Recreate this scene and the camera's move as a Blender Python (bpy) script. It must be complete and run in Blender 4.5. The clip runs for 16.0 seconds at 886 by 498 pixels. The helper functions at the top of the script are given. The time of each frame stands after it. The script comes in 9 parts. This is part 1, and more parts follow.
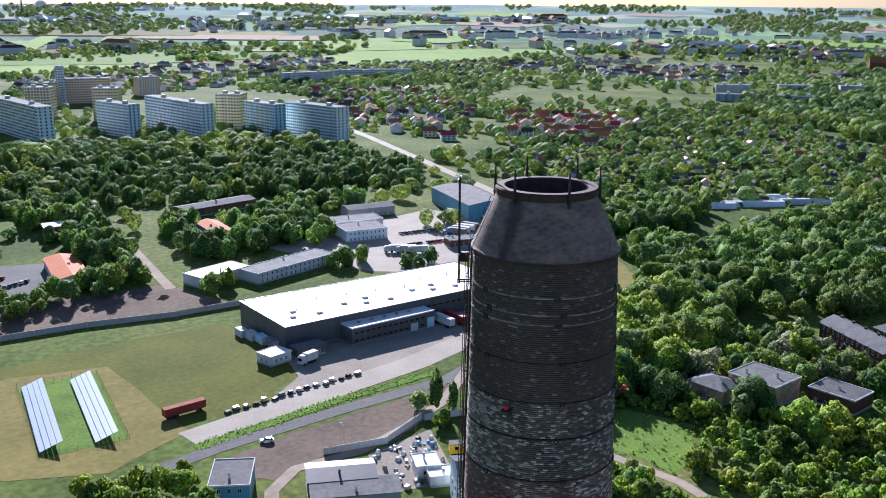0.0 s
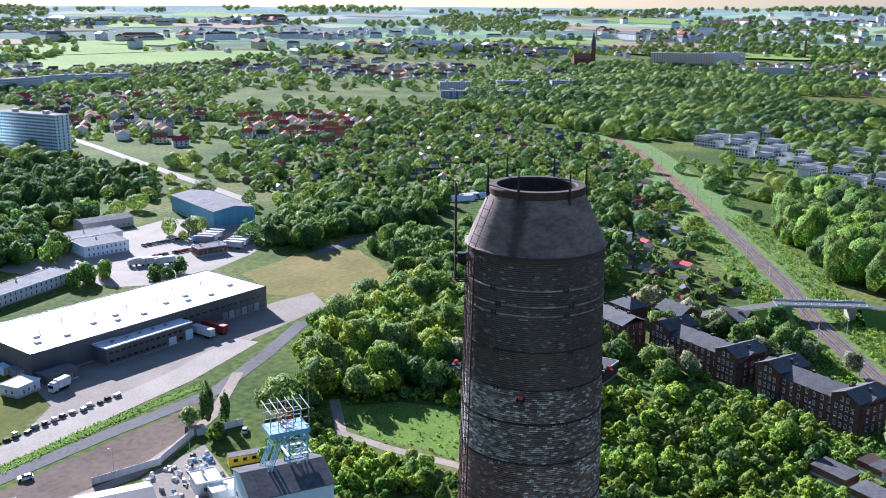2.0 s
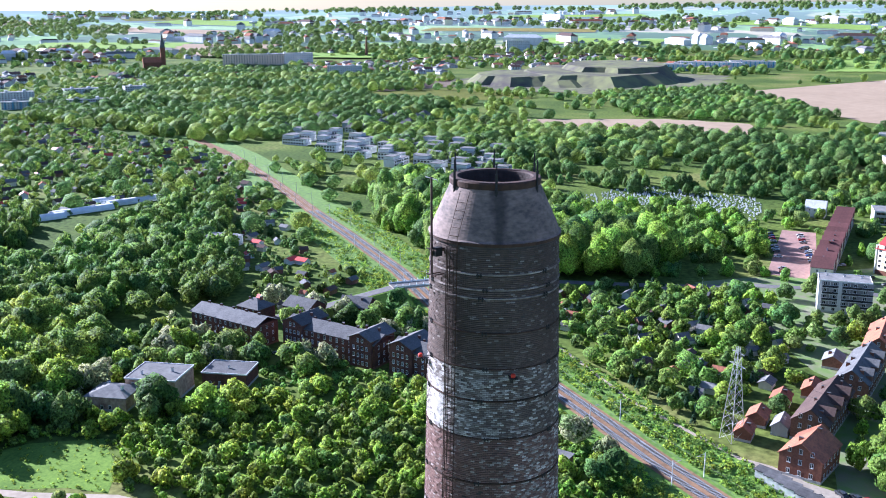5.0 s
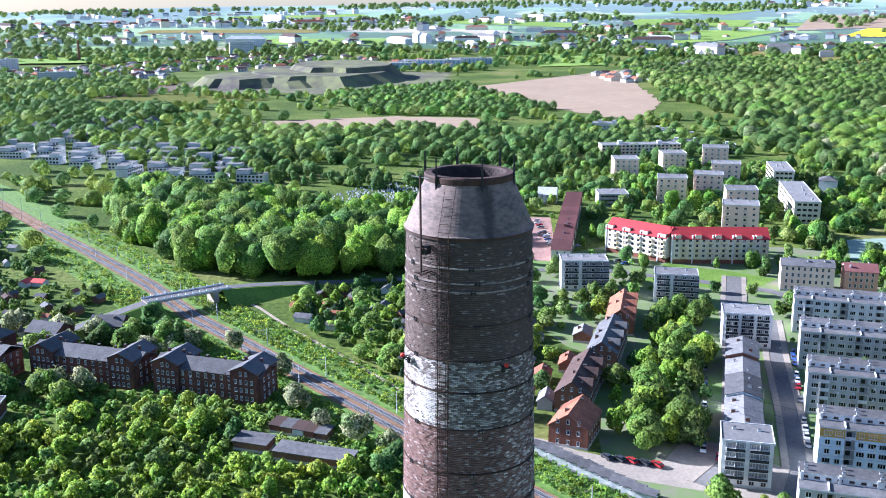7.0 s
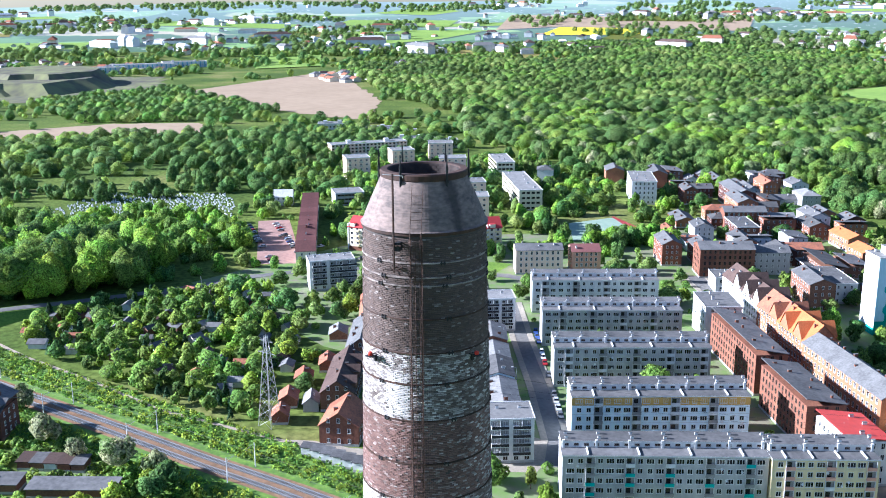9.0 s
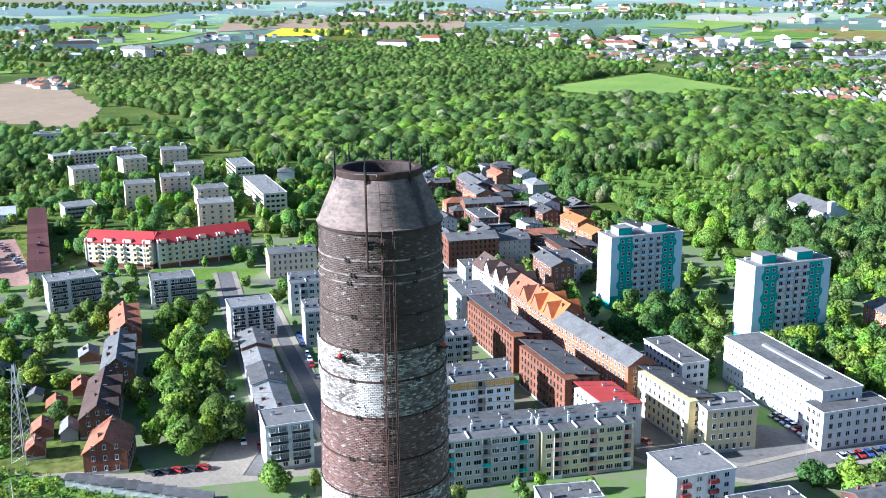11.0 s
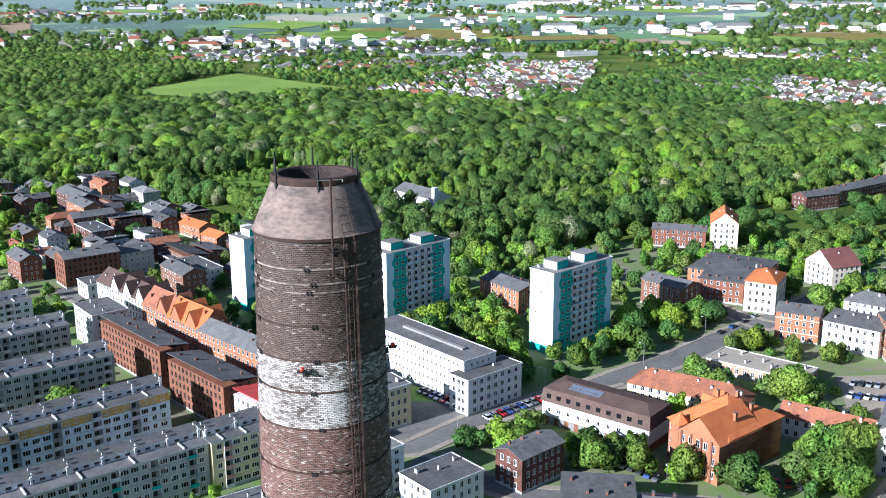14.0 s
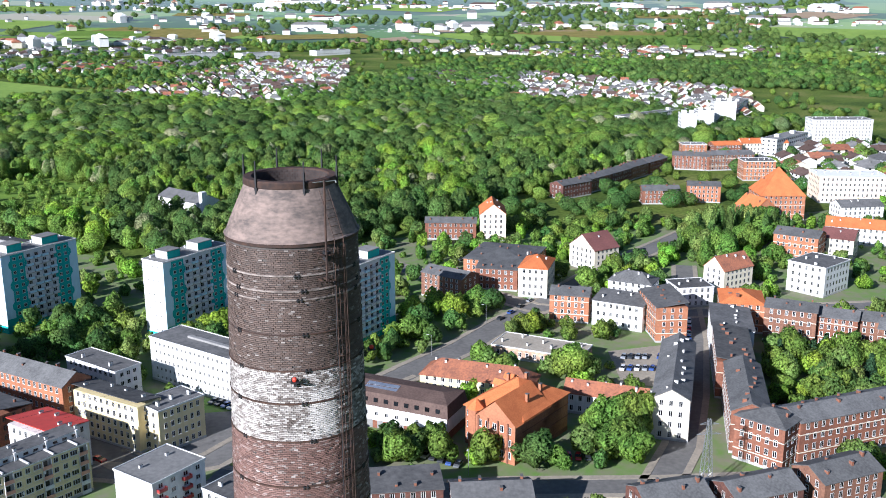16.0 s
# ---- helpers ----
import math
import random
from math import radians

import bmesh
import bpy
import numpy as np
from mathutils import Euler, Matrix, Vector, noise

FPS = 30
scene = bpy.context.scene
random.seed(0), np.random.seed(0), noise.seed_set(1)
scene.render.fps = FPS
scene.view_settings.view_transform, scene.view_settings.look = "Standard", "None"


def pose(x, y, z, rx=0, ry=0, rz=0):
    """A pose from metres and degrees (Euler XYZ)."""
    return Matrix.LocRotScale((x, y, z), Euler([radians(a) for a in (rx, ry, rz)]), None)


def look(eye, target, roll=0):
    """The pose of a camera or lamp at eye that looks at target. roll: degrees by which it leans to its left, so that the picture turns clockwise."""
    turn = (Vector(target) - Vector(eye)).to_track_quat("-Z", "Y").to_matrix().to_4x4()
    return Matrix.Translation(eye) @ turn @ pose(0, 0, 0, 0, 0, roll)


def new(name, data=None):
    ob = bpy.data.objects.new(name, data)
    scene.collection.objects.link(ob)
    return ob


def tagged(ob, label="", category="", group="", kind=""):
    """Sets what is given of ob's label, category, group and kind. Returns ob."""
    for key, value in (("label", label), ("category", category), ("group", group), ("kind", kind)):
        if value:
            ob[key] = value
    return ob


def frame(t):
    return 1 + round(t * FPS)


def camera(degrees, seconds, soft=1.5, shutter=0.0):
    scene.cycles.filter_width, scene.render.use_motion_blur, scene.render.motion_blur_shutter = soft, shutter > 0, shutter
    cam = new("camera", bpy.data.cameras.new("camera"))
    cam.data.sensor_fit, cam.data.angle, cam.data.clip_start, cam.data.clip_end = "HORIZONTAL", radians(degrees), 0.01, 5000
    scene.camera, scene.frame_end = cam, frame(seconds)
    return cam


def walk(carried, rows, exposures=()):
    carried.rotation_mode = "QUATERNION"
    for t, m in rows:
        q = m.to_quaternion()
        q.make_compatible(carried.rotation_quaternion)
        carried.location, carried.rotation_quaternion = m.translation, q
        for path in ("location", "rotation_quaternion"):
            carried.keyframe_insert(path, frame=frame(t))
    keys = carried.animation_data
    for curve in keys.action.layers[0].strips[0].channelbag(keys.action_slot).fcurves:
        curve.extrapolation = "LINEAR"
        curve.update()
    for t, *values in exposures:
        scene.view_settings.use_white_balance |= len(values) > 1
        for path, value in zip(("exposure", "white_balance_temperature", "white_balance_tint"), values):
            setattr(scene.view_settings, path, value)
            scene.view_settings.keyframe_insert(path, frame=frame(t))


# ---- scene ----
cam = camera(48.66, 16.0, soft=1.0)
# seconds, eye x y z, yaw, pitch, roll
ROWS = [
    (0.0, -25.04, -22.91, 129.18, -41.400, -14.384, 0.306),
    (0.5, -26.97, -21.30, 129.28, -45.557, -14.373, 0.336),
    (1.0, -28.77, -19.74, 129.38, -49.581, -14.348, 0.301),
    (1.5, -30.40, -18.11, 129.41, -53.474, -14.307, 0.321),
    (2.0, -31.89, -16.30, 129.43, -57.373, -14.275, 0.312),
    (2.5, -33.19, -14.34, 129.44, -61.845, -14.240, 0.337),
    (3.0, -34.47, -12.27, 129.42, -66.338, -14.217, 0.318),
    (3.5, -35.61, -10.14, 129.40, -70.690, -14.175, 0.332),
    (6.0, -38.42, 1.52, 129.44, -89.523, -14.112, -0.263),
    (6.5, -38.40, 3.93, 129.42, -93.707, -14.110, -0.304),
    (7.0, -38.24, 6.30, 129.40, -97.791, -14.118, -0.319),
    (7.5, -37.99, 8.66, 129.40, -101.883, -14.121, -0.344),
    (8.0, -37.60, 10.98, 129.42, -106.015, -14.128, -0.391),
    (8.5, -37.10, 13.29, 129.43, -110.104, -14.143, -0.430),
    (9.0, -36.47, 15.56, 129.42, -114.207, -14.151, -0.413),
    (11.5, -30.65, 25.56, 129.45, -134.156, -14.249, -0.454),
    (12.0, -28.93, 27.29, 129.53, -138.214, -14.295, -0.392),
    (12.5, -27.18, 28.91, 129.60, -142.271, -14.311, -0.354),
    (13.0, -25.42, 30.41, 129.62, -146.226, -14.305, -0.341),
    (13.5, -23.56, 31.66, 129.62, -150.133, -14.327, -0.294),
    (14.0, -21.67, 32.72, 129.58, -153.973, -14.340, -0.324),
    (14.5, -19.66, 33.60, 129.56, -157.637, -14.357, -0.289),
    (15.0, -17.57, 34.33, 129.54, -161.255, -14.376, -0.229),
    (15.5, -15.47, 34.92, 129.53, -164.866, -14.395, -0.155),
    (16.0, -13.34, 35.47, 129.50, -168.371, -14.435, -0.048),
]
# seconds, stops, kelvin, tint: the camera opens up as it turns from the sun
EXPOSURE = [(0.0, 1.08, 5500, 22), (3.5, 1.62, 5250, 24), (7.0, 1.78, 5200, 22), (9.0, 1.76, 5250, 17), (12.5, 1.28, 5350, 11), (16.0, 0.92, 5600, 15)]
walk(cam, [(t, pose(x, y, z, 90 + pitch, 0, yaw) @ pose(0, 0, 0, 0, 0, roll)) for t, x, y, z, yaw, pitch, roll in ROWS], EXPOSURE)

# ---- light ----
SUN_AZ, SUN_EL = 62.0, 23.0   # degrees from +x, and above the horizon
to_sun = Vector((math.cos(radians(SUN_AZ)) * math.cos(radians(SUN_EL)), math.sin(radians(SUN_AZ)) * math.cos(radians(SUN_EL)), math.sin(radians(SUN_EL))))
world = bpy.data.worlds.new("sky")
scene.world = world
world.use_nodes = True
_n = world.node_tree.nodes
sky = _n.new("ShaderNodeTexSky")
sky.sky_type, sky.sun_disc = "NISHITA", False
sky.sun_elevation, sky.sun_rotation = radians(SUN_EL), radians(90 - SUN_AZ)
sky.air_density, sky.dust_density, sky.ozone_density = 1.0, 0.5, 3.0
_n["Background"].inputs["Strength"].default_value = 0.05
world.node_tree.links.new(sky.outputs["Color"], _n["Background"].inputs["Color"])
sun_data = bpy.data.lights.new("sun", "SUN")
sun_data.energy, sun_data.angle, sun_data.color = 5.0, radians(0.6), (1.0, 0.95, 0.87)
sun = new("sun", sun_data)
sun.matrix_world = look(to_sun * 300, (0, 0, 0))

# ---- materials ----
def material(name, base, dark=None, rough=0.8, grain=3.0, patch=0.15, metal=0.0, bump=0.0, vary=0.0, spec=0.3, streak=0.0):
    """A surface with fine grain and large patches between two colours; vary: brightness by object."""
    m = bpy.data.materials.new(name)
    m.use_nodes = True
    n, l = m.node_tree.nodes, m.node_tree.links
    b = n["Principled BSDF"]
    dark = dark or [c * 0.7 for c in base]
    co = n.new("ShaderNodeTexCoord")
    src = co.outputs["Object"]
    if streak:
        mp = n.new("ShaderNodeMapping")
        mp.inputs["Scale"].default_value = (1, 1, streak)
        l.new(src, mp.inputs["Vector"])
        src = mp.outputs["Vector"]
    a, c = n.new("ShaderNodeTexNoise"), n.new("ShaderNodeTexNoise")
    a.inputs["Scale"].default_value, a.inputs["Detail"].default_value = grain, 4
    c.inputs["Scale"].default_value, c.inputs["Detail"].default_value = patch, 5
    l.new(src, a.inputs["Vector"]), l.new(src, c.inputs["Vector"])
    mul = n.new("ShaderNodeMath")
    mul.operation = "MULTIPLY_ADD"
    mul.inputs[1].default_value = 0.5
    half = n.new("ShaderNodeMath")
    half.operation = "MULTIPLY"
    half.inputs[1].default_value = 0.5
    l.new(a.outputs["Fac"], mul.inputs[0]), l.new(c.outputs["Fac"], half.inputs[0]), l.new(half.outputs[0], mul.inputs[2])
    ramp = n.new("ShaderNodeValToRGB")
    ramp.color_ramp.elements[0].position, ramp.color_ramp.elements[1].position = 0.36, 0.62
    ramp.color_ramp.elements[0].color, ramp.color_ramp.elements[1].color = (*dark, 1), (*base, 1)
    l.new(mul.outputs[0], ramp.inputs["Fac"])
    out = ramp.outputs["Color"]
    if vary:
        info, hsv, mr = n.new("ShaderNodeObjectInfo"), n.new("ShaderNodeHueSaturation"), n.new("ShaderNodeMapRange")
        mr.inputs["To Min"].default_value, mr.inputs["To Max"].default_value = 1 - vary, 1 + vary
        l.new(info.outputs["Random"], mr.inputs["Value"]), l.new(mr.outputs["Result"], hsv.inputs["Value"]), l.new(out, hsv.inputs["Color"])
        out = hsv.outputs["Color"]
    l.new(out, b.inputs["Base Color"])
    b.inputs["Roughness"].default_value, b.inputs["Metallic"].default_value, b.inputs["Specular IOR Level"].default_value = rough, metal, spec
    if bump:
        bp = n.new("ShaderNodeBump")
        bp.inputs["Strength"].default_value, bp.inputs["Distance"].default_value = 0.6, bump
        l.new(mul.outputs[0], bp.inputs["Height"]), l.new(bp.outputs["Normal"], b.inputs["Normal"])
    return m


def leaf_material(name, light, dark, hue=0.02):
    """Leaves: diffuse and a little translucent; colour by bough, by tree and by place, with the relief of leaf clusters."""
    m = bpy.data.materials.new(name)
    m.use_nodes = True
    n, l = m.node_tree.nodes, m.node_tree.links
    b = n["Principled BSDF"]
    geo, info = n.new("ShaderNodeNewGeometry"), n.new("ShaderNodeObjectInfo")

    def noise_at(scale, detail):
        t = n.new("ShaderNodeTexNoise")
        t.inputs["Scale"].default_value, t.inputs["Detail"].default_value = scale, detail
        l.new(geo.outputs["Position"], t.inputs["Vector"])
        return t.outputs["Fac"]

    def span(src, lo, hi, start=0.0, end=1.0):
        r = n.new("ShaderNodeMapRange")
        r.inputs["From Min"].default_value, r.inputs["From Max"].default_value = start, end
        r.inputs["To Min"].default_value, r.inputs["To Max"].default_value = lo, hi
        l.new(src, r.inputs["Value"])
        return r.outputs["Result"]

    def times(p, q):
        x = n.new("ShaderNodeMath")
        x.operation = "MULTIPLY"
        l.new(p, x.inputs[0]), l.new(q, x.inputs[1])
        return x.outputs[0]

    mix = n.new("ShaderNodeMix")
    mix.data_type = "RGBA"
    mix.inputs["A"].default_value, mix.inputs["B"].default_value = (*dark, 1), (*light, 1)
    l.new(geo.outputs["Random Per Island"], mix.inputs["Factor"])
    cluster = noise_at(1.45, 5)
    value = times(span(cluster, 0.32, 1.68, 0.36, 0.66), span(noise_at(0.055, 2), 0.72, 1.3, 0.3, 0.7))
    hsv = n.new("ShaderNodeHueSaturation")
    tone = n.new("ShaderNodeMath")
    l.new(span(info.outputs["Random"], 0.5 - hue, 0.5 + hue), tone.inputs[0]), l.new(span(noise_at(0.09, 1), -0.022, 0.022, 0.3, 0.7), tone.inputs[1])
    l.new(value, hsv.inputs["Value"]), l.new(tone.outputs[0], hsv.inputs["Hue"]), l.new(mix.outputs["Result"], hsv.inputs["Color"])
    l.new(hsv.outputs["Color"], b.inputs["Base Color"])
    b.inputs["Roughness"].default_value, b.inputs["Specular IOR Level"].default_value = 0.7, 0.12
    bp = n.new("ShaderNodeBump")
    bp.inputs["Strength"].default_value, bp.inputs["Distance"].default_value = 1.0, 0.7
    l.new(cluster, bp.inputs["Height"]), l.new(bp.outputs["Normal"], b.inputs["Normal"])
    tr, add = n.new("ShaderNodeBsdfTranslucent"), n.new("ShaderNodeMixShader")
    add.inputs["Fac"].default_value = 0.34
    warm = n.new("ShaderNodeHueSaturation")   # light through a leaf is brighter and yellower
    warm.inputs["Hue"].default_value, warm.inputs["Value"].default_value = 0.48, 1.5
    l.new(hsv.outputs["Color"], warm.inputs["Color"]), l.new(warm.outputs["Color"], tr.inputs["Color"]), l.new(b.outputs[0], add.inputs[1]), l.new(tr.outputs[0], add.inputs[2])
    # gaps between the twigs
    gap, hole, leaves = n.new("ShaderNodeMath"), n.new("ShaderNodeBsdfTransparent"), n.new("ShaderNodeMixShader")
    gap.operation = "GREATER_THAN"
    gap.inputs[1].default_value = 0.455
    l.new(noise_at(1.15, 6), gap.inputs[0]), l.new(gap.outputs[0], leaves.inputs["Fac"]), l.new(hole.outputs[0], leaves.inputs[1]), l.new(add.outputs[0], leaves.inputs[2])
    l.new(leaves.outputs[0], n["Material Output"].inputs["Surface"])
    return m


def glass_material(name, tint=(0.02, 0.025, 0.03)):
    m = material(name, tint, [c * 0.6 for c in tint], rough=0.2, grain=0.6, patch=0.2, vary=0.45, spec=0.4)
    return m


MAT = dict(
    glass=glass_material("window_glass", (0.012, 0.014, 0.017)),
    frame=material("window_frame_white", (0.72, 0.72, 0.7), (0.6, 0.6, 0.58), rough=0.5, vary=0.1),
    frame_brown=material("window_frame_brown", (0.16, 0.1, 0.07), rough=0.6),
    white=material("white_render", (0.72, 0.72, 0.71), (0.55, 0.55, 0.535), grain=1.2, patch=0.12, streak=0.35),
    cream=material("cream_render", (0.72, 0.66, 0.52), (0.6, 0.54, 0.42), grain=1.2, streak=0.35),
    greypanel=material("grey_concrete_panel", (0.46, 0.455, 0.44), (0.34, 0.335, 0.32), grain=0.9, patch=0.14, streak=0.3),
    lightpanel=material("pale_panel", (0.7, 0.71, 0.7), (0.52, 0.52, 0.51), grain=0.9, patch=0.14, streak=0.3),
    bluepanel=material("pale_blue_render", (0.74, 0.83, 0.88), (0.62, 0.72, 0.78), grain=0.9, streak=0.3),
    yellow=material("yellow_render", (0.76, 0.58, 0.2), (0.64, 0.47, 0.15), grain=1.0, streak=0.4),
    paleyellow=material("pale_yellow_render", (0.72, 0.62, 0.36), (0.6, 0.5, 0.28), grain=1.0, streak=0.4),
    orangeband=material("ochre_render", (0.66, 0.4, 0.1), (0.55, 0.32, 0.08), grain=1.0),
    peach=material("peach_render", (0.88, 0.68, 0.52), (0.76, 0.57, 0.43), grain=1.0, streak=0.4),
    pink=material("pink_render", (0.66, 0.36, 0.26), (0.52, 0.27, 0.19), grain=1.0, streak=0.4),
    teal=material("teal_render", (0.03, 0.42, 0.37), (0.022, 0.33, 0.29), grain=1.0, streak=0.4),
    paleblue=material("pale_aqua_and_shaded_white", (0.58, 0.78, 0.85), (0.48, 0.68, 0.75), grain=1.0, streak=0.4),
    brickred=material("red_brick", (0.26, 0.115, 0.072), (0.15, 0.07, 0.05), rough=0.9, grain=1.6, patch=0.2, bump=0.02),
    brickdark=material("sooty_brick", (0.16, 0.075, 0.055), (0.075, 0.042, 0.038), rough=0.9, grain=1.6, patch=0.25, bump=0.02),
    brickorange=material("orange_brick", (0.42, 0.185, 0.1), (0.28, 0.12, 0.07), rough=0.9, grain=1.6, patch=0.2, bump=0.02),
    brickbrown=material("brown_brick", (0.25, 0.13, 0.085), (0.14, 0.075, 0.055), rough=0.9, grain=1.6, patch=0.2, bump=0.02),
    metaldark=material("dark_metal_cladding", (0.13, 0.13, 0.132), (0.095, 0.095, 0.097), rough=0.45, grain=0.5, streak=0.2),
    metalblue=material("blue_metal_cladding", (0.17, 0.4, 0.55), (0.13, 0.32, 0.45), rough=0.5, grain=0.6, streak=0.2),
    roofwhite=material("white_membrane_roof", (0.85, 0.85, 0.84), (0.7, 0.69, 0.66), rough=0.55, grain=0.3, patch=0.05),
    bitumen=material("bitumen_felt", (0.15, 0.148, 0.145), (0.085, 0.085, 0.085), rough=0.85, grain=0.8, patch=0.16, vary=0.25),
    bitumenpale=material("weathered_felt", (0.24, 0.235, 0.225), (0.15, 0.15, 0.145), rough=0.85, grain=0.8, patch=0.16, vary=0.2),
    slate=material("grey_slate", (0.16, 0.16, 0.157), (0.09, 0.09, 0.09), rough=0.7, grain=1.5, patch=0.2, bump=0.02, vary=0.2),
    tileorange=material("orange_tiles", (0.58, 0.19, 0.07), (0.44, 0.13, 0.05), rough=0.75, grain=2.2, patch=0.3, bump=0.03, vary=0.1),
    tileold=material("old_clay_tiles", (0.4, 0.16, 0.09), (0.22, 0.1, 0.07), rough=0.85, grain=1.4, patch=0.35, bump=0.03, vary=0.15),
    tilered=material("red_tiles", (0.46, 0.05, 0.05), (0.36, 0.04, 0.04), rough=0.6, grain=1.5, vary=0.1),
    tilebrown=material("brown_tiles", (0.13, 0.09, 0.075), (0.08, 0.055, 0.048), rough=0.8, grain=1.5, vary=0.2),
    tilewine=material("wine_red_tiles", (0.2, 0.082, 0.072), (0.13, 0.055, 0.05), rough=0.8, grain=1.5, vary=0.15),
    peeling=material("peeling_plaster", (0.55, 0.4, 0.28), (0.24, 0.14, 0.1), rough=0.95, grain=0.9, patch=0.3, bump=0.02),
    yard=material("yard_ground", (0.21, 0.2, 0.14), (0.13, 0.24, 0.05), rough=0.95, grain=0.22, patch=0.04),
    redsheet=material("red_sheet_roof", (0.6, 0.07, 0.05), (0.5, 0.06, 0.045), rough=0.5, grain=0.6),
    concrete=material("concrete", (0.42, 0.37, 0.3), (0.31, 0.275, 0.22), grain=1.2, patch=0.08, bump=0.01),
    ballast=material("rusty_ballast", (0.27, 0.165, 0.095), (0.15, 0.095, 0.058), rough=0.95, grain=0.9, patch=0.12),
    dirt=material("bare_earth", (0.21, 0.16, 0.12), (0.12, 0.095, 0.072), rough=0.95, grain=0.5, patch=0.05),
    asphalt=material("asphalt", (0.19, 0.183, 0.172), (0.13, 0.126, 0.12), rough=0.9, grain=0.6, patch=0.06),
    paving=material("paving_slabs", (0.36, 0.315, 0.25), (0.25, 0.22, 0.18), rough=0.9, grain=0.9, patch=0.08),
    lane=material("sandy_track", (0.42, 0.35, 0.27), (0.3, 0.25, 0.19), rough=0.95, grain=0.5, patch=0.1),
    roadpaint=material("road_paint", (0.75, 0.75, 0.72), (0.55, 0.55, 0.53), rough=0.7),
    lawn=material("lawn", (0.15, 0.155, 0.028), (0.08, 0.1, 0.018), rough=0.95, grain=0.5, patch=0.04, bump=0.05),
    rank=material("rank_growth", (0.15, 0.26, 0.035), (0.06, 0.125, 0.021), rough=0.95, grain=0.5, patch=0.3, bump=0.4),
    lush=material("lush_grass", (0.17, 0.27, 0.045), (0.085, 0.155, 0.028), rough=0.95, grain=0.9, patch=0.09, bump=0.15),
    meadow=material("dry_meadow", (0.27, 0.22, 0.07), (0.15, 0.145, 0.04), rough=0.95, grain=0.4, patch=0.035, bump=0.05),
    crop=material("green_crop", (0.25, 0.36, 0.075), (0.17, 0.27, 0.06), rough=0.95, grain=0.1, patch=0.008),
    plough=material("ploughed_field", (0.37, 0.28, 0.19), (0.3, 0.225, 0.15), rough=0.95, grain=0.08, patch=0.012),
    rape=material("rape_field", (0.75, 0.62, 0.03), (0.6, 0.52, 0.04), rough=0.95, grain=0.08, patch=0.01),
    heap=material("mine_waste", (0.2, 0.21, 0.1), (0.095, 0.085, 0.08), rough=0.95, grain=0.05, patch=0.012),
    steel=material("galvanised_steel", (0.5, 0.51, 0.52), (0.4, 0.41, 0.42), rough=0.45, metal=0.7, grain=2),
    rust=material("rusty_steel", (0.09, 0.05, 0.035), (0.035, 0.026, 0.024), rough=0.8, metal=0.2, grain=4),
    blacksteel=material("black_steel", (0.03, 0.03, 0.032), (0.018, 0.018, 0.02), rough=0.6, grain=4),
    bluesteel=material("blue_painted_steel", (0.28, 0.5, 0.62), (0.2, 0.38, 0.5), rough=0.5, grain=2),
    # pale metallic base: sky glare on dark cells is put into the colour
    solar=material("solar_cells_pale_glare", (0.7, 0.74, 0.8), (0.55, 0.6, 0.68), rough=0.42, grain=0.8, spec=0.8, metal=0.85),
    redlamp=material("red_lamp", (0.7, 0.06, 0.03), (0.55, 0.05, 0.03), rough=0.35),
    tyre=material("tyre_rubber", (0.02, 0.02, 0.02), rough=0.9),
    redpaint=material("red_paint", (0.35, 0.04, 0.035), (0.25, 0.035, 0.03), rough=0.5),
    yellowpaint=material("yellow_paint", (0.75, 0.5, 0.03), (0.65, 0.42, 0.03), rough=0.5),
    bark=material("bark", (0.14, 0.1, 0.07), (0.08, 0.06, 0.045), rough=0.95, grain=4, bump=0.03),
    leaf=leaf_material("summer_leaves", (0.2, 0.32, 0.056), (0.105, 0.19, 0.036)),
    leafbright=leaf_material("young_leaves", (0.28, 0.43, 0.05), (0.165, 0.285, 0.034)),
    leafdark=leaf_material("dark_leaves", (0.125, 0.22, 0.054), (0.07, 0.137, 0.036)),
    leafgrey=leaf_material("silvery_leaves", (0.22, 0.32, 0.085), (0.11, 0.2, 0.045)),
    blossom=leaf_material("chestnut_blossom", (0.4, 0.4, 0.22), (0.09, 0.17, 0.045)),
    copper=leaf_material("copper_leaves", (0.13, 0.03, 0.03), (0.06, 0.015, 0.02)),
    conifer=leaf_material("needles", (0.07, 0.14, 0.06), (0.035, 0.08, 0.035)),
)

for key in ("lawn", "lush", "meadow", "yard", "dirt", "lane", "asphalt", "paving", "concrete", "crop", "plough", "heap", "rape", "bitumen", "bitumenpale", "slate", "tileold", "tileorange", "tilebrown", "brickred", "brickdark", "brickbrown", "brickorange", "ballast"):
    MAT[key].node_tree.nodes["Principled BSDF"].inputs["Specular IOR Level"].default_value = 0.06   # rough ground has no sheen

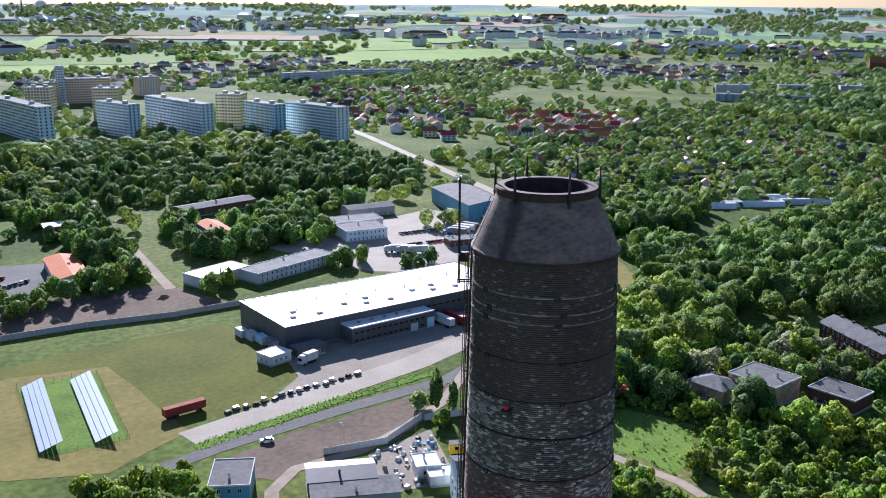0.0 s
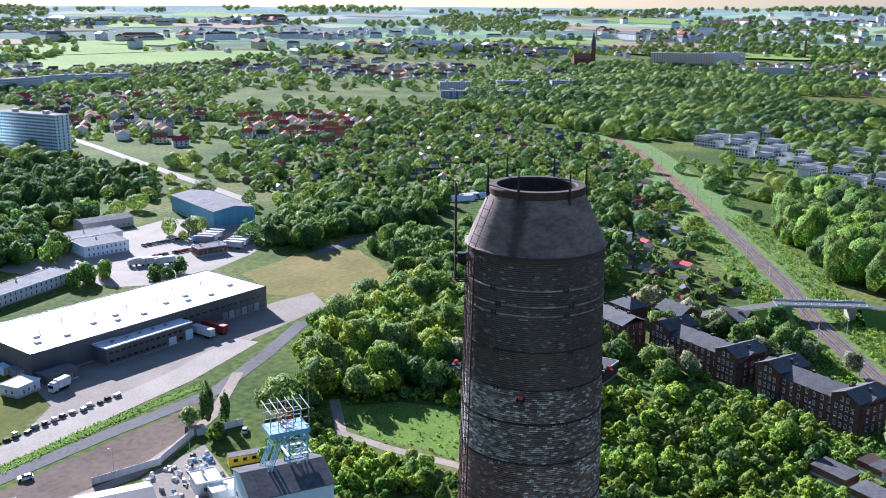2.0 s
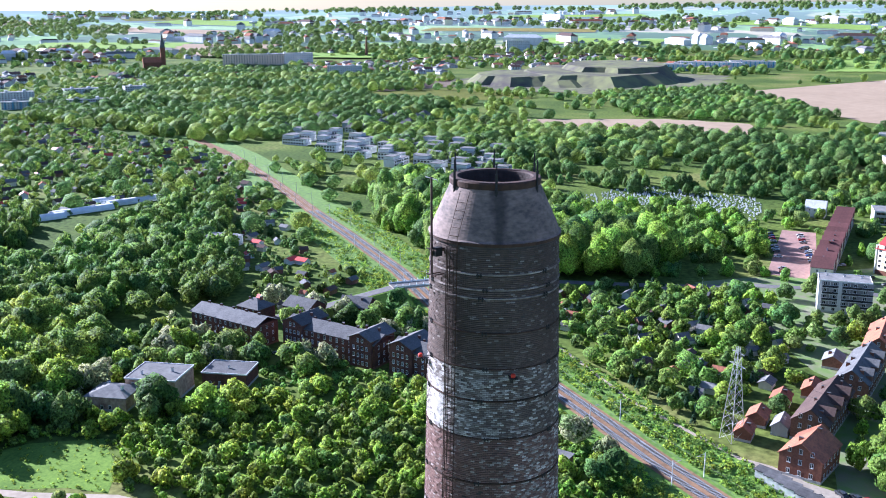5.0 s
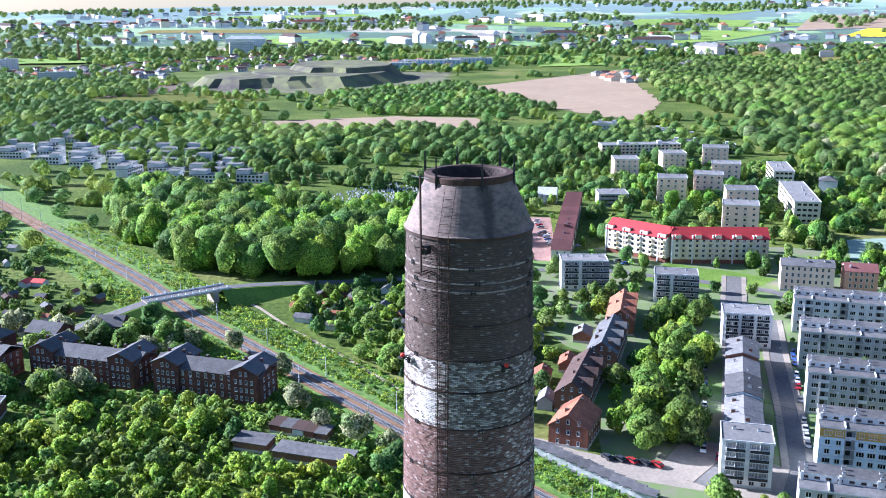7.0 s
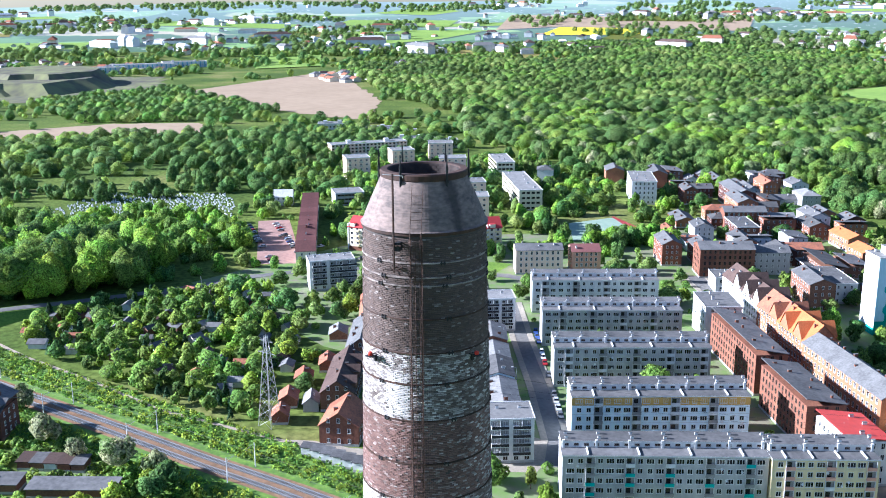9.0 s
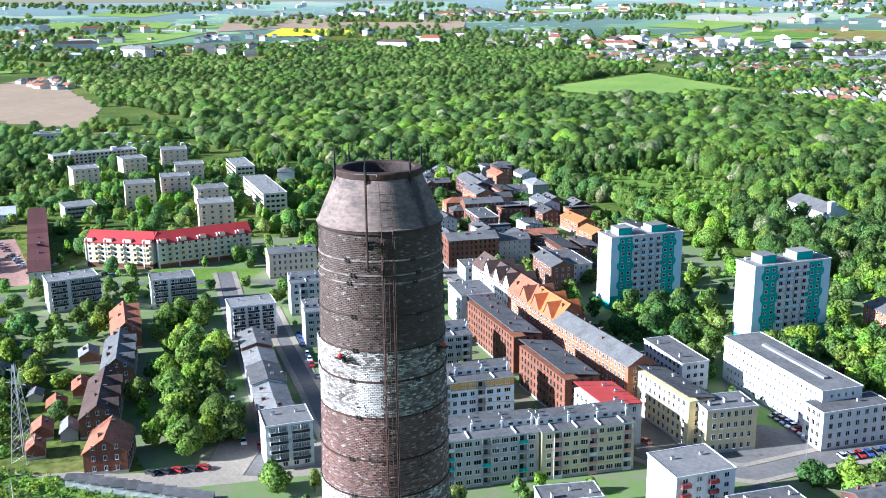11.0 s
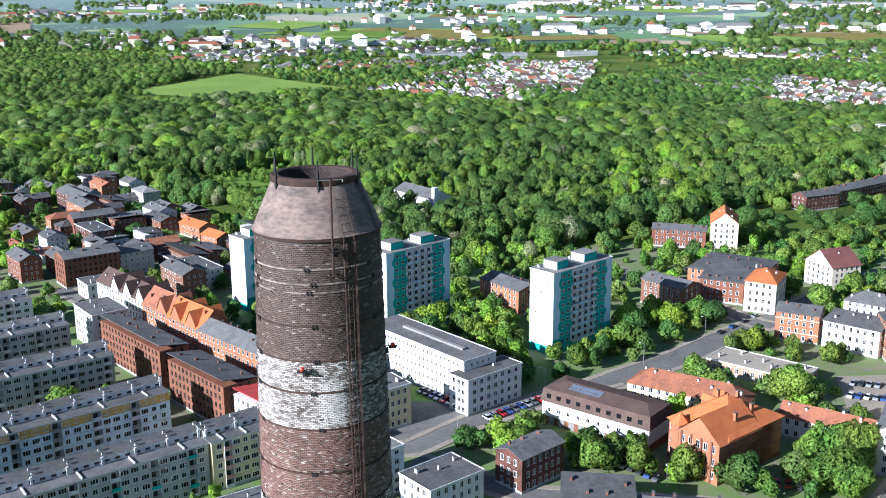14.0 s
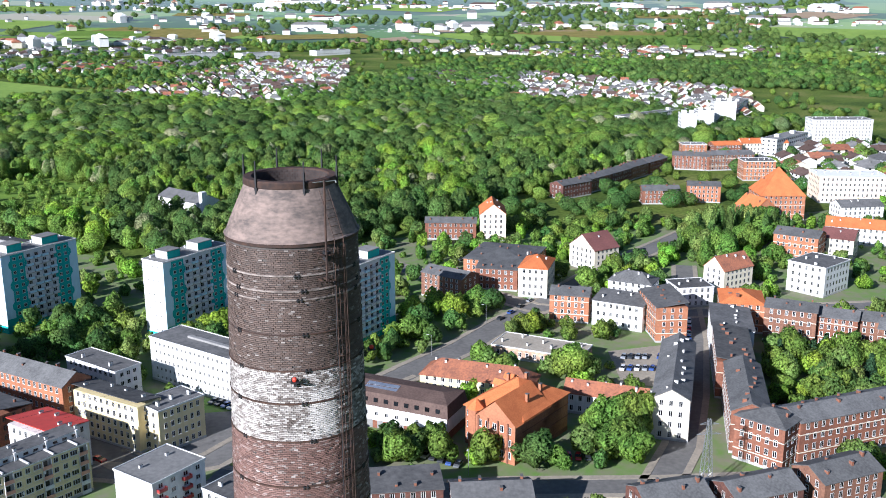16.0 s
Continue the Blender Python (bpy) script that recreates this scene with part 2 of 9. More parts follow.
# ---- building tools ----
class Shape:
    """Collects faces, each with the number of its material."""
    def __init__(self):
        self.v, self.f, self.m = [], [], []

    def face(self, pts, m=0):
        k = len(self.v)
        self.v += [tuple(p) for p in pts]
        self.f.append(tuple(range(k, k + len(pts))))
        self.m.append(m)
        return self

    def solid(self, low, high, m=0, cap=True, base=False, mcap=None):
        """A skin between two rings of points."""
        n = len(low)
        for i in range(n):
            j = (i + 1) % n
            self.face((low[i], low[j], high[j], high[i]), m)
        if cap:
            self.face(high, m if mcap is None else mcap)
        if base:
            self.face(low[::-1], m)
        return self

    def box(self, x0, y0, z0, x1, y1, z1, m=0, base=False, mcap=None):
        ring = ((x0, y0), (x1, y0), (x1, y1), (x0, y1))
        return self.solid([(x, y, z0) for x, y in ring], [(x, y, z1) for x, y in ring], m, True, base, mcap)

    def bar(self, p, q, r, n=5, m=0, r2=None):
        """A round or angular bar from p to q."""
        p, q = Vector(p), Vector(q)
        d = (q - p).normalized()
        a = d.orthogonal().normalized()
        b = d.cross(a)
        ring = [(math.cos(6.2832 * i / n), math.sin(6.2832 * i / n)) for i in range(n)]
        r2 = r if r2 is None else r2
        return self.solid([p + (a * c + b * s) * r for c, s in ring], [q + (a * c + b * s) * r2 for c, s in ring], m, True, True)

    def lathe(self, profile, n=48, m=0):
        """Turns a list of radius, height about the z axis."""
        for (r0, z0), (r1, z1) in zip(profile, profile[1:]):
            for i in range(n):
                a, b = 6.28318 * i / n, 6.28318 * (i + 1) / n
                self.face(((r0 * math.cos(a), r0 * math.sin(a), z0), (r0 * math.cos(b), r0 * math.sin(b), z0),
                           (r1 * math.cos(b), r1 * math.sin(b), z1), (r1 * math.cos(a), r1 * math.sin(a), z1)), m)
        return self

    def data(self, name, mats, smooth=False):
        me = bpy.data.meshes.new(name)
        me.from_pydata(self.v, [], self.f)
        for m in mats:
            me.materials.append(MAT[m] if isinstance(m, str) else m)
        me.polygons.foreach_set("material_index", self.m)
        if smooth:
            bm = bmesh.new()
            bm.from_mesh(me)
            bmesh.ops.remove_doubles(bm, verts=bm.verts, dist=0.0005)
            bm.to_mesh(me)
            bm.free()
            me.polygons.foreach_set("use_smooth", [True] * len(me.polygons))
        me.update()
        return me


def part(name, shape, mats, parent=None, label="", at=None, smooth=False):
    """One mesh object under a thing or a part."""
    me = shape if isinstance(shape, bpy.types.Mesh) else shape.data(name, mats if isinstance(mats, (list, tuple)) else [mats], smooth)
    ob = new(name, me)
    if parent:
        ob.parent = parent
    if at is not None:
        ob.matrix_basis = at
    if label:
        tagged(ob, label)
    return ob


def thing(name, label, category, x=0, y=0, z=0, yaw=0, group="", kind=""):
    ob = new(name)
    ob.empty_display_size = 0.5
    ob.matrix_basis = pose(x, y, z, 0, 0, yaw)
    return tagged(ob, label, category, group, kind)


def inside(x, y, poly):
    hit, j = False, len(poly) - 1
    for i in range(len(poly)):
        (xi, yi), (xj, yj) = poly[i], poly[j]
        if (yi > y) != (yj > y) and x < (xj - xi) * (y - yi) / (yj - yi) + xi:
            hit = not hit
        j = i
    return hit


TAKEN = []   # discs kept free of scattered plants


def keep_free(x, y, yaw, length, width, more=1.5):
    c, s = math.cos(radians(yaw)), math.sin(radians(yaw))
    n = max(1, round(length / max(width, 4)))
    for i in range(n):
        d = length * ((i + 0.5) / n - 0.5)
        TAKEN.append((x + c * d, y + s * d, max(width, length / n) / 2 * 1.15 + more))


_taken = [None]


def is_free(x, y, r=0.0):
    if _taken[0] is None or len(_taken[0]) != len(TAKEN):
        _taken[0] = np.array(TAKEN)
    a = _taken[0]
    return not np.any((x - a[:, 0]) ** 2 + (y - a[:, 1]) ** 2 <= (a[:, 2] + r) ** 2)


def smooth_step(v):
    v = min(max(v, 0.0), 1.0)
    return v * v * (3 - 2 * v)


def land(x, y):
    """Height of the ground: level near by, rising to far hills."""
    r = math.hypot(x, y)
    if r < 2200:
        return 0.0
    az = math.degrees(math.atan2(y, x))
    rim = 94 + 38 * smooth_step((24 - az) / 40) + 7 * noise.noise((math.cos(radians(az)) * 6, math.sin(radians(az)) * 6, 0.3))
    return rim * ((r - 2200) / 2750) ** 1.3

# ---- ground ----
def ring_sheet(name, radii, step, label, mat, category):
    """A sheet of ground made of rings about the origin."""
    s, n = Shape(), int(360 / step)
    pts = [[(r * math.cos(radians(i * step)), r * math.sin(radians(i * step))) for i in range(n)] for r in radii]
    verts = [(x, y, land(x, y)) for ring in pts for x, y in ring]
    faces = [(k * n + i, k * n + (i + 1) % n, (k + 1) * n + (i + 1) % n, (k + 1) * n + i) for k in range(len(radii) - 1) for i in range(n)]
    me = bpy.data.meshes.new(name)
    me.from_pydata(verts, [], faces)
    me.materials.append(mat)
    me.polygons.foreach_set("use_smooth", [True] * len(faces))
    return tagged(new(name, me), label, category, kind="structure")


def ground_material():
    """Rough grass, scrub soil and worn earth, in patches."""
    m = bpy.data.materials.new("rough_ground")
    m.use_nodes = True
    n, l = m.node_tree.nodes, m.node_tree.links
    co = n.new("ShaderNodeTexCoord")
    out = None
    for scale, detail, ramp in ((0.012, 6, ((0.38, (0.075, 0.12, 0.025)), (0.54, (0.13, 0.18, 0.035)), (0.75, (0.24, 0.23, 0.08)))),
                                (0.35, 5, ((0.35, (0.55, 0.55, 0.55)), (0.65, (1.1, 1.1, 1.1))))):
        t, r = n.new("ShaderNodeTexNoise"), n.new("ShaderNodeValToRGB")
        t.inputs["Scale"].default_value, t.inputs["Detail"].default_value = scale, detail
        l.new(co.outputs["Object"], t.inputs["Vector"]), l.new(t.outputs["Fac"], r.inputs["Fac"])
        for i, (p, c) in enumerate(ramp):
            e = r.color_ramp.elements[i] if i < 2 else r.color_ramp.elements.new(p)
            e.position, e.color = p, (*c, 1)
        if out:
            mix = n.new("ShaderNodeMix")
            mix.data_type, mix.blend_type = "RGBA", "MULTIPLY"
            mix.inputs["Factor"].default_value = 1
            l.new(out, mix.inputs["A"]), l.new(r.outputs["Color"], mix.inputs["B"])
            out = mix.outputs["Result"]
        else:
            out = r.outputs["Color"]
    b = n["Principled BSDF"]
    l.new(out, b.inputs["Base Color"])
    b.inputs["Roughness"].default_value = 0.95
    b.inputs["Specular IOR Level"].default_value = 0.06
    return m


def distance_material():
    """The far country: fields, woods and villages, with haze painted in as a glow that grows over several kilometres.
    """
    m = bpy.data.materials.new("distant_country_painted_haze")
    m.use_nodes = True
    n, l = m.node_tree.nodes, m.node_tree.links
    b = n["Principled BSDF"]
    co = n.new("ShaderNodeTexCoord")

    def ramp(src, stops, how="LINEAR"):
        r = n.new("ShaderNodeValToRGB")
        r.color_ramp.interpolation = how
        for i, (p, c) in enumerate(stops):
            e = r.color_ramp.elements[i] if i < 2 else r.color_ramp.elements.new(p)
            e.position, e.color = p, (*c, 1)
        l.new(src, r.inputs["Fac"])
        return r.outputs["Color"]

    def spots(kind, scale, detail=4):
        t = n.new(kind)
        t.inputs["Scale"].default_value = scale
        if kind == "ShaderNodeTexNoise":
            t.inputs["Detail"].default_value = detail
        l.new(co.outputs["Object"], t.inputs["Vector"])
        return t

    def mix(f, a, c):
        x = n.new("ShaderNodeMix")
        x.data_type = "RGBA"
        l.new(f, x.inputs["Factor"]), l.new(a, x.inputs["A"])
        if isinstance(c, tuple):
            x.inputs["B"].default_value = (*c, 1)
        else:
            l.new(c, x.inputs["B"])
        return x.outputs["Result"]

    sep = n.new("ShaderNodeSeparateColor")
    l.new(spots("ShaderNodeTexVoronoi", 0.0034).outputs["Color"], sep.inputs[0])
    land_use = ramp(sep.outputs[0], ((0.0, (0.12, 0.23, 0.07)), (0.35, (0.2, 0.34, 0.09)), (0.6, (0.27, 0.4, 0.12)), (0.78, (0.36, 0.38, 0.16)), (0.92, (0.45, 0.38, 0.24))), "CONSTANT")
    wood = ramp(spots("ShaderNodeTexNoise", 0.0022, 7).outputs["Fac"], ((0.47, (0, 0, 0)), (0.5, (1, 1, 1))))
    col = mix(wood, land_use, (0.06, 0.12, 0.05))
    dots = ramp(spots("ShaderNodeTexVoronoi", 0.028).outputs["Distance"], ((0.17, (1, 1, 1)), (0.2, (0, 0, 0))))
    village = ramp(spots("ShaderNodeTexNoise", 0.0016, 3).outputs["Fac"], ((0.51, (0, 0, 0)), (0.57, (1, 1, 1))))
    both = n.new("ShaderNodeMath")
    both.operation = "MULTIPLY"
    l.new(dots, both.inputs[0]), l.new(village, both.inputs[1])
    col = mix(both.outputs[0], col, (0.62, 0.62, 0.6))
    l.new(col, b.inputs["Base Color"])
    b.inputs["Roughness"].default_value = 1.0
    b.inputs["Specular IOR Level"].default_value = 0.06
    # painted haze: pale blue emission, by distance from the middle of the place
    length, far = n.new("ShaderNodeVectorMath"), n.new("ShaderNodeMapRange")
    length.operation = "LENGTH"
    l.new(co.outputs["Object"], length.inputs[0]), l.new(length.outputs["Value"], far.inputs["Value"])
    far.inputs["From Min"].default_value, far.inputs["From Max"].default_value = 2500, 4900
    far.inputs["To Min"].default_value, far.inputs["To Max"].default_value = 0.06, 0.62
    haze_glow, sh = n.new("ShaderNodeEmission"), n.new("ShaderNodeMixShader")
    haze_glow.inputs["Color"].default_value, haze_glow.inputs["Strength"].default_value = (0.6, 0.76, 0.82, 1), 0.38
    l.new(far.outputs["Result"], sh.inputs["Fac"]), l.new(b.outputs[0], sh.inputs[1]), l.new(haze_glow.outputs[0], sh.inputs[2])
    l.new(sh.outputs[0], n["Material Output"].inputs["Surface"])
    return m


ground = ring_sheet("ground", [0, 40, 100, 200, 300, 450, 650, 900, 1200, 1600, 2000, 2200, 2400, 2620], 3, "rough grass and scrub soil between the buildings", ground_material(), "ground")
backdrop = ring_sheet("backdrop", [2620, 2800, 3000, 3300, 3600, 3900, 4200, 4500, 4800, 4960], 3, "far fields and woods with painted haze up to the horizon", distance_material(), "distant landscape")


def patch(name, label, mat, corners, z=0.04, category="", edge=0.0):
    """A sheet on the ground with a slightly uneven outline."""
    pts = []
    k = len(corners)
    for i in range(k):
        (x0, y0), (x1, y1) = corners[i], corners[(i + 1) % k]
        d = math.hypot(x1 - x0, y1 - y0)
        n = max(1, int(d / 12)) if edge else 1
        for j in range(n):
            f = j / n
            x, y = x0 + (x1 - x0) * f, y0 + (y1 - y0) * f
            w = edge * noise.noise((x * 0.09, y * 0.09, 1.7))
            pts.append((x + w, y - w, land(x, y) + z))
    ob = part(name, Shape().face(pts), mat)
    if ob.data.polygons[0].normal.z < 0:
        ob.data.flip_normals()
    if max(math.hypot(*p) for p in corners) > 2200:
        bm = bmesh.new()
        bm.from_mesh(ob.data)
        bmesh.ops.triangulate(bm, faces=bm.faces)
        for _ in range(2):
            bmesh.ops.subdivide_edges(bm, edges=bm.edges, cuts=1)
            bmesh.ops.triangulate(bm, faces=bm.faces)
        for v in bm.verts:
            v.co.z = land(v.co.x, v.co.y) + z
        bm.to_mesh(ob.data)
        bm.free()
    return tagged(ob, label, category or name.replace("_", " "), kind="structure")


def strip(name, label, mat, pts, width, z=0.08, category="road", free=True, height=None):
    """A road or track along a line of points."""
    s = Shape()
    line = [Vector((*p, 0)) for p in pts]
    side = []
    for i, p in enumerate(line):
        d = (line[min(i + 1, len(line) - 1)] - line[max(i - 1, 0)]).normalized()
        side.append(Vector((-d.y, d.x, 0)) * width / 2)
    zs = height or [land(*p) for p in pts]
    for i in range(len(line) - 1):
        a, b, u, v = line[i], line[i + 1], side[i], side[i + 1]
        up, vp = Vector((0, 0, zs[i] + z)), Vector((0, 0, zs[i + 1] + z))
        s.face((a - u + up, b - v + vp, b + v + vp, a + u + up))
        if free:
            k = max(1, int((b - a).length / width))
            for j in range(k):
                c = a.lerp(b, (j + 0.5) / k)
                TAKEN.append((c.x, c.y, width * 0.6 + 1.0))
    if name in ("street", "avenue"):
        for q in (-1, 1):
            w = Shape()
            for i in range(len(line) - 1):
                a, b, u, v = line[i], line[i + 1], side[i] * q, side[i + 1] * q
                u2, v2 = u * (1 + 4.4 / width), v * (1 + 4.4 / width)
                up, low = Vector((0, 0, z + 0.12)), Vector((0, 0, 0))
                ring = [a + u, b + v, b + v2, a + u2][::-q]
                w.solid([p + low for p in ring], [p + up for p in ring])
            tagged(part("pavement", w, "paving"), "paved footway with a raised kerb beside a street", "pavement", kind="structure")
    return tagged(part(name, s, mat), label, category, kind="structure")


# factory grounds
patch("lawn", "mown yellow-green lawn beside the factory hall", "lawn", [(62, 330), (160, 322), (158, 268), (150, 252), (128, 240), (98, 240), (52, 240)], 0.03, edge=3)
patch("dry_grass", "dry trodden grass round the solar panels", "meadow", [(50, 312), (72, 316), (104, 304), (100, 236), (70, 226), (46, 240)], 0.05, edge=2)
patch("panel_lawn", "lush grass plot fenced for solar panels", "lush", [(72, 306), (98, 302), (84, 243), (59, 247)], 0.08)
patch("factory_yard", "pale concrete yard in front of the factory hall", "paving", [(150, 252), (158, 275), (276, 268), (296, 264), (284, 246), (228, 242), (150, 240), (128, 238)], 0.06)
strip("concrete_strip", "wide concrete storage strip beside the factory lawn", "concrete", [(97, 231), (150, 234), (190, 236), (232, 244)], 12, 0.07)
strip("verge", "lush overgrown verge between two roads", "lush", [(96, 224.5), (150, 226), (190, 224)], 4, 0.1, "verge", False)
strip("factory_road", "patched asphalt works road", "asphalt", [(70, 218), (103, 220), (146, 219), (188, 216), (223, 226), (262, 240)], 6, 0.09)
patch("bare_yard", "bare brown earth yard with puddles", "dirt", [(100, 214), (185, 214), (186, 206), (165, 197), (144, 190), (122, 196), (104, 190), (98, 200)], 0.05, edge=2)
strip("access_lane", "sandy lane past the scrap yard", "lane", [(88, 170), (99, 187), (111, 194), (132, 191), (152, 195), (175, 203), (205, 222)], 4, 0.1)
patch("scrap_yard_floor", "paved floor of the scrap yard", "paving", [(132, 188), (157, 189), (141, 158), (122, 166)], 0.06)
patch("hay_meadow", "mown yellow hay meadow behind the factory", "meadow", [(284, 278), (300, 312), (347, 315), (368, 296), (345, 250), (301, 236), (292, 248)], 0.05, edge=4)
strip("gate_road", "asphalt road to the truck yard", "asphalt", [(351, 307), (385, 310), (410, 300), (430, 290)], 8, 0.08)
patch("truck_yard", "asphalt yard full of parked trucks", "concrete", [(252, 345), (273, 325), (331, 335), (382, 357), (368, 436), (300, 430), (262, 420), (230, 460)], 0.05)
patch("car_park", "worn asphalt car park", "asphalt", [(95, 480), (140, 460), (120, 408), (80, 416)], 0.05)
strip("wood_lane", "pale lane between trees", "lane", [(165, 380), (170, 403), (190, 490), (199, 540), (215, 600)], 5, 0.08)
patch("earthworks", "churned earth beside the factory wall", "dirt", [(70, 362), (174, 345), (165, 388), (110, 398), (70, 400)], 0.04, edge=4)
strip("scrub_path", "sandy path through young trees", "lane", [(205, 178), (186, 160), (185, 142), (187, 118), (181, 92), (170, 60)], 3.5, 0.06)
patch("clearing", "grassy clearing among young trees", "lush", [(198, 176), (214, 160), (222, 138), (204, 124), (190, 120), (188, 150)], 0.04, edge=3)

# railway and bridge road
RAIL = [(1000, 455), (866, 363), (772, 294), (645, 215), (559, 165), (499, 128), (424, 84), (371, 58), (337, 37), (296, 12), (262, -9), (229, -29), (203, -46), (150, -78)]
strip("embankment_grass", "bright green grass slopes along the railway", "rank", RAIL, 46, 0.03, "embankment", False)
strip("ballast", "brown ballast bed of a double railway line", "ballast", RAIL, 9.5, 0.12, "railway")
strip("bridge_road", "pale asphalt road leading to the railway bridge", "asphalt", [(330, 140), (340, 126), (352, 108), (365, 94), (379, 75)], 6, 0.15, height=[0, 0.2, 1.5, 3.2, 6.0])
strip("field_road", "pale asphalt road beyond the railway bridge", "asphalt", [(393, 49), (401, 33), (408, 14), (413, -10), (416, -56), (422, -90), (420, -130), (395, -168), (370, -200), (345, -215), (318, -250)], 6, 0.15, height=[6, 4.4, 2.4, 0.6, 0, 0, 0, 0, 0, 0, 0])
# town streets
patch("town_ground", "worn yards and trodden grass between town houses", "yard", [(425, -60), (470, -170), (420, -330), (330, -420), (190, -395), (130, -470), (0, -520), (-190, -640), (-150, -200), (60, -160), (150, -105), (215, -75), (300, -95)], 0.02, "yard", edge=5)
strip("street", "asphalt street between slab blocks with parked cars", "asphalt", [(395, -195), (330, -166), (285, -148), (235, -126), (212, -116), (195, -98)], 7, 0.1)
strip("street", "asphalt lane beside slab blocks", "asphalt", [(330, -182), (285, -163), (237, -144), (200, -128), (185, -118)], 5, 0.1)
patch("street_corner", "dusty beige turning place by garages", "paving", [(236, -52), (231, -61), (222, -69), (217, -76), (211, -92), (224, -103), (220, -114), (196, -128), (184, -112), (203, -77), (224, -60)], 0.06)
patch("garage_yard", "trodden earth yard between brick garages", "yard", [(246, 24), (252, 14), (240, -2), (229, -2), (236, 22)], 0.05, edge=2)
strip("slope_path", "pale trodden path along the top of the railway slope", "lane", [(397, 41), (378, 30), (347, 16), (310, -5), (275, -22), (246, -44), (234, -53)], 1.6, 0.09)
strip("street", "asphalt street between tenement rows", "asphalt", [(330, -282), (251, -252), (205, -232), (160, -214), (140, -205), (118, -194)], 8, 0.1)
strip("street", "wide asphalt street past the white office", "asphalt", [(185, -150), (160, -190), (122, -192), (104, -204), (96, -228), (80, -258), (66, -282)], 8, 0.11)
strip("avenue", "wide asphalt avenue towards the crossroads", "asphalt", [(75, -258), (64, -284), (50, -312), (40, -340), (26, -370), (5, -430), (-11, -461), (-40, -520)], 11, 0.12)
strip("street", "asphalt street past the crossroads", "asphalt", [(120, -430), (70, -395), (30, -366), (-10, -362), (-60, -380), (-120, -400)], 9, 0.11)
strip("street", "shaded street between old tenements", "asphalt", [(-20, -205), (-29, -241), (-33, -281), (-36, -339), (-35, -383), (-36, -449)], 8, 0.1)
strip("street", "asphalt street by terraced houses", "asphalt", [(-100, -200), (-60, -226), (-25, -215), (20, -205), (62, -192), (100, -196)], 8, 0.1)
patch("courtyard", "paved courtyard with parked cars", "paving", [(-4, -318), (-26, -330), (-30, -285), (-10, -288)], 0.05)
patch("courtyard", "paved courtyard between slab blocks", "asphalt", [(118, -196), (134, -230), (96, -244), (84, -226)], 0.05)
patch("sports_court", "faded green sports court with red markings", material("court_green", (0.28, 0.36, 0.27), (0.21, 0.29, 0.22), grain=0.2), [(456, -288), (458, -321), (420, -312), (417, -268)], 0.07)
patch("running_track", "rust red running track beside the court", "redpaint", [(458, -321), (462, -324), (416, -318), (418, -311)], 0.09)
patch("parking", "red paved car park beside the cemetery", material("red_paving", (0.36, 0.22, 0.18), grain=0.6), [(545, -122), (540, -140), (436, -118), (444, -96)], 0.06)
patch("green", "mown green between apartment houses", "lush", [(425, -172), (395, -150), (370, -190), (388, -214)], 0.05, edge=2)
# fields far off
patch("ploughed_field", "large bare ploughed field between woods", "plough", [(1491, -240), (1824, -589), (1224, -461), (1000, -360), (1150, -300)], 0.3, "field", edge=12)
patch("bare_field", "narrow bare field behind a tree belt", "plough", [(1085, 60), (1110, -95), (1080, -190), (985, -175), (980, 30)], 0.3, "field", edge=8)
patch("mine_heap_floor", "dark terraced mine waste", "heap", [(1645, 229), (2007, 45), (1823, -266), (1564, -220), (1420, -17), (1475, 138)], 0.3, "waste heap", edge=20)
patch("crop_field", "bright green crop field at the edge of the wood", "crop", [(1021, -1050), (1100, -1420), (770, -1245), (800, -1030)], 0.3, "field", edge=8)
patch("wood_meadow", "small green meadow inside the park", "lush", [(926, -614), (896, -701), (822, -626)], 0.3, "meadow", edge=8)
patch("wood_clearing", "rough grassy clearing in the park", "lush", [(472, -535), (428, -612), (335, -566), (312, -496), (392, -472)], 0.1, "clearing", edge=8)
patch("rape_field", "yellow flowering rape field", "rape", [(1900, -1000), (2090, -1010), (2080, -1180), (1880, -1100)], 0.6, "field", edge=10)
strip("far_road", "pale main road past far gardens", "concrete", [(560, 790), (536, 717), (503, 626), (451, 483), (432, 430)], 8, 0.1)
patch("crop_field", "pale green field beyond the housing blocks", "crop", [(1000, 1650), (1250, 1500), (1900, 1600), (1500, 2000)], 0.5, "field", edge=20)
patch("crop_field", "pale green meadow near the horizon", "crop", [(300, 1900), (500, 1700), (900, 1750), (700, 2050)], 0.5, "field", edge=20)
patch("crop_field", "green field near a far village", "crop", [(1700, -640), (1750, -760), (1500, -720), (1560, -640)], 0.5, "field", edge=8)
patch("crop_field", "pale field by far housing", "plough", [(300, -2050), (-50, -2150), (-60, -2020), (290, -1980)], 0.5, "field", edge=10)

patch("crop_field", "bright green strip field on a far slope", "crop", [(879, 2262), (1173, 2805), (1225, 2781), (936, 2274)], 2.0, "field", edge=6)
patch("crop_field", "narrow bright green field near far houses", "crop", [(705, 2308), (1017, 2888), (1062, 2867), (800, 2354)], 2.0, "field", edge=6)
patch("crop_field", "wide pale green field below far woods", "crop", [(1182, 2066), (1602, 2377), (1856, 2200), (1609, 1853), (1367, 1937)], 1.5, "field", edge=12)
patch("meadow_field", "green meadows behind the housing estate", "lush", [(560, 1960), (760, 2330), (1180, 2080), (1090, 1850), (803, 1822)], 1.1, "field", edge=12)
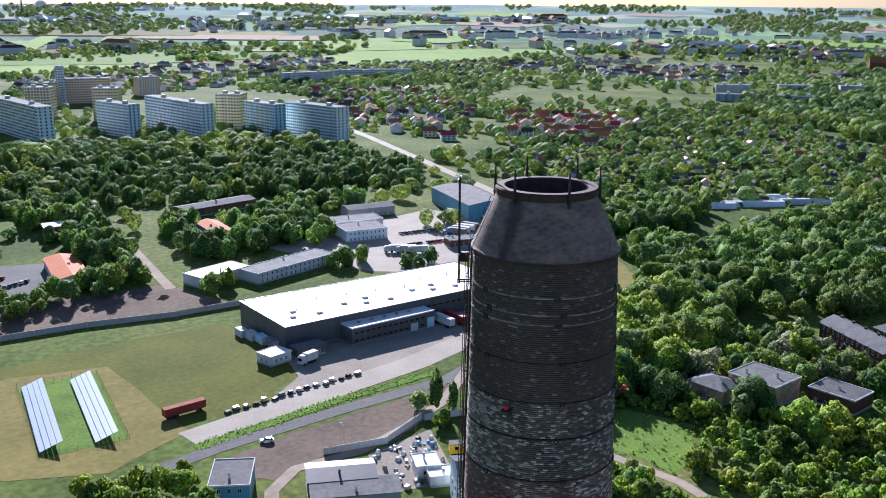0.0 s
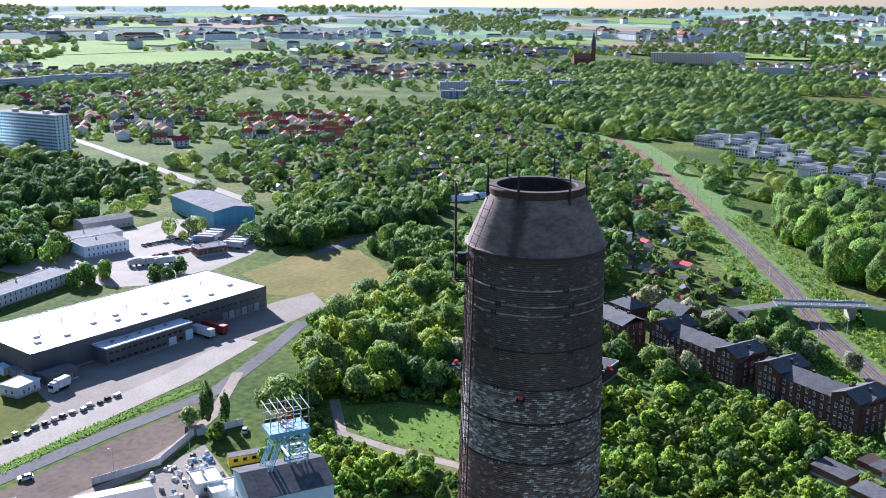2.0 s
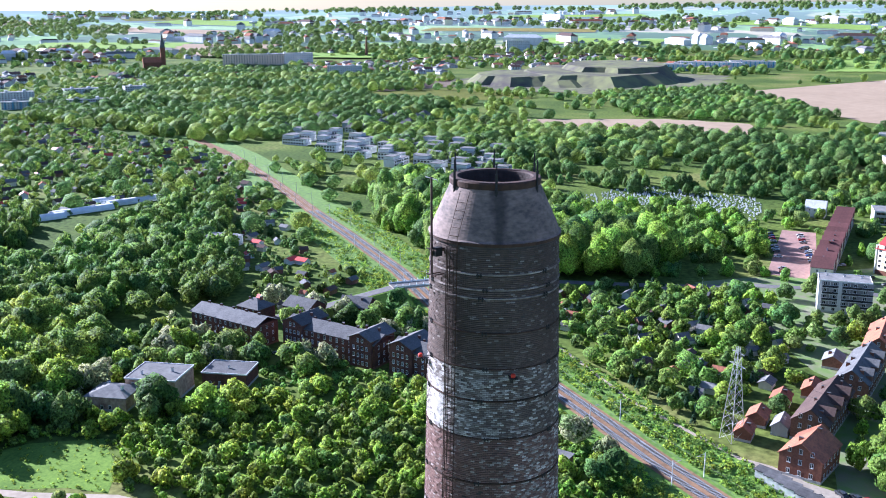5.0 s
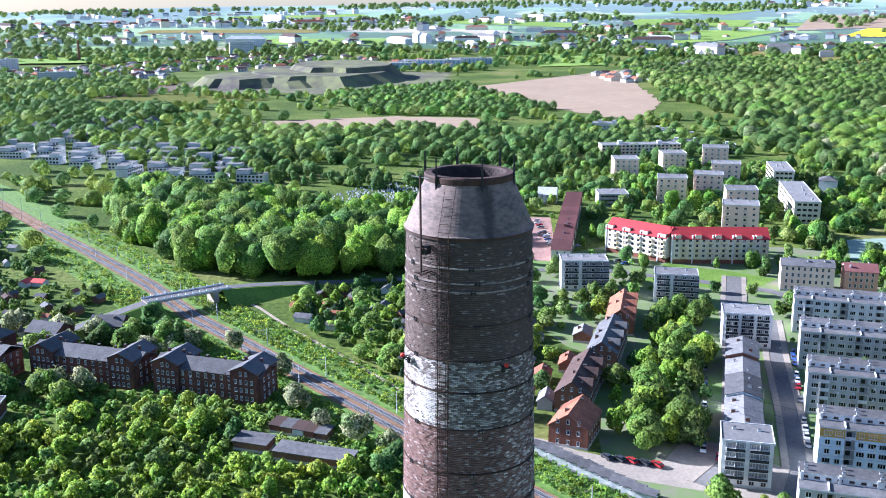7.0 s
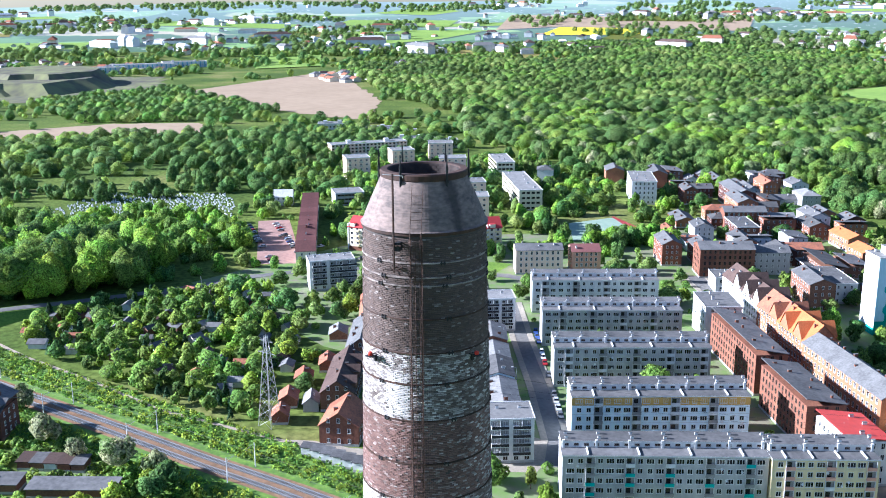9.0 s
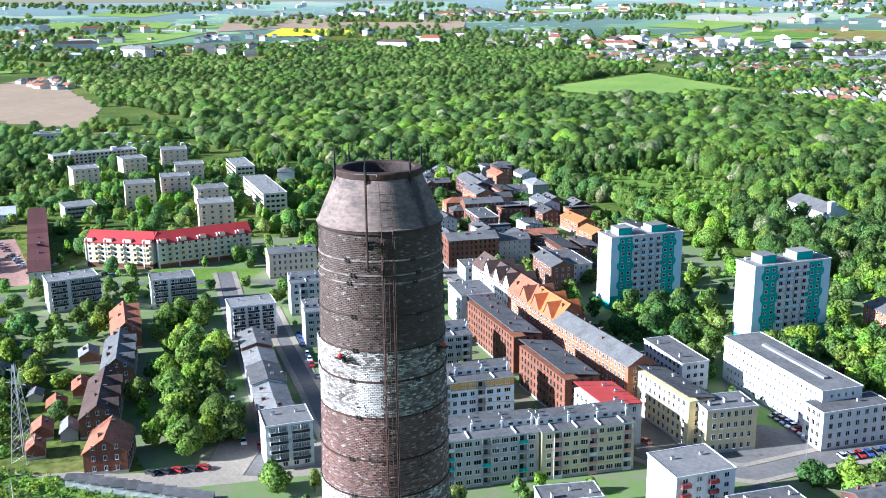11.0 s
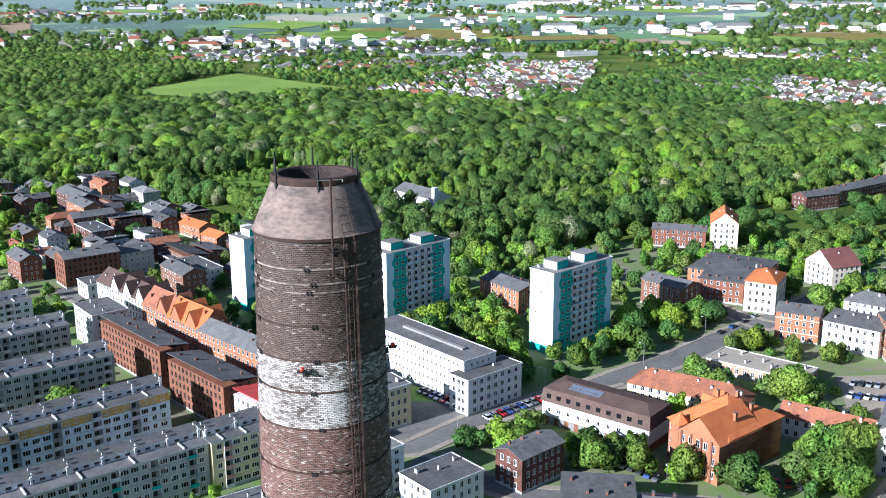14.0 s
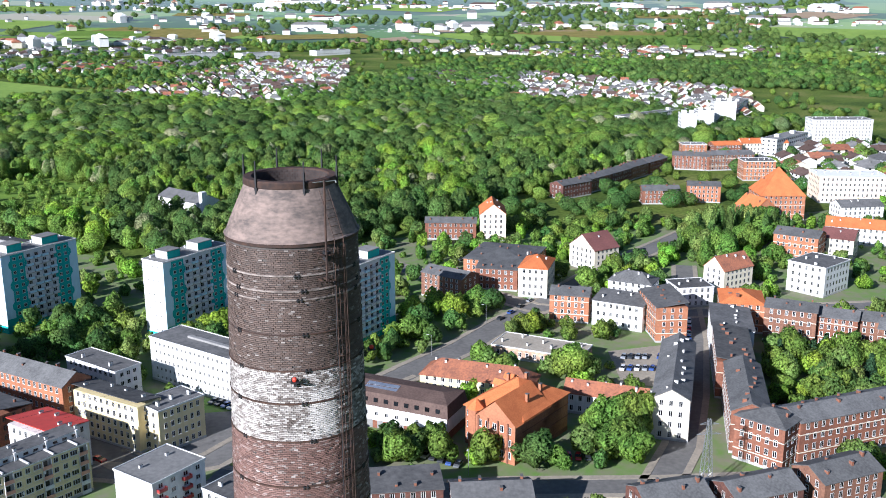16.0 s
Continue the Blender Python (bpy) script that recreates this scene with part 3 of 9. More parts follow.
patch("crop_field", "green meadow with rows of young trees", "lush", [(1247, -1778), (847, -1565), (771, -1428), (1002, -1440)], 0.5, "field", edge=10)
patch("heath", "pale dry heath between two woods", "meadow", [(2233, -881), (2290, -1148), (1969, -1222), (1860, -1128), (2060, -1061), (2080, -913)], 1.2, "field", edge=14)
patch("rape_field", "yellow rape field beyond the wood", "rape", [(2613, -1500), (2860, -1720), (2675, -1907), (2460, -1760)], 3.5, "field", edge=10)
patch("bare_field", "pale bare fields beyond the wood", "plough", [(2880, -1490), (3500, -1880), (2809, -2500), (2380, -2100), (2690, -1920), (2880, -1740)], 3.0, "field", edge=14)
patch("crop_field", "green field beside the bare fields", "crop", [(2606, -760), (3020, -1230), (2880, -1460), (2640, -1180), (2520, -900)], 2.5, "field", edge=14)
patch("bare_field", "beige field behind the far suburb", "plough", [(815, -2520), (660, -2720), (620, -2600), (740, -2470)], 2.5, "field", edge=8)
patch("crop_field", "long green field by the far town", "crop", [(683, -2840), (90, -2985), (60, -2700), (392, -2560)], 2.5, "field", edge=10)
patch("bare_field", "long beige field by the far town", "plough", [(690, -2960), (-300, -3050), (-310, -2930), (100, -3000), (690, -2870)], 3.2, "field", edge=10)
patch("crop_field", "pale green field beyond the ploughed land", "crop", [(1953, -467), (2395, -570), (2361, -731), (1969, -612)], 1.5, "field", edge=8)
patch("rough_meadow", "yellow-green meadow before the waste heap", "lawn", [(1398, 340), (1500, 142), (1340, 60), (1262, 238)], 0.3, "meadow", edge=10)
patch("works_ground", "bare reddish ground of a far works", "dirt", [(1560, 360), (1745, 245), (1540, 190), (1414, 293)], 0.3, "yard", edge=10)
k = random.Random(41)
for i in range(64):
    r, a = k.uniform(2350, 4300), radians(k.uniform(-104, 76))
    x, y, u, w, d = r * math.cos(a), r * math.sin(a), a + radians(k.choice((80, 100, 60))), k.uniform(90, 300), k.uniform(50, 170)
    c, q = math.cos(u), math.sin(u)
    patch("far_field", "distant field on the plain", k.choice(("crop", "lush", "plough", "meadow", "lawn", "crop", "crop")), [(x + c * p * w - q * v * d, y + q * p * w + c * v * d) for p, v in ((-1, -1), (1, -1), (1, 1), (-1, 1))], 2.0 + 0.03 * i, "field", edge=12)

# ---- chimney ----
def stack_radius(z):
    return 2.55 + (120.7 - z) * 0.0242


def soot_brick(name):
    """Brick of the stack: worn paint in bands by height, soot towards the top, colour brick by brick."""
    m = bpy.data.materials.new(name)
    m.use_nodes = True
    n, l = m.node_tree.nodes, m.node_tree.links
    b = n["Principled BSDF"]
    co, sep, geo = n.new("ShaderNodeTexCoord"), n.new("ShaderNodeSeparateXYZ"), n.new("ShaderNodeNewGeometry")
    l.new(co.outputs["Object"], sep.inputs[0])

    def ramp(src, stops, constant=False):
        r = n.new("ShaderNodeValToRGB")
        if constant:
            r.color_ramp.interpolation = "CONSTANT"
        for i, (p, c) in enumerate(stops):
            e = r.color_ramp.elements[i] if i < 2 else r.color_ramp.elements.new(p)
            e.position, e.color = p, (*c, 1) if len(c) == 3 else c
        l.new(src, r.inputs["Fac"])
        return r.outputs["Color"]

    def noise_at(scale, detail=4, stretch=1.0):
        t, mp = n.new("ShaderNodeTexNoise"), n.new("ShaderNodeMapping")
        mp.inputs["Scale"].default_value = (1, 1, stretch)
        t.inputs["Scale"].default_value, t.inputs["Detail"].default_value = scale, detail
        l.new(co.outputs["Object"], mp.inputs["Vector"]), l.new(mp.outputs["Vector"], t.inputs["Vector"])
        return t.outputs["Fac"]

    def mix(f, a, c, blend="MIX"):
        x = n.new("ShaderNodeMix")
        x.data_type, x.blend_type = "RGBA", blend
        if isinstance(f, float):
            x.inputs["Factor"].default_value = f
        else:
            l.new(f, x.inputs["Factor"])
        for s, v in (("A", a), ("B", c)):
            if isinstance(v, tuple):
                x.inputs[s].default_value = (*v, 1)
            else:
                l.new(v, x.inputs[s])
        return x.outputs["Result"]

    def math_of(op, a, c):
        x = n.new("ShaderNodeMath")
        x.operation = op
        for i, v in enumerate((a, c)):
            if isinstance(v, (int, float)):
                x.inputs[i].default_value = v
            else:
                l.new(v, x.inputs[i])
        return x.outputs[0]

    rnd = geo.outputs["Random Per Island"]
    bare = ramp(rnd, ((0.0, (0.11, 0.08, 0.068)), (0.35, (0.133, 0.095, 0.079)), (0.85, (0.158, 0.11, 0.09)), (1.0, (0.195, 0.145, 0.122))))
    red = ramp(rnd, ((0.0, (0.14, 0.083, 0.07)), (0.4, (0.205, 0.118, 0.097)), (0.92, (0.26, 0.155, 0.13)), (1.0, (0.4, 0.31, 0.28))))
    white = ramp(rnd, ((0.0, (0.26, 0.23, 0.21)), (0.3, (0.46, 0.42, 0.39)), (0.7, (0.66, 0.62, 0.58)), (1.0, (0.8, 0.76, 0.72))))
    h = math_of("MULTIPLY", math_of("SUBTRACT", sep.outputs["Z"], 106.0), 1 / 15.0)
    lot = math_of("FRACT", math_of("MULTIPLY", rnd, 17.3), 0.0)
    blotch = math_of("ADD", math_of("MULTIPLY", math_of("SUBTRACT", noise_at(0.7, 3), 0.5), 1.3), math_of("MULTIPLY", math_of("SUBTRACT", noise_at(3.0, 4), 0.5), 0.8))
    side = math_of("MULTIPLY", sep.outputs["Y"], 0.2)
    # white stays on more bricks towards +y, on fewer towards -y
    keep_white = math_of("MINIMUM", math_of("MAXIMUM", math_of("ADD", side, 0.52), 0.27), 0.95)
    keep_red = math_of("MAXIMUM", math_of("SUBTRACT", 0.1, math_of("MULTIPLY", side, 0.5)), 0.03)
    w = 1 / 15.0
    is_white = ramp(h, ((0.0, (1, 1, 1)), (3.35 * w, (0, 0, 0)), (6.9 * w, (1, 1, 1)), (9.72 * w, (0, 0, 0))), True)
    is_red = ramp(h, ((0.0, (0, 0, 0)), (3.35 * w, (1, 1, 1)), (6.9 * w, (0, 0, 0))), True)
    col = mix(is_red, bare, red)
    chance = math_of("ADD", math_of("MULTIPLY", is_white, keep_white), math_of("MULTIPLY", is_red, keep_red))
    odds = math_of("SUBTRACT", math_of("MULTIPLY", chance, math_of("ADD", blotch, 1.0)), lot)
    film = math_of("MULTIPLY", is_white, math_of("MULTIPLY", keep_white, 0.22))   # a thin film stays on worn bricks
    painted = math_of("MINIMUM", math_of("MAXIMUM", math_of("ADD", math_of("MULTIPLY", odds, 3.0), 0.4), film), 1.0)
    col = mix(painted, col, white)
    soot = ramp(math_of("ADD", math_of("MULTIPLY", noise_at(0.5, 5, 0.6), 0.75), math_of("MULTIPLY", h, 0.3)), ((0.42, (1, 1, 1)), (0.78, (0.5, 0.49, 0.48))))
    col = mix(1.0, col, soot, "MULTIPLY")
    l.new(col, b.inputs["Base Color"])
    b.inputs["Roughness"].default_value, b.inputs["Specular IOR Level"].default_value = 0.72, 0.4
    bp = n.new("ShaderNodeBump")
    bp.inputs["Strength"].default_value, bp.inputs["Distance"].default_value = 0.5, 0.02
    l.new(noise_at(22, 4), bp.inputs["Height"]), l.new(bp.outputs["Normal"], b.inputs["Normal"])
    return m


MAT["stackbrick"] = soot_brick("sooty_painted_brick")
MAT["mortar"] = material("sooty_mortar", (0.1, 0.088, 0.08), (0.055, 0.05, 0.047), rough=0.95, grain=5, patch=0.6)
MAT["cap"] = material("weathered_render", (0.26, 0.195, 0.165), (0.1, 0.083, 0.075), rough=0.85, grain=4.0, patch=0.7, bump=0.03, streak=2.2)
def soot_run(m, azimuth, wide):
    """A dark run of soot down one side, below the mouth."""
    n, l = m.node_tree.nodes, m.node_tree.links
    b = n["Principled BSDF"]
    co, along_side, across, rough_edge = n.new("ShaderNodeTexCoord"), n.new("ShaderNodeVectorMath"), n.new("ShaderNodeVectorMath"), n.new("ShaderNodeTexNoise")
    a = radians(azimuth)
    for node, axis in ((along_side, (math.cos(a), math.sin(a), 0)), (across, (-math.sin(a), math.cos(a), 0))):
        node.operation = "DOT_PRODUCT"
        node.inputs[1].default_value = axis
        l.new(co.outputs["Object"], node.inputs[0])
    rough_edge.inputs["Scale"].default_value, rough_edge.inputs["Detail"].default_value = 2.2, 5
    l.new(co.outputs["Object"], rough_edge.inputs["Vector"])

    def calc(op, p, q):
        x = n.new("ShaderNodeMath")
        x.operation = op
        for i, v in enumerate((p, q)):
            if isinstance(v, (int, float)):
                x.inputs[i].default_value = v
            else:
                l.new(v, x.inputs[i])
        return x.outputs[0]

    off = calc("ABSOLUTE", across.outputs["Value"], 0)
    edge = calc("ADD", off, calc("MULTIPLY", rough_edge.outputs["Fac"], 0.5))
    fade = n.new("ShaderNodeMapRange")
    fade.inputs["From Min"].default_value, fade.inputs["From Max"].default_value = wide + 0.42, wide + 0.14
    l.new(edge, fade.inputs["Value"])
    mask = calc("MULTIPLY", calc("MULTIPLY", fade.outputs["Result"], calc("GREATER_THAN", along_side.outputs["Value"], 0.3)), 0.72)
    mix = n.new("ShaderNodeMix")
    mix.data_type = "RGBA"
    mix.inputs["B"].default_value = (0.03, 0.027, 0.027, 1)
    l.new(mask, mix.inputs["Factor"]), l.new(b.inputs["Base Color"].links[0].from_socket, mix.inputs["A"]), l.new(mix.outputs["Result"], b.inputs["Base Color"])


soot_run(MAT["cap"], 189, 0.24)
MAT["limeband"] = material("lime_stained_iron", (0.4, 0.34, 0.3), (0.045, 0.036, 0.033), rough=0.85, grain=3.0, patch=0.5)
MAT["flueblack"] = material("soot_black_brick", (0.07, 0.055, 0.05), (0.03, 0.025, 0.024), rough=0.95, grain=4, patch=0.8)
COURSE = 0.075


def brick_block(a0, a1, z0, z1, r0, r1):
    """The eight corners of one brick laid round the stack."""
    out = []
    for r, dz in ((r0, 0), (r1, 1)):
        out += [(r * math.cos(a), r * math.sin(a), z) for z in (z0, z1) for a in (a0, a1)]
    return out


stack = thing("chimney", "tall round sooty brick chimney with worn white bands", "chimney")
low = Shape().lathe([(5.45, 0), (stack_radius(90), 90), (stack_radius(106), 106)], 64)
part("shaft", low, "mortar", stack, "lower brick shaft of the chimney")
part("core", Shape().lathe([(stack_radius(106) - 0.035, 106), (stack_radius(120.6) - 0.035, 120.6)], 96), "mortar", stack, "recessed mortar joints")
# bricks course by course
rng = random.Random(4)
verts, faces = [], []
own = []
for k in range(int((120.5 - 106) / COURSE)):
    z = 106 + k * COURSE
    r = stack_radius(z)
    count = int(6.2832 * r / 0.175)
    shift = 0.5 * (k % 2)
    for i in range(count):
        a0, a1 = 6.28318 * (i + shift + 0.045) / count, 6.28318 * (i + shift + 0.955) / count
        out = r + rng.gauss(0, 0.009) - (0.035 if rng.random() < 0.02 else 0)
        deg = math.degrees(a0) % 360
        if 118 < deg < 140 and 113.0 < z < 114.8 and len(own) < 300:
            own.append((0.5 * (a0 + a1), z, out))
            continue
        q = len(verts)
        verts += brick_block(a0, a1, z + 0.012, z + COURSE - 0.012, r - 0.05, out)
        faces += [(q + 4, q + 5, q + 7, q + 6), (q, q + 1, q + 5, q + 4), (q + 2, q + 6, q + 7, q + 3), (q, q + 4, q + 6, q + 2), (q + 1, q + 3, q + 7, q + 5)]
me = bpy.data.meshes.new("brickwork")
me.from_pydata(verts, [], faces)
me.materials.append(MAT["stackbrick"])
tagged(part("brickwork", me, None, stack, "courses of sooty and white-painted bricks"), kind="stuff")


def ring(z, r, high, out, name, mat, label="", n=72):
    s = Shape().lathe([(r - 0.05, z), (r + out, z + 0.01), (r + out, z + high - 0.01), (r - 0.02, z + high)], n)
    return part(name, s, mat, stack, label)


for z in (119.45, 118.86, 118.52, 117.15, 115.72, 114.4, 112.85, 110.95, 109.3, 107.6):
    r = stack_radius(z)
    band = ring(z, r, 0.07, 0.03, "steel_band", "limeband" if z > 118 else "rust")
    for a in (112, 172, 232, 292, 352, 52):
        lug = Shape()
        for d in (-0.07, 0.07):
            lug.box(r, d - 0.018, z - 0.06, r + 0.06, d + 0.018, z + 0.11)
        lug.box(r, -0.12, z + 0.01, r + 0.055, 0.12, z + 0.05)
        part("lug", lug, "blacksteel", band, at=pose(0, 0, 0, 0, 0, a + (z * 37) % 9))
ring(120.56, stack_radius(120.6), 0.14, 0.06, "cornice", "rust", "dark corbelled brick ring below the cone")
cone = [(2.64, 120.7), (2.56, 120.76), (2.42, 121.12), (2.2, 121.62), (1.96, 122.15), (1.76, 122.6)]
cone_shape = Shape()
prof = []
for (r0, z0), (r1, z1) in zip(cone, cone[1:]):
    k = max(1, int((z1 - z0) / 0.1))
    for j in range(k):
        f = j / k
        prof += [(r0 + (r1 - r0) * f + 0.004, z0 + (z1 - z0) * f), (r0 + (r1 - r0) * (f + 0.86 / k), z0 + (z1 - z0) * (f + 0.86 / k))]
prof.append(cone[-1])
part("cone", cone_shape.lathe(prof, 96), "cap", stack, "rendered conical brick neck with soot stains")
part("rim", Shape().lathe([(1.74, 122.55), (1.8, 122.6), (1.81, 122.8), (1.77, 122.86), (1.5, 122.86), (1.46, 122.8), (1.46, 122.4)], 72), "rust", stack, "corroded iron rim of the chimney mouth")
flue = Shape()
for k in range(26):
    z = 122.8 - k * 0.1
    n = 44
    for i in range(n):
        a0, a1 = 6.28318 * (i + 0.5 * (k % 2) + 0.05) / n, 6.28318 * (i + 0.5 * (k % 2) + 0.95) / n
        r = 1.44 + rng.random() * 0.015
        flue.face([(r * math.cos(a), r * math.sin(a), h) for a, h in ((a1, z - 0.09), (a0, z - 0.09), (a0, z), (a1, z))])
tagged(part("flue_bricks", flue, "flueblack", stack, "dark brick lining inside the mouth"), kind="stuff")
part("flue", Shape().lathe([(1.47, 100), (1.47, 122.82)], 48), "mortar", stack, "soot-black inside of the chimney")
part("flue_plug", Shape().face([(1.47 * math.cos(i * 0.2618), 1.47 * math.sin(i * 0.2618), 108) for i in range(24)]), "mortar", stack)
for i in range(6):
    a = radians(6.5 + 60 * i)
    r = 1.83
    rod = Shape().bar((r * math.cos(a), r * math.sin(a), 122.35), (r * math.cos(a), r * math.sin(a), 123.2), 0.05)
    rod.bar((r * math.cos(a), r * math.sin(a), 123.2), (r * math.cos(a), r * math.sin(a), 123.62), 0.03)
    rod.box(r * math.cos(a) - 0.05, r * math.sin(a) - 0.05, 122.5, r * math.cos(a) + 0.05, r * math.sin(a) + 0.05, 122.62)
    part("lightning_rod", rod, "blacksteel", stack)

# ladder with a safety cage
ladder = part("ladder", Shape().bar((0, -0.24, 0), (0, -0.24, 0.01), 0.02), "rust", stack, "rusty iron ladder with a safety cage")
LAD = 149.5


def on_stack(az, z, out=0.0, side=0.0):
    """A point beside the stack: degrees, height, distance from the brick and shift along it."""
    r = (stack_radius(z) if z < 120.7 else 2.56 - (z - 120.76) * 0.44) + out
    a = radians(az)
    return (r * math.cos(a) - side * math.sin(a), r * math.sin(a) + side * math.cos(a), z)


steps = [106 + 0.5 * i for i in range(30)] + [120.75, 121.3, 121.9, 122.5]
for side in (-0.22, 0.22):
    s = Shape()
    for z0, z1 in zip(steps, steps[1:]):
        s.bar(on_stack(LAD, z0, 0.16, side), on_stack(LAD, z1, 0.16, side), 0.022 if z1 < 120.8 else 0.011, 4)
    part("rail", s, "rust", ladder)
rung = Shape().bar((0, -0.22, 0), (0, 0.22, 0), 0.014, 4).data("rung", ["rust"])
for k in range(54):
    z = 106.2 + k * 0.3
    p = on_stack(LAD, z, 0.16)
    part("rung", rung, None, ladder, at=pose(*p, 0, 0, LAD))
hoop = Shape()
for i in range(8):
    a, b = radians(-100 + 200 * i / 8), radians(-100 + 200 * (i + 1) / 8)
    hoop.bar((0.15 * math.cos(a) + 0.06, 0.27 * math.sin(a), 0), (0.15 * math.cos(b) + 0.06, 0.27 * math.sin(b), 0), 0.014, 4)
hoop = hoop.data("cage_hoop", ["rust"])
for k in range(21):
    z = 106.4 + k * 0.7
    part("cage_hoop", hoop, None, ladder, at=pose(*on_stack(LAD, z, 0.12), 0, 0, LAD))
for d in (-80, -40, 0, 40, 80):
    s = Shape()
    a = radians(d)
    for z0, z1 in zip(steps[:-4], steps[1:-4]):
        s.bar(on_stack(LAD, z0, 0.18 + 0.15 * math.cos(a), 0.27 * math.sin(a)), on_stack(LAD, z1, 0.18 + 0.15 * math.cos(a), 0.27 * math.sin(a)), 0.012, 4)
    part("cage_strap", s, "rust", ladder)

# side mast on two brackets
mast = part("side_mast", Shape().bar((-3.06 * 0.692, 3.06 * 0.722, 119.2), (-3.06 * 0.692, 3.06 * 0.722, 123.1), 0.045, 6), "rust", stack, "rusty pole on two brackets beside the mouth")
arm = Shape().bar((-2.12 - 0.35, 2.21 - 0.28, 123.05), (-2.12 + 0.35, 2.21 + 0.28, 123.05), 0.014, 4).bar((-2.12 - 0.35, 2.21 - 0.28, 123.05), (-2.12 - 0.35, 2.21 - 0.28, 122.97), 0.02, 4)
part("antenna_arm", arm, "steel", mast)
for z in (120.3, 119.3):
    s = Shape()
    for d in (-0.12, 0.12):
        s.bar(on_stack(133.8, z, -0.05, d), on_stack(133.8, z, 0.55, d), 0.035, 4)
    s.bar(on_stack(133.8, z, 0.5, -0.3), on_stack(133.8, z, 0.5, 0.3), 0.03, 4)
    part("bracket", s, "rust", mast)
part("foot_box", Shape().box(-0.16, -0.1, 0, 0.16, 0.1, 0.34), "blacksteel", mast, at=pose(*on_stack(136, 120.05, 0.3), 0, 0, 134))
cable = Shape()
pts = [on_stack(145.5 + 0.5 * math.sin(z * 2.3), z, 0.05) for z in [106 + 0.6 * i for i in range(25)]]
for p, q in zip(pts, pts[1:]):
    cable.bar(p, q, 0.014, 4)
part("cable", cable, "blacksteel", stack, "black cable beside the ladder")


def warning_lamp(az, z):
    lamp = Shape().lathe([(0.0, 0.0), (0.075, 0.0), (0.095, 0.04), (0.095, 0.1), (0.07, 0.145), (0.0, 0.16)], 12)
    ob = tagged(part("warning_lamp", lamp, "redlamp", None, at=pose(*on_stack(az, z, 0.34), 0, 0, az)), "red aviation warning lamp on an iron bracket", "warning lamp", "lamps round the chimney")
    s = Shape().bar((-0.36, -0.1, -0.02), (0.02, -0.1, -0.02), 0.02, 4).bar((-0.36, 0.1, -0.02), (0.02, 0.1, -0.02), 0.02, 4)
    s.bar((-0.36, 0, -0.34), (-0.02, 0, -0.03), 0.02, 4).box(-0.16, -0.15, -0.04, 0.16, 0.15, 0.0)
    part("bracket", s, "blacksteel", ob)
    part("junction_box", Shape().box(-0.3, -0.05, -0.3, -0.2, 0.07, -0.08), "blacksteel", ob)


for a, z in ((-160, 115.55), (108, 115.5), (-54, 115.5)):
    warning_lamp(a, z)
# single bricks of the sunlit white band
single = Shape()
for x0, y0, z0, x1, y1, z1 in ((-0.05, -0.079, 0.012, 0.0, 0.079, COURSE - 0.012),):
    single.box(x0, y0, z0, x1, y1, z1, base=True)
single = single.data("brick", ["stackbrick"])
MAT["whitebrick"] = material("white_painted_brick", (0.78, 0.76, 0.72), (0.42, 0.37, 0.34), rough=0.88, grain=9, patch=1.1, vary=0.2)
single.materials[0] = MAT["whitebrick"]
for a, z, r in own:
    part("brick", single, None, stack, at=pose(r * math.cos(a), r * math.sin(a), z, 0, 0, math.degrees(a)))

# ---- buildings ----
def window_mesh(w, h, frame="frame", mullion=1, sill=True):
    """A framed pane that stands a little proud of the wall; faces -y."""
    s, t = Shape(), 0.11
    o = [(-w / 2, 0), (w / 2, 0), (w / 2, h), (-w / 2, h)]
    i = [(-w / 2 + t, t), (w / 2 - t, t), (w / 2 - t, h - t), (-w / 2 + t, h - t)]
    for a in range(4):
        b = (a + 1) % 4
        s.face([(o[a][0], -0.05, o[a][1]), (o[b][0], -0.05, o[b][1]), (i[b][0], -0.05, i[b][1]), (i[a][0], -0.05, i[a][1])], 1)
        s.face([(o[a][0], 0.03, o[a][1]), (o[b][0], 0.03, o[b][1]), (o[b][0], -0.05, o[b][1]), (o[a][0], -0.05, o[a][1])], 1)
    s.face([(x, -0.012, z) for x, z in i], 0)
    for k in range(mullion):
        x = -w / 2 + w * (k + 1) / (mullion + 1)
        s.face([(x - 0.05, -0.045, t), (x + 0.05, -0.045, t), (x + 0.05, -0.045, h - t), (x - 0.05, -0.045, h - t)], 1)
    if sill:
        s.box(-w / 2 - 0.06, -0.14, -0.07, w / 2 + 0.06, 0.02, -0.02, 1, base=True)
    me = s.data("window", ["glass", frame])
    lite = Shape().face([(x, -0.04, z) for x, z in o], 1)
    for k in range(mullion + 1):
        x0, x1 = -w / 2 + t + (w - 2 * t) * k / (mullion + 1) + 0.04, -w / 2 + t + (w - 2 * t) * (k + 1) / (mullion + 1) - 0.04
        lite.face([(x0, -0.05, t), (x1, -0.05, t), (x1, -0.05, h - t), (x0, -0.05, h - t)], 0)
    PLAIN[me.name] = lite.data("window_far", ["glass", frame])
    return me


_windows = {}
PLAIN = {}   # simple windows for buildings far off
JOINED = {}   # far buildings: their windows become one mesh each


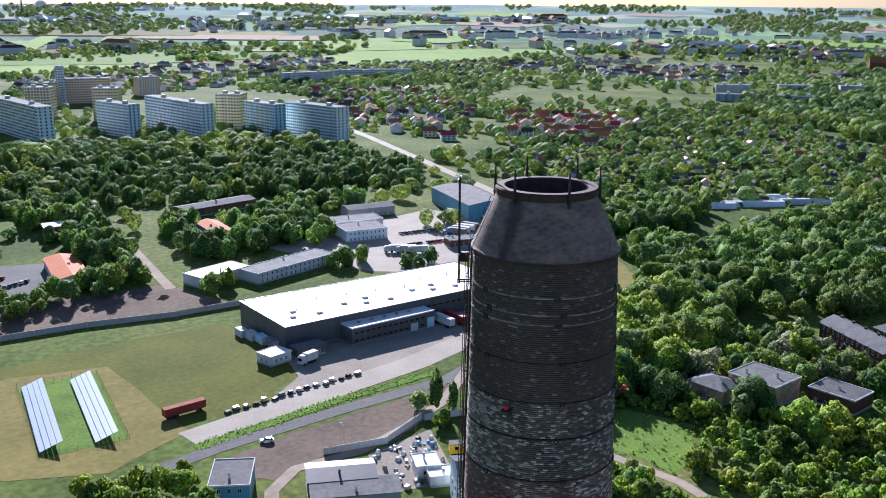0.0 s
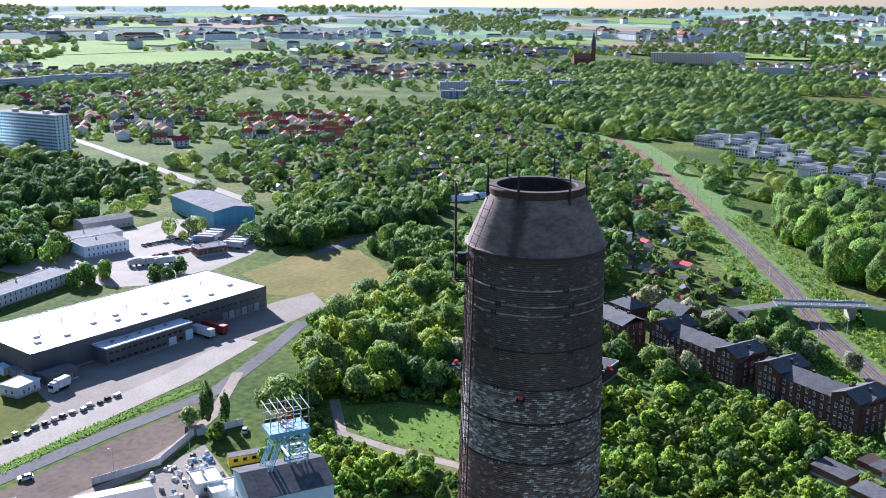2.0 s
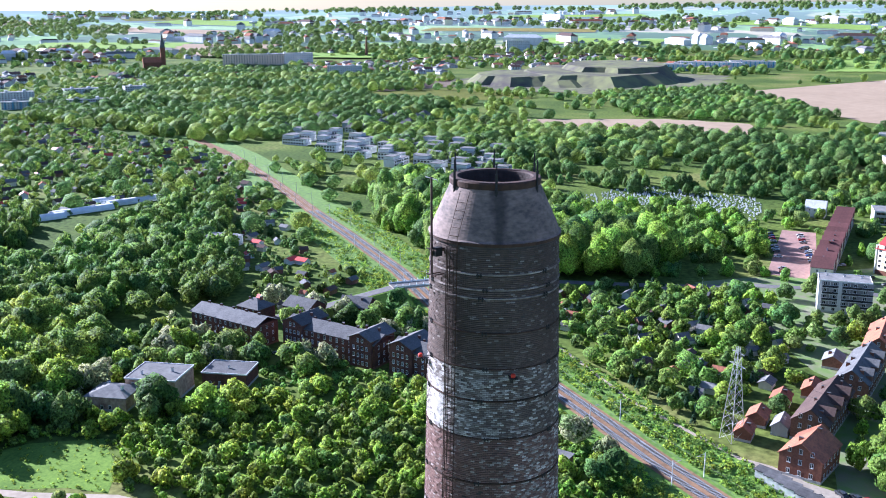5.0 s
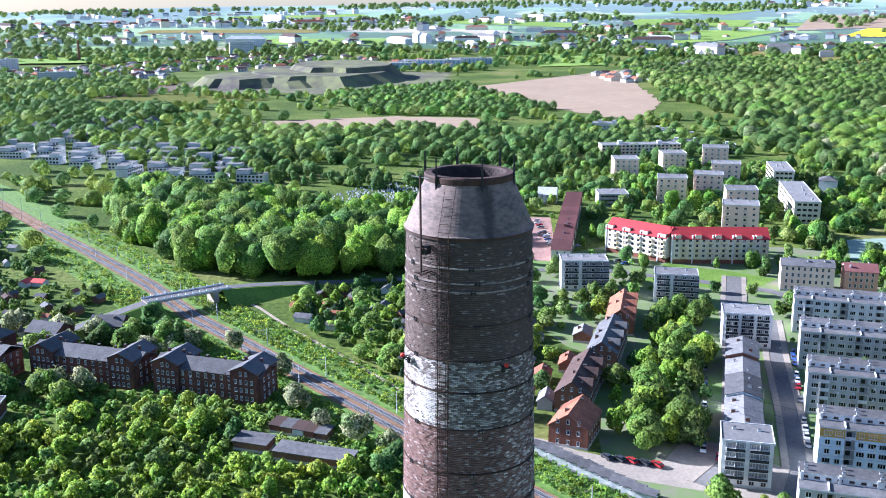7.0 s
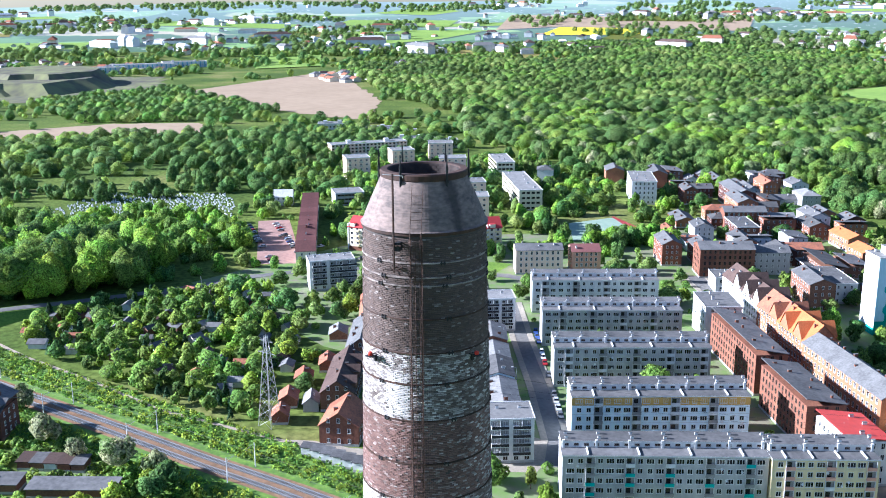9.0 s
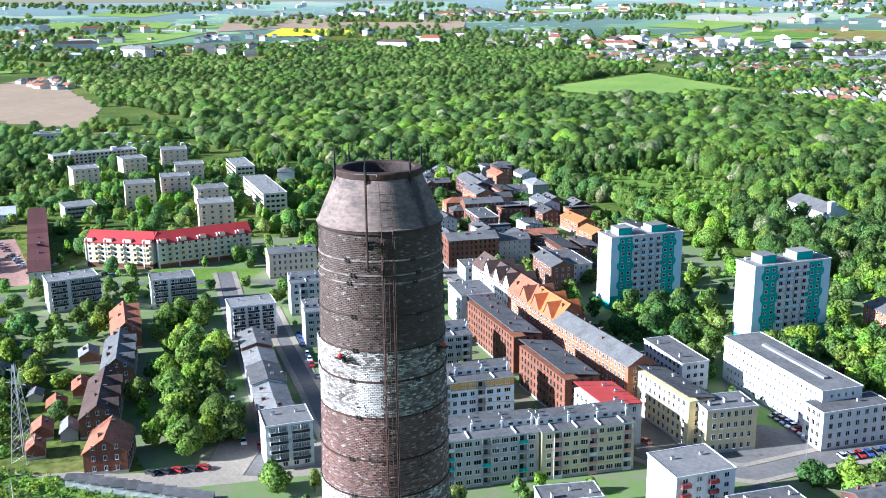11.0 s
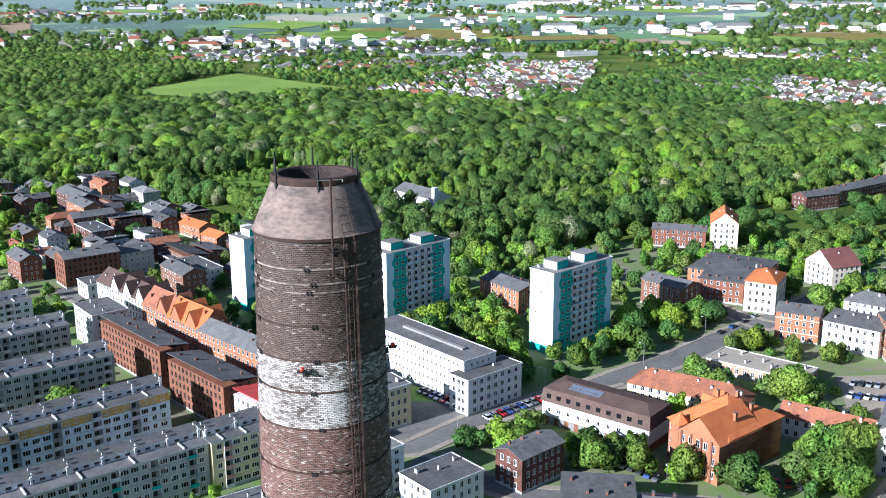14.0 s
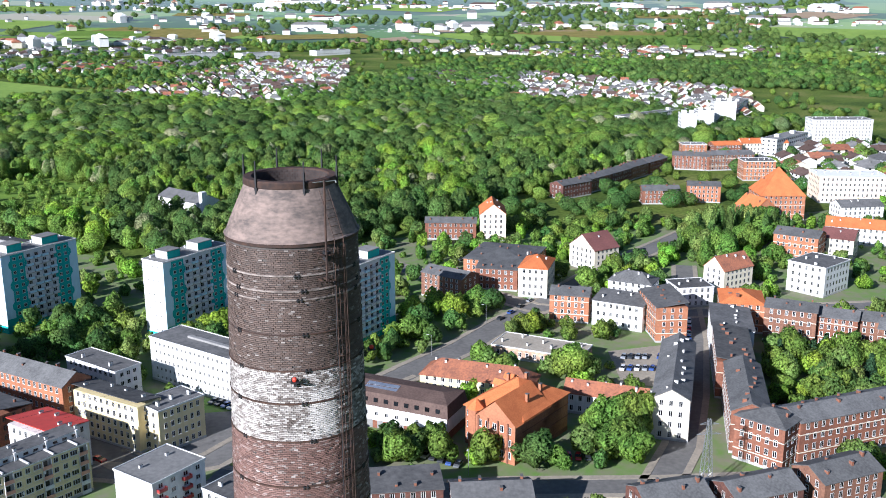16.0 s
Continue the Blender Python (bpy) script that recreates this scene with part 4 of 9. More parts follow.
def window_part(me, ob, at, name="window"):
    if math.hypot(ob.matrix_basis.translation.x, ob.matrix_basis.translation.y) < NEAR or ob.parent or ob.name.startswith("tower_block"):
        return part(name, me, None, ob, at=at)
    far = math.hypot(ob.matrix_basis.translation.x, ob.matrix_basis.translation.y) > 340
    JOINED.setdefault((ob, name), []).append((PLAIN.get(me.name, me) if far else me, at))


def join_far():
    for (ob, name), pieces in JOINED.items():
        verts, faces, mats, slots = [], [], [], []
        for me, at in pieces:
            k = len(verts)
            verts += [tuple(at @ v.co) for v in me.vertices]
            for m in me.materials:
                if m not in slots:
                    slots.append(m)
            for p in me.polygons:
                faces.append([k + i for i in p.vertices])
                mats.append(slots.index(me.materials[p.material_index]))
        out = bpy.data.meshes.new(name)
        out.from_pydata(verts, [], faces)
        for m in slots:
            out.materials.append(m)
        out.polygons.foreach_set("material_index", mats)
        tagged(part({"window": "windows", "balcony": "balconies"}[name], out, None, ob), kind="stuff")


NEAR = 275


def window_of(w, h, frame="frame", mullion=1):
    key = (round(w, 2), round(h, 2), frame, mullion)
    if key not in _windows:
        _windows[key] = window_mesh(w, h, frame, mullion)
    return _windows[key]


def on_side(side, length, width, along, z, out=0.0):
    """The pose of a piece on a wall: side 0 faces -y, 1 +x, 2 +y, 3 -x; along from the wall's middle."""
    half = (width if side in (0, 2) else length) / 2 + out
    a = radians(90 * side)
    return pose(along * math.cos(a) + half * math.sin(a), along * math.sin(a) - half * math.cos(a), z, 0, 0, 90 * side)


def window_rows(ob, side, length, width, cols, rows, z0, storey, w, h, frame="frame", mullion=1, margin=1.2, skip=(), name="window"):
    me = window_of(w, h, frame, mullion)
    span = (length if side in (0, 2) else width) - 2 * margin
    for r in range(rows):
        for c in range(cols):
            if (c, r) in skip or (c, None) in skip:
                continue
            x = -span / 2 + span * (c + 0.5) / cols
            window_part(me, ob, on_side(side, length, width, x, z0 + r * storey))


def vent(ob, x, y, z, w=0.7, d=0.7, h=1.2, mat="white"):
    s = Shape().box(x - w / 2, y - d / 2, z, x + w / 2, y + d / 2, z + h).box(x - w / 2 - 0.08, y - d / 2 - 0.08, z + h, x + w / 2 + 0.08, y + d / 2 + 0.08, z + h + 0.12, 1, base=True)
    part("chimney", s, [mat, "bitumen"], ob)


def flat_roof(ob, length, width, h, mat="bitumen", trim="white", over=0.25):
    s = Shape().box(-length / 2 - over, -width / 2 - over, h, length / 2 + over, width / 2 + over, h + 0.28, 1, True, mcap=0)
    for x0, y0, x1, y1 in ((-length / 2 - over, -width / 2 - over, length / 2 + over, -width / 2 - over + 0.2), (-length / 2 - over, width / 2 + over - 0.2, length / 2 + over, width / 2 + over),
                           (-length / 2 - over, -width / 2 - over + 0.2, -length / 2 - over + 0.2, width / 2 + over - 0.2), (length / 2 + over - 0.2, -width / 2 - over + 0.2, length / 2 + over, width / 2 + over - 0.2)):
        s.box(x0, y0, h + 0.28, x1, y1, h + 0.5, 1)
    part("roof", s, [mat, trim], ob)


def pitched_roof(ob, length, width, h, rise, mat, kind="gable", over=0.5, wall="white", at=(0, 0), name="roof"):
    """Gable: ridge along x. Hip: ridge shortened. Shed: high side at +y. Thick eaves."""
    x, y = length / 2 + over, width / 2 + over
    e = h - over * rise / (width / 2) if kind != "shed" else h
    s, t = Shape(), 0.22
    cx, cy = at

    def p(a, b, c):
        return (cx + a, cy + b, c)
    if kind == "shed":
        s.solid([p(-x, -y, h), p(x, -y, h), p(x, y, h + rise), p(-x, y, h + rise)], [p(-x, -y, h + t), p(x, -y, h + t), p(x, y, h + rise + t), p(-x, y, h + rise + t)], 0, True, True)
    else:
        rx = x if kind == "gable" else max(length / 2 - width / 2, 0.05)
        for dz, flip in ((t, 1), (0, -1)):
            for f in ([p(-x, -y, e + dz), p(x, -y, e + dz), p(rx, 0, h + rise + dz), p(-rx, 0, h + rise + dz)], [p(x, y, e + dz), p(-x, y, e + dz), p(-rx, 0, h + rise + dz), p(rx, 0, h + rise + dz)]):
                s.face(f[::flip])
            if kind == "hip":
                s.face([p(x, -y, e + dz), p(x, y, e + dz), p(rx, 0, h + rise + dz)][::flip])
                s.face([p(-x, y, e + dz), p(-x, -y, e + dz), p(-rx, 0, h + rise + dz)][::flip])
        ring = [(-x, -y), (x, -y), (x, y), (-x, y)]
        for i in range(4):
            (a, b), (c, d) = ring[i], ring[(i + 1) % 4]
            if kind == "gable" and i in (1, 3):
                s.face([p(a, b, e), p(a, 0, h + rise), p(a, 0, h + rise + t), p(a, b, e + t)])
                s.face([p(a, 0, h + rise), p(a, d, e), p(a, d, e + t), p(a, 0, h + rise + t)])
            else:
                s.face([p(a, b, e), p(c, d, e), p(c, d, e + t), p(a, b, e + t)])
    return part(name, s, mat, ob)


def walls(ob, length, width, h, mat, gable=0.0, name="wall", bands=(), base="greypanel", at=(0, 0), plinth=0.8):
    """Outer walls with a plinth; bands: (height, thickness, material) courses."""
    s = Shape()
    mats = [mat, base]
    x, y = length / 2, width / 2
    cx, cy = at
    s.box(cx - x, cy - y, 0, cx + x, cy + y, h, 0)
    if plinth:
        s.box(cx - x - 0.06, cy - y - 0.06, 0, cx + x + 0.06, cy + y + 0.06, plinth, 1)
    if gable:
        for sx in (-x, x):
            s.face([(cx + sx, cy - y, h), (cx + sx, cy + y, h), (cx + sx, cy, h + gable)][::1 if sx > 0 else -1], 0)
    part(name, s, mats, ob)
    for z, t, m in bands:
        b = Shape().box(cx - x - 0.05, cy - y - 0.05, z, cx + x + 0.05, cy + y + 0.05, z + t, 0, True)
        part("course", b, m, ob)


def house(name, label, category, x, y, yaw, length, width, h, mat, roof="gable", rise=3.0, roofmat="tileold", win=(), chimneys=1, frame="frame", group="", bands=(), wsize=(1.0, 1.5), trim="white", over=0.4, free=True, base="greypanel"):
    """A plain house. win: tuples of side, columns, rows."""
    ob = thing(name, label, category, x, y, 0, yaw, group)
    walls(ob, length, width, h, mat, rise if roof == "gable" else 0, bands=bands, base=base)
    if roof == "flat":
        flat_roof(ob, length, width, h, roofmat, trim)
    else:
        pitched_roof(ob, length, width, h, rise, roofmat, roof, over)
    rows = max(1, round(h / 3.1))
    for side, cols, *more in win:
        a = radians(yaw - 90 + 90 * side)
        if math.cos(a) * x + math.sin(a) * y > 0.12 * math.hypot(x, y):
            continue   # blank rear wall, turned from the chimney
        r = more[0] if more else rows
        window_rows(ob, side, length, width, cols, r, h / rows * 0.3, h / rows, *wsize, frame, 1 if wsize[0] > 0.8 else 0)
    k = random.Random(int(x * 13 + y * 7))
    for i in range(chimneys):
        cx = length * ((i + 0.5) / chimneys - 0.5) + k.uniform(-0.6, 0.6)
        cy = k.choice((-1, 1)) * width * k.uniform(0.05, 0.3)
        top = h + 0.3 if roof == "flat" else h + (rise * (1 - abs(cy) / (width / 2)) if roof != "shed" else rise * (0.5 + cy / width)) - 0.2
        vent(ob, cx, cy, top, 0.6, k.choice((0.6, 1.2)), k.uniform(0.9, 1.5), "brickred" if roof != "flat" and "brick" in mat else "white")
    if free:
        keep_free(x, y, yaw, length, width)
    return ob


def balcony_mesh(w, d, panel, rail=1.0):
    s = Shape().box(-w / 2, -d, -0.12, w / 2, 0, 0.03, 0, base=True)
    s.box(-w / 2, -d, 0.08, w / 2, -d + 0.05, rail, 1, base=True)
    for x in (-w / 2, w / 2 - 0.05):
        s.box(x, -d + 0.05, 0.08, x + 0.05, 0, rail, 1, base=True)
    return s.data("balcony", ["concrete", panel])


def slab_block(label, x, y, yaw, length, width, mat, front_mats, cols, band=None, loggia="glassdark", seed=1):
    """A five-storey slab of flats with a raised attic strip, white ventilators and loggias."""
    h, storeys, st = 14.2, 5, 2.8
    k = random.Random(seed)
    ob = thing("apartment_block", label, "apartment block", x, y, 0, yaw, "slab blocks")
    walls(ob, length, width, h, mat)
    roof = Shape().box(-length / 2 - 0.2, -width / 2 - 0.3, h, length / 2 + 0.2, width / 2 + 0.3, h + 0.35, 1, True, mcap=0)
    part("roof", roof, ["bitumen", "white"], ob)
    # attic strip set back from the front edge
    y0, y1 = -width / 2 + width * 0.42, width / 2 - 0.6
    attic = Shape().box(-length / 2, y0, h + 0.35, length / 2, y1, h + 2.0, 0)
    attic.box(-length / 2 - 0.15, y0 - 0.2, h + 2.0, length / 2 + 0.15, y1 + 0.2, h + 2.2, 1, True, mcap=2)
    att = part("attic", attic, ["white", "white", "bitumen"], ob, "raised white attic strip on the roof")
    me = window_of(1.3, 0.6, "frame_brown", 1)
    n = cols
    for c in range(n):
        xx = length * ((c + 0.5) / n - 0.5)
        window_part(me, att, pose(xx, y0, h + 0.85))
    bays = max(3, cols // 3)
    for c in range(bays + 1):
        xx = -length / 2 + 0.6 + (length - 1.2) * c / bays
        part("fin", Shape().box(xx - 0.3, y0 - 0.5, h + 0.35, xx + 0.3, y0 + 0.1, h + 2.5), "white", ob)
        for dy in (0.25, 0.7):
            vent(ob, xx + 0.9, y0 + (y1 - y0) * dy, h + 2.2, 0.8, 0.55, 0.7)
    for c in range(4):
        xx = length * ((c + 0.5) / 4 - 0.5)
        part("roof_step", Shape().box(xx - 0.18, -width / 2 - 0.1, h + 0.35, xx + 0.18, y0 - 0.5, h + 0.75), "white", ob)
    # front: windows, and loggias in some bays
    logs = [c for c in range(cols) if c % 4 in (1, 2)] if loggia else []
    big, small = window_of(2.15, 1.5, "frame", 2), window_of(1.4, 1.5, "frame", 1)
    step = (length - 1.6) / cols
    for r in range(storeys):
        z = 0.95 + r * st
        for c in range(cols):
            xx = -length / 2 + 0.8 + step * (c + 0.5)
            if c in logs and (c // 2 + seed) % 2 == 0:
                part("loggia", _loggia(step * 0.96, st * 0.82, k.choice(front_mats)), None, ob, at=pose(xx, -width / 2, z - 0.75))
            else:
                window_part(big if k.random() < 0.55 else small, ob, pose(xx, -width / 2, z))
    for r in range(1, storeys):
        part("joint", Shape().box(-length / 2 - 0.03, -width / 2 - 0.03, r * st + 0.3, length / 2 + 0.03, -width / 2 + 0.1, r * st + 0.36, 0, True), "greypanel", ob)
    if band:
        b = Shape().box(-length / 2 - 0.04, -width / 2 - 0.04, h - 2.6, length / 2 + 0.04, -width / 2 + 0.02, h, 0, True)
        part("band", b, band, ob, "ochre painted top storey")
    for side in (1, 3):
        window_rows(ob, side, length, width, 1, storeys, 1.0, st, 0.6, 1.2)
    # satellite dishes
    dish = Shape().lathe([(0.0, 0.0), (0.28, 0.06), (0.42, 0.16)], 10).data("satellite_dish", ["white"])
    for i in range(5):
        part("satellite_dish", dish, None, ob, at=pose(k.uniform(-0.48, 0.48) * length, -width / 2 - 0.25, k.uniform(2, 13), 70, 0, 20))
    keep_free(x, y, yaw, length, width)
    return ob


_loggias = {}


def _loggia(w, h, panel):
    key = (round(w, 2), panel)
    if key not in _loggias:
        s = Shape()
        # flat dark back panel: the shade of a deep loggia is its colour
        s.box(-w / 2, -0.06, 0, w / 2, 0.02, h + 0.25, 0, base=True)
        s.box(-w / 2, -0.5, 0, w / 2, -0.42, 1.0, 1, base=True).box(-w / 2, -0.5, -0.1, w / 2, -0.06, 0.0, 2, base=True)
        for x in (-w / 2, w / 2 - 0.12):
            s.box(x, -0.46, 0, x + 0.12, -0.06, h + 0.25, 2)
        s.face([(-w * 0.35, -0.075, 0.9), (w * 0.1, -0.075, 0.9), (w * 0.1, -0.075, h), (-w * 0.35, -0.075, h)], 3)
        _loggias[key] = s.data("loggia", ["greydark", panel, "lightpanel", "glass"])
    return _loggias[key]


# plain dark grey for many parts; on loggia backs it is painted shade
MAT["greydark"] = material("dark_grey_and_loggia_shade", (0.3, 0.29, 0.28), (0.2, 0.2, 0.19), grain=1)

# five slab blocks, nearest the chimney first
slab_block("long grey concrete panel apartment block with white attic strip", 158.4, -135.4, -116.2, 53.5, 11.5, "greypanel", ["lightpanel", "greydark", "teal"], 20, None, seed=1)
slab_block("pale yellow and grey concrete panel block adjoining a slab", 139.3, -171.7, -116.2, 27.5, 11.5, "paleyellow", ["lightpanel", "pink"], 10, None, seed=2)
slab_block("pale blue slab block with an ochre top storey", 191.9, -158.5, -114.5, 53.5, 12, "bluepanel", ["greydark", "lightpanel"], 18, "orangeband", seed=3)
slab_block("grey slab block behind tall courtyard trees", 231, -175.7, -115.4, 53.5, 12, "greypanel", ["lightpanel", "greydark"], 18, seed=4)
slab_block("grey slab block with white roof ventilators", 269, -192.9, -115.5, 53.5, 12, "greypanel", ["lightpanel", "greydark"], 18, seed=5)
slab_block("whitewashed slab block with dark loggias", 307, -209.9, -115.7, 53.5, 12, "lightpanel", ["greydark", "lightpanel"], 16, seed=6)


def balcony_block(label, x, y, yaw, length, width, h, mat, bmat, cols, storeys, roof="bitumenpale", group="balcony blocks", sides=(), wide=2.6, trim="white"):
    """A block of flats with open balconies on its front."""
    ob = thing("apartment_block", label, "apartment block", x, y, 0, yaw, group)
    walls(ob, length, width, h, mat)
    flat_roof(ob, length, width, h, roof, trim)
    st = h / storeys
    me, step = balcony_mesh(wide, 1.1, bmat), (length - 1) / cols
    w = step * 1.62
    # dark sheet proud of the wall, coloured like the shade of a recess
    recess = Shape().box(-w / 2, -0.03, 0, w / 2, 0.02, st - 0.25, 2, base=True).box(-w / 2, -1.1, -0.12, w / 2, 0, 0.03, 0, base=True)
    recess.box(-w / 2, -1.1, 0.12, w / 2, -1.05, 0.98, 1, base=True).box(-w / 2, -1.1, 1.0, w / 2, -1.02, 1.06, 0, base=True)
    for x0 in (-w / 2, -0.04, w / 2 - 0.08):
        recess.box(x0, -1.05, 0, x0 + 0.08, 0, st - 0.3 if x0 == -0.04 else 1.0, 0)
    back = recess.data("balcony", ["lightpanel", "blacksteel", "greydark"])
    for r in range(storeys):
        for c in range(cols):
            xx = -length / 2 + 0.5 + step * (c + 0.5)
            window_part(window_of(1.5, 1.4), ob, pose(xx, -width / 2, r * st + 0.9))
            if r and c % 2 == 0 and bmat == "greydark":
                bay = xx + (step / 2 if c + 1 < cols else 0)
                window_part(back, ob, pose(bay, -width / 2, r * st + 0.1), "balcony")
            elif r and c % 2 == 0:
                window_part(me, ob, pose(xx, -width / 2, r * st + 0.1), "balcony")
    for side, c in sides:
        window_rows(ob, side, length, width, c, storeys, 0.9, st, 1.2, 1.4)
    for i in range(max(2, int(length / 7))):
        vent(ob, length * ((i + 0.5) / max(2, int(length / 7)) - 0.5), width * 0.15, h + 0.28, 0.9, 0.6, 0.8)
    keep_free(x, y, yaw, length, width)
    return ob


balcony_block("white block with dark balconies by the garages", 198, -110.5, -111.7, 13.5, 12, 13.5, "white", "greydark", 4, 5, sides=((3, 2),))
balcony_block("white block with dark balcony rails in a side street", 304, -159, -110, 18, 12, 13.5, "white", "greydark", 6, 5)
balcony_block("pale grey block with balconies by the main road", 362.8, -152.9, -110, 18.6, 11, 13, "lightpanel", "greydark", 5, 5)
balcony_block("whitish block with balconies beside terraced houses", 389, -118, -100, 21, 12, 14, "lightpanel", "greydark", 5, 5, sides=((1, 2),))
balcony_block("small white block with red balconies", 104, -174.5, -112.5, 17, 14.5, 13.5, "white", "redpaint", 4, 5, sides=((1, 4),))
for n, (a, b, c, d, e) in enumerate(((662, -227, -100, 18, 18), (683, -272, -100, 18, 18), (705, -316, -112, 20, 18), (587, -261, -112, 19, 16), (627, -291, -113, 20, 16), (487, -239, -113, 20, 16), (531, -259, -108, 19, 16), (578, -232, -110, 19, 16))):
    balcony_block("peach and cream cube-shaped apartment block among trees", a, b, c, d, e, 16.5, "peach", "cream", 4, 5, group="peach cube blocks", sides=((3, 3),))
for a, b, l, w in ((532, -298, 70, 15), (624, -331, 42, 14)):
    ob = house("office_block", "long cream office block with dark window bands", "office block", a, b, 161 - 180, l, w, 13, "cream", "flat", 0, "bitumenpale", ((2, 22, 4), (3, 4, 4), (1, 4, 4)), 5, "frame_brown", wsize=(2.2, 1.4))


def red_roof_flats(label, x, y, yaw, length, width, cols):
    ob = thing("apartment_block", label, "apartment block", x, y, 0, yaw, "red-roofed flats")
    walls(ob, length, width, 13, "cream", base="brickred", plinth=2.2)
    pitched_roof(ob, length, width, 13, 4.6, "tilered", "gable", 0.5)
    me = balcony_mesh(3.0, 1.3, "paleyellow")
    step = (length - 1) / cols
    for r in range(5):
        for c in range(cols):
            xx = -length / 2 + 0.5 + step * (c + 0.5)
            window_part(window_of(1.5, 1.4), ob, pose(xx, -width / 2, r * 2.6 + 0.9))
            if r and c % 2:
                window_part(me, ob, pose(xx, -width / 2, r * 2.6 + 0.1), "balcony")
    for c in range(0, cols, 3):
        xx = -length / 2 + step * c
        part("firewall", Shape().box(xx - 0.3, -width / 2 - 0.3, 0, xx + 0.3, -width / 2 + 3.0, 14.6), "white", ob)
        part("dormer", Shape().box(xx + 1.2, -width / 2 - 0.2, 13, xx + 4.2, -width / 2 + 2.5, 14.9, 0, mcap=1), ["cream", "tilered"], ob)
    window_rows(ob, 3, length, width, 2, 5, 0.9, 2.6, 1.2, 1.4)
    keep_free(x, y, yaw, length, width)


red_roof_flats("cream and yellow flats under a bright red tile roof", 425, -199, -101, 48, 13, 14)
red_roof_flats("curved cream flats under a red tile roof", 443, -165, -141, 36, 13, 10)
# stepped terrace with wine-red roofs
for i in range(12):
    x, y = 440 + i * 11.4, -121 - i * 3.7
    house("terrace_house", "narrow terraced house with a steep wine-red roof", "house", x, y, 72, 10, 11.6, 6.5, "brickbrown" if i % 2 else "cream", "gable", 4.2, "tilewine", ((0, 2, 2), (2, 2, 2), (3, 2, 2)), 1, group="wine-red terrace", over=0.25)


def tower_block(label, x, y, yaw):
    """An eleven-storey tower: white ends, teal front with a bay of balconies, two lift houses."""
    L, W, h, st = 35.0, 11.5, 31.5, 2.8
    ob = thing("tower_block", label, "tower block", x, y, 0, yaw, "teal tower blocks")
    walls(ob, L, W, h, "white", base="teal", plinth=3.0)
    flat_roof(ob, L, W, h, "bitumenpale", "white")
    for sx in (-1, 1):
        x0, x1 = sorted((sx * (L / 2 - 10.2), sx * (L / 2 - 4.0)))
        part("wall_panel", Shape().box(x0, -W / 2 - 0.05, 3.0, x1, -W / 2 + 0.02, h - 0.2, 0, True), "teal", ob, "teal painted wall strip")
        x0, x1 = sorted((sx * (L / 2 - 4.0), sx * (L / 2 + 0.02)))
        # white wall strip; the blue of its shade is put into the colour
        part("wall_panel", Shape().box(x0, -W / 2 - 0.04, 5.8, x1, -W / 2 + 0.02, h - 0.2, 0, True), "paleblue", ob, "white wall strip coloured pale blue as in shade")
        part("wall_panel", Shape().box(x0, -W / 2 - 0.04, 3.0, x1, -W / 2 + 0.02, 5.8, 0, True), "teal", ob, "teal painted wall foot")
        # wavy edges of the painted strips
        for r in range(3):
            z = 8.5 + r * 8.4
            for edge, out in ((L / 2 - 4.0, 1.0), (L / 2 - 10.2, -1.0)):
                pts = [(sx * edge, -W / 2 - 0.08, z), (sx * (edge + out), -W / 2 - 0.08, z + 1.2), (sx * (edge + out), -W / 2 - 0.08, z + 2.8), (sx * edge, -W / 2 - 0.08, z + 4.0)]
                part("wave", Shape().face(pts if sx * out > 0 else pts[::-1]), "teal", ob)
    part("wall_panel", Shape().box(-L / 2 + 10.2, -W / 2 - 0.04, 5.8, L / 2 - 10.2, -W / 2 + 0.02, h - 0.2, 0, True), "white", ob)
    me, win = balcony_mesh(2.9, 1.1, "lightpanel", 0.95), window_of(1.35, 1.3)
    me2 = balcony_mesh(2.9, 1.1, "paleblue", 0.95)
    k = random.Random(int(x))
    for r in range(11):
        z = 1.0 + r * st
        for xx in (L / 2 - 8.6, L / 2 - 5.6):
            for sx in (-1, 1):
                window_part(win, ob, pose(sx * xx, -W / 2 - 0.05, z))
        for i, xx in enumerate((-5.4, -1.8, 1.8, 5.4)):
            window_part(window_of(1.7, 1.5), ob, pose(xx, -W / 2 - 0.04, z - 0.1))
            if r:
                window_part(k.choice((me, me, me2)), ob, pose(xx, -W / 2, z - 0.85), "balcony")
    window_rows(ob, 3, L, W, 3, 11, 1.1, st, 0.6, 0.7, mullion=0, margin=1.5)
    for xx, c in ((-9.5, 6.5), (7.0, 7.5)):
        t = Shape().box(xx - c / 2, -W / 2 + 2.5, h + 0.28, xx + c / 2, W / 2 - 2.5, h + 3.2).box(xx - c / 2 - 0.2, -W / 2 + 2.3, h + 3.2, xx + c / 2 + 0.2, W / 2 - 2.3, h + 3.45, 1, True)
        part("lift_house", t, ["teal", "bitumenpale"], ob)
        part("lift_house_side", Shape().box(xx - c / 2 - 0.06, -W / 2 + 2.5, h + 0.28, xx - c / 2 + 0.02, W / 2 - 2.5, h + 3.2), "white", ob)
    for i in range(6):
        vent(ob, -L / 2 + 3 + i * 6, W / 2 - 1.6, h + 0.28, 0.8, 0.8, 1.1)
    keep_free(x, y, yaw, L, W)


for a, b in ((228.7, -308.7), (162.4, -312.8), (92.5, -313.4)):
    tower_block("eleven-storey tower block painted teal and white, edge shade tinted aqua", a, b, -110.5)

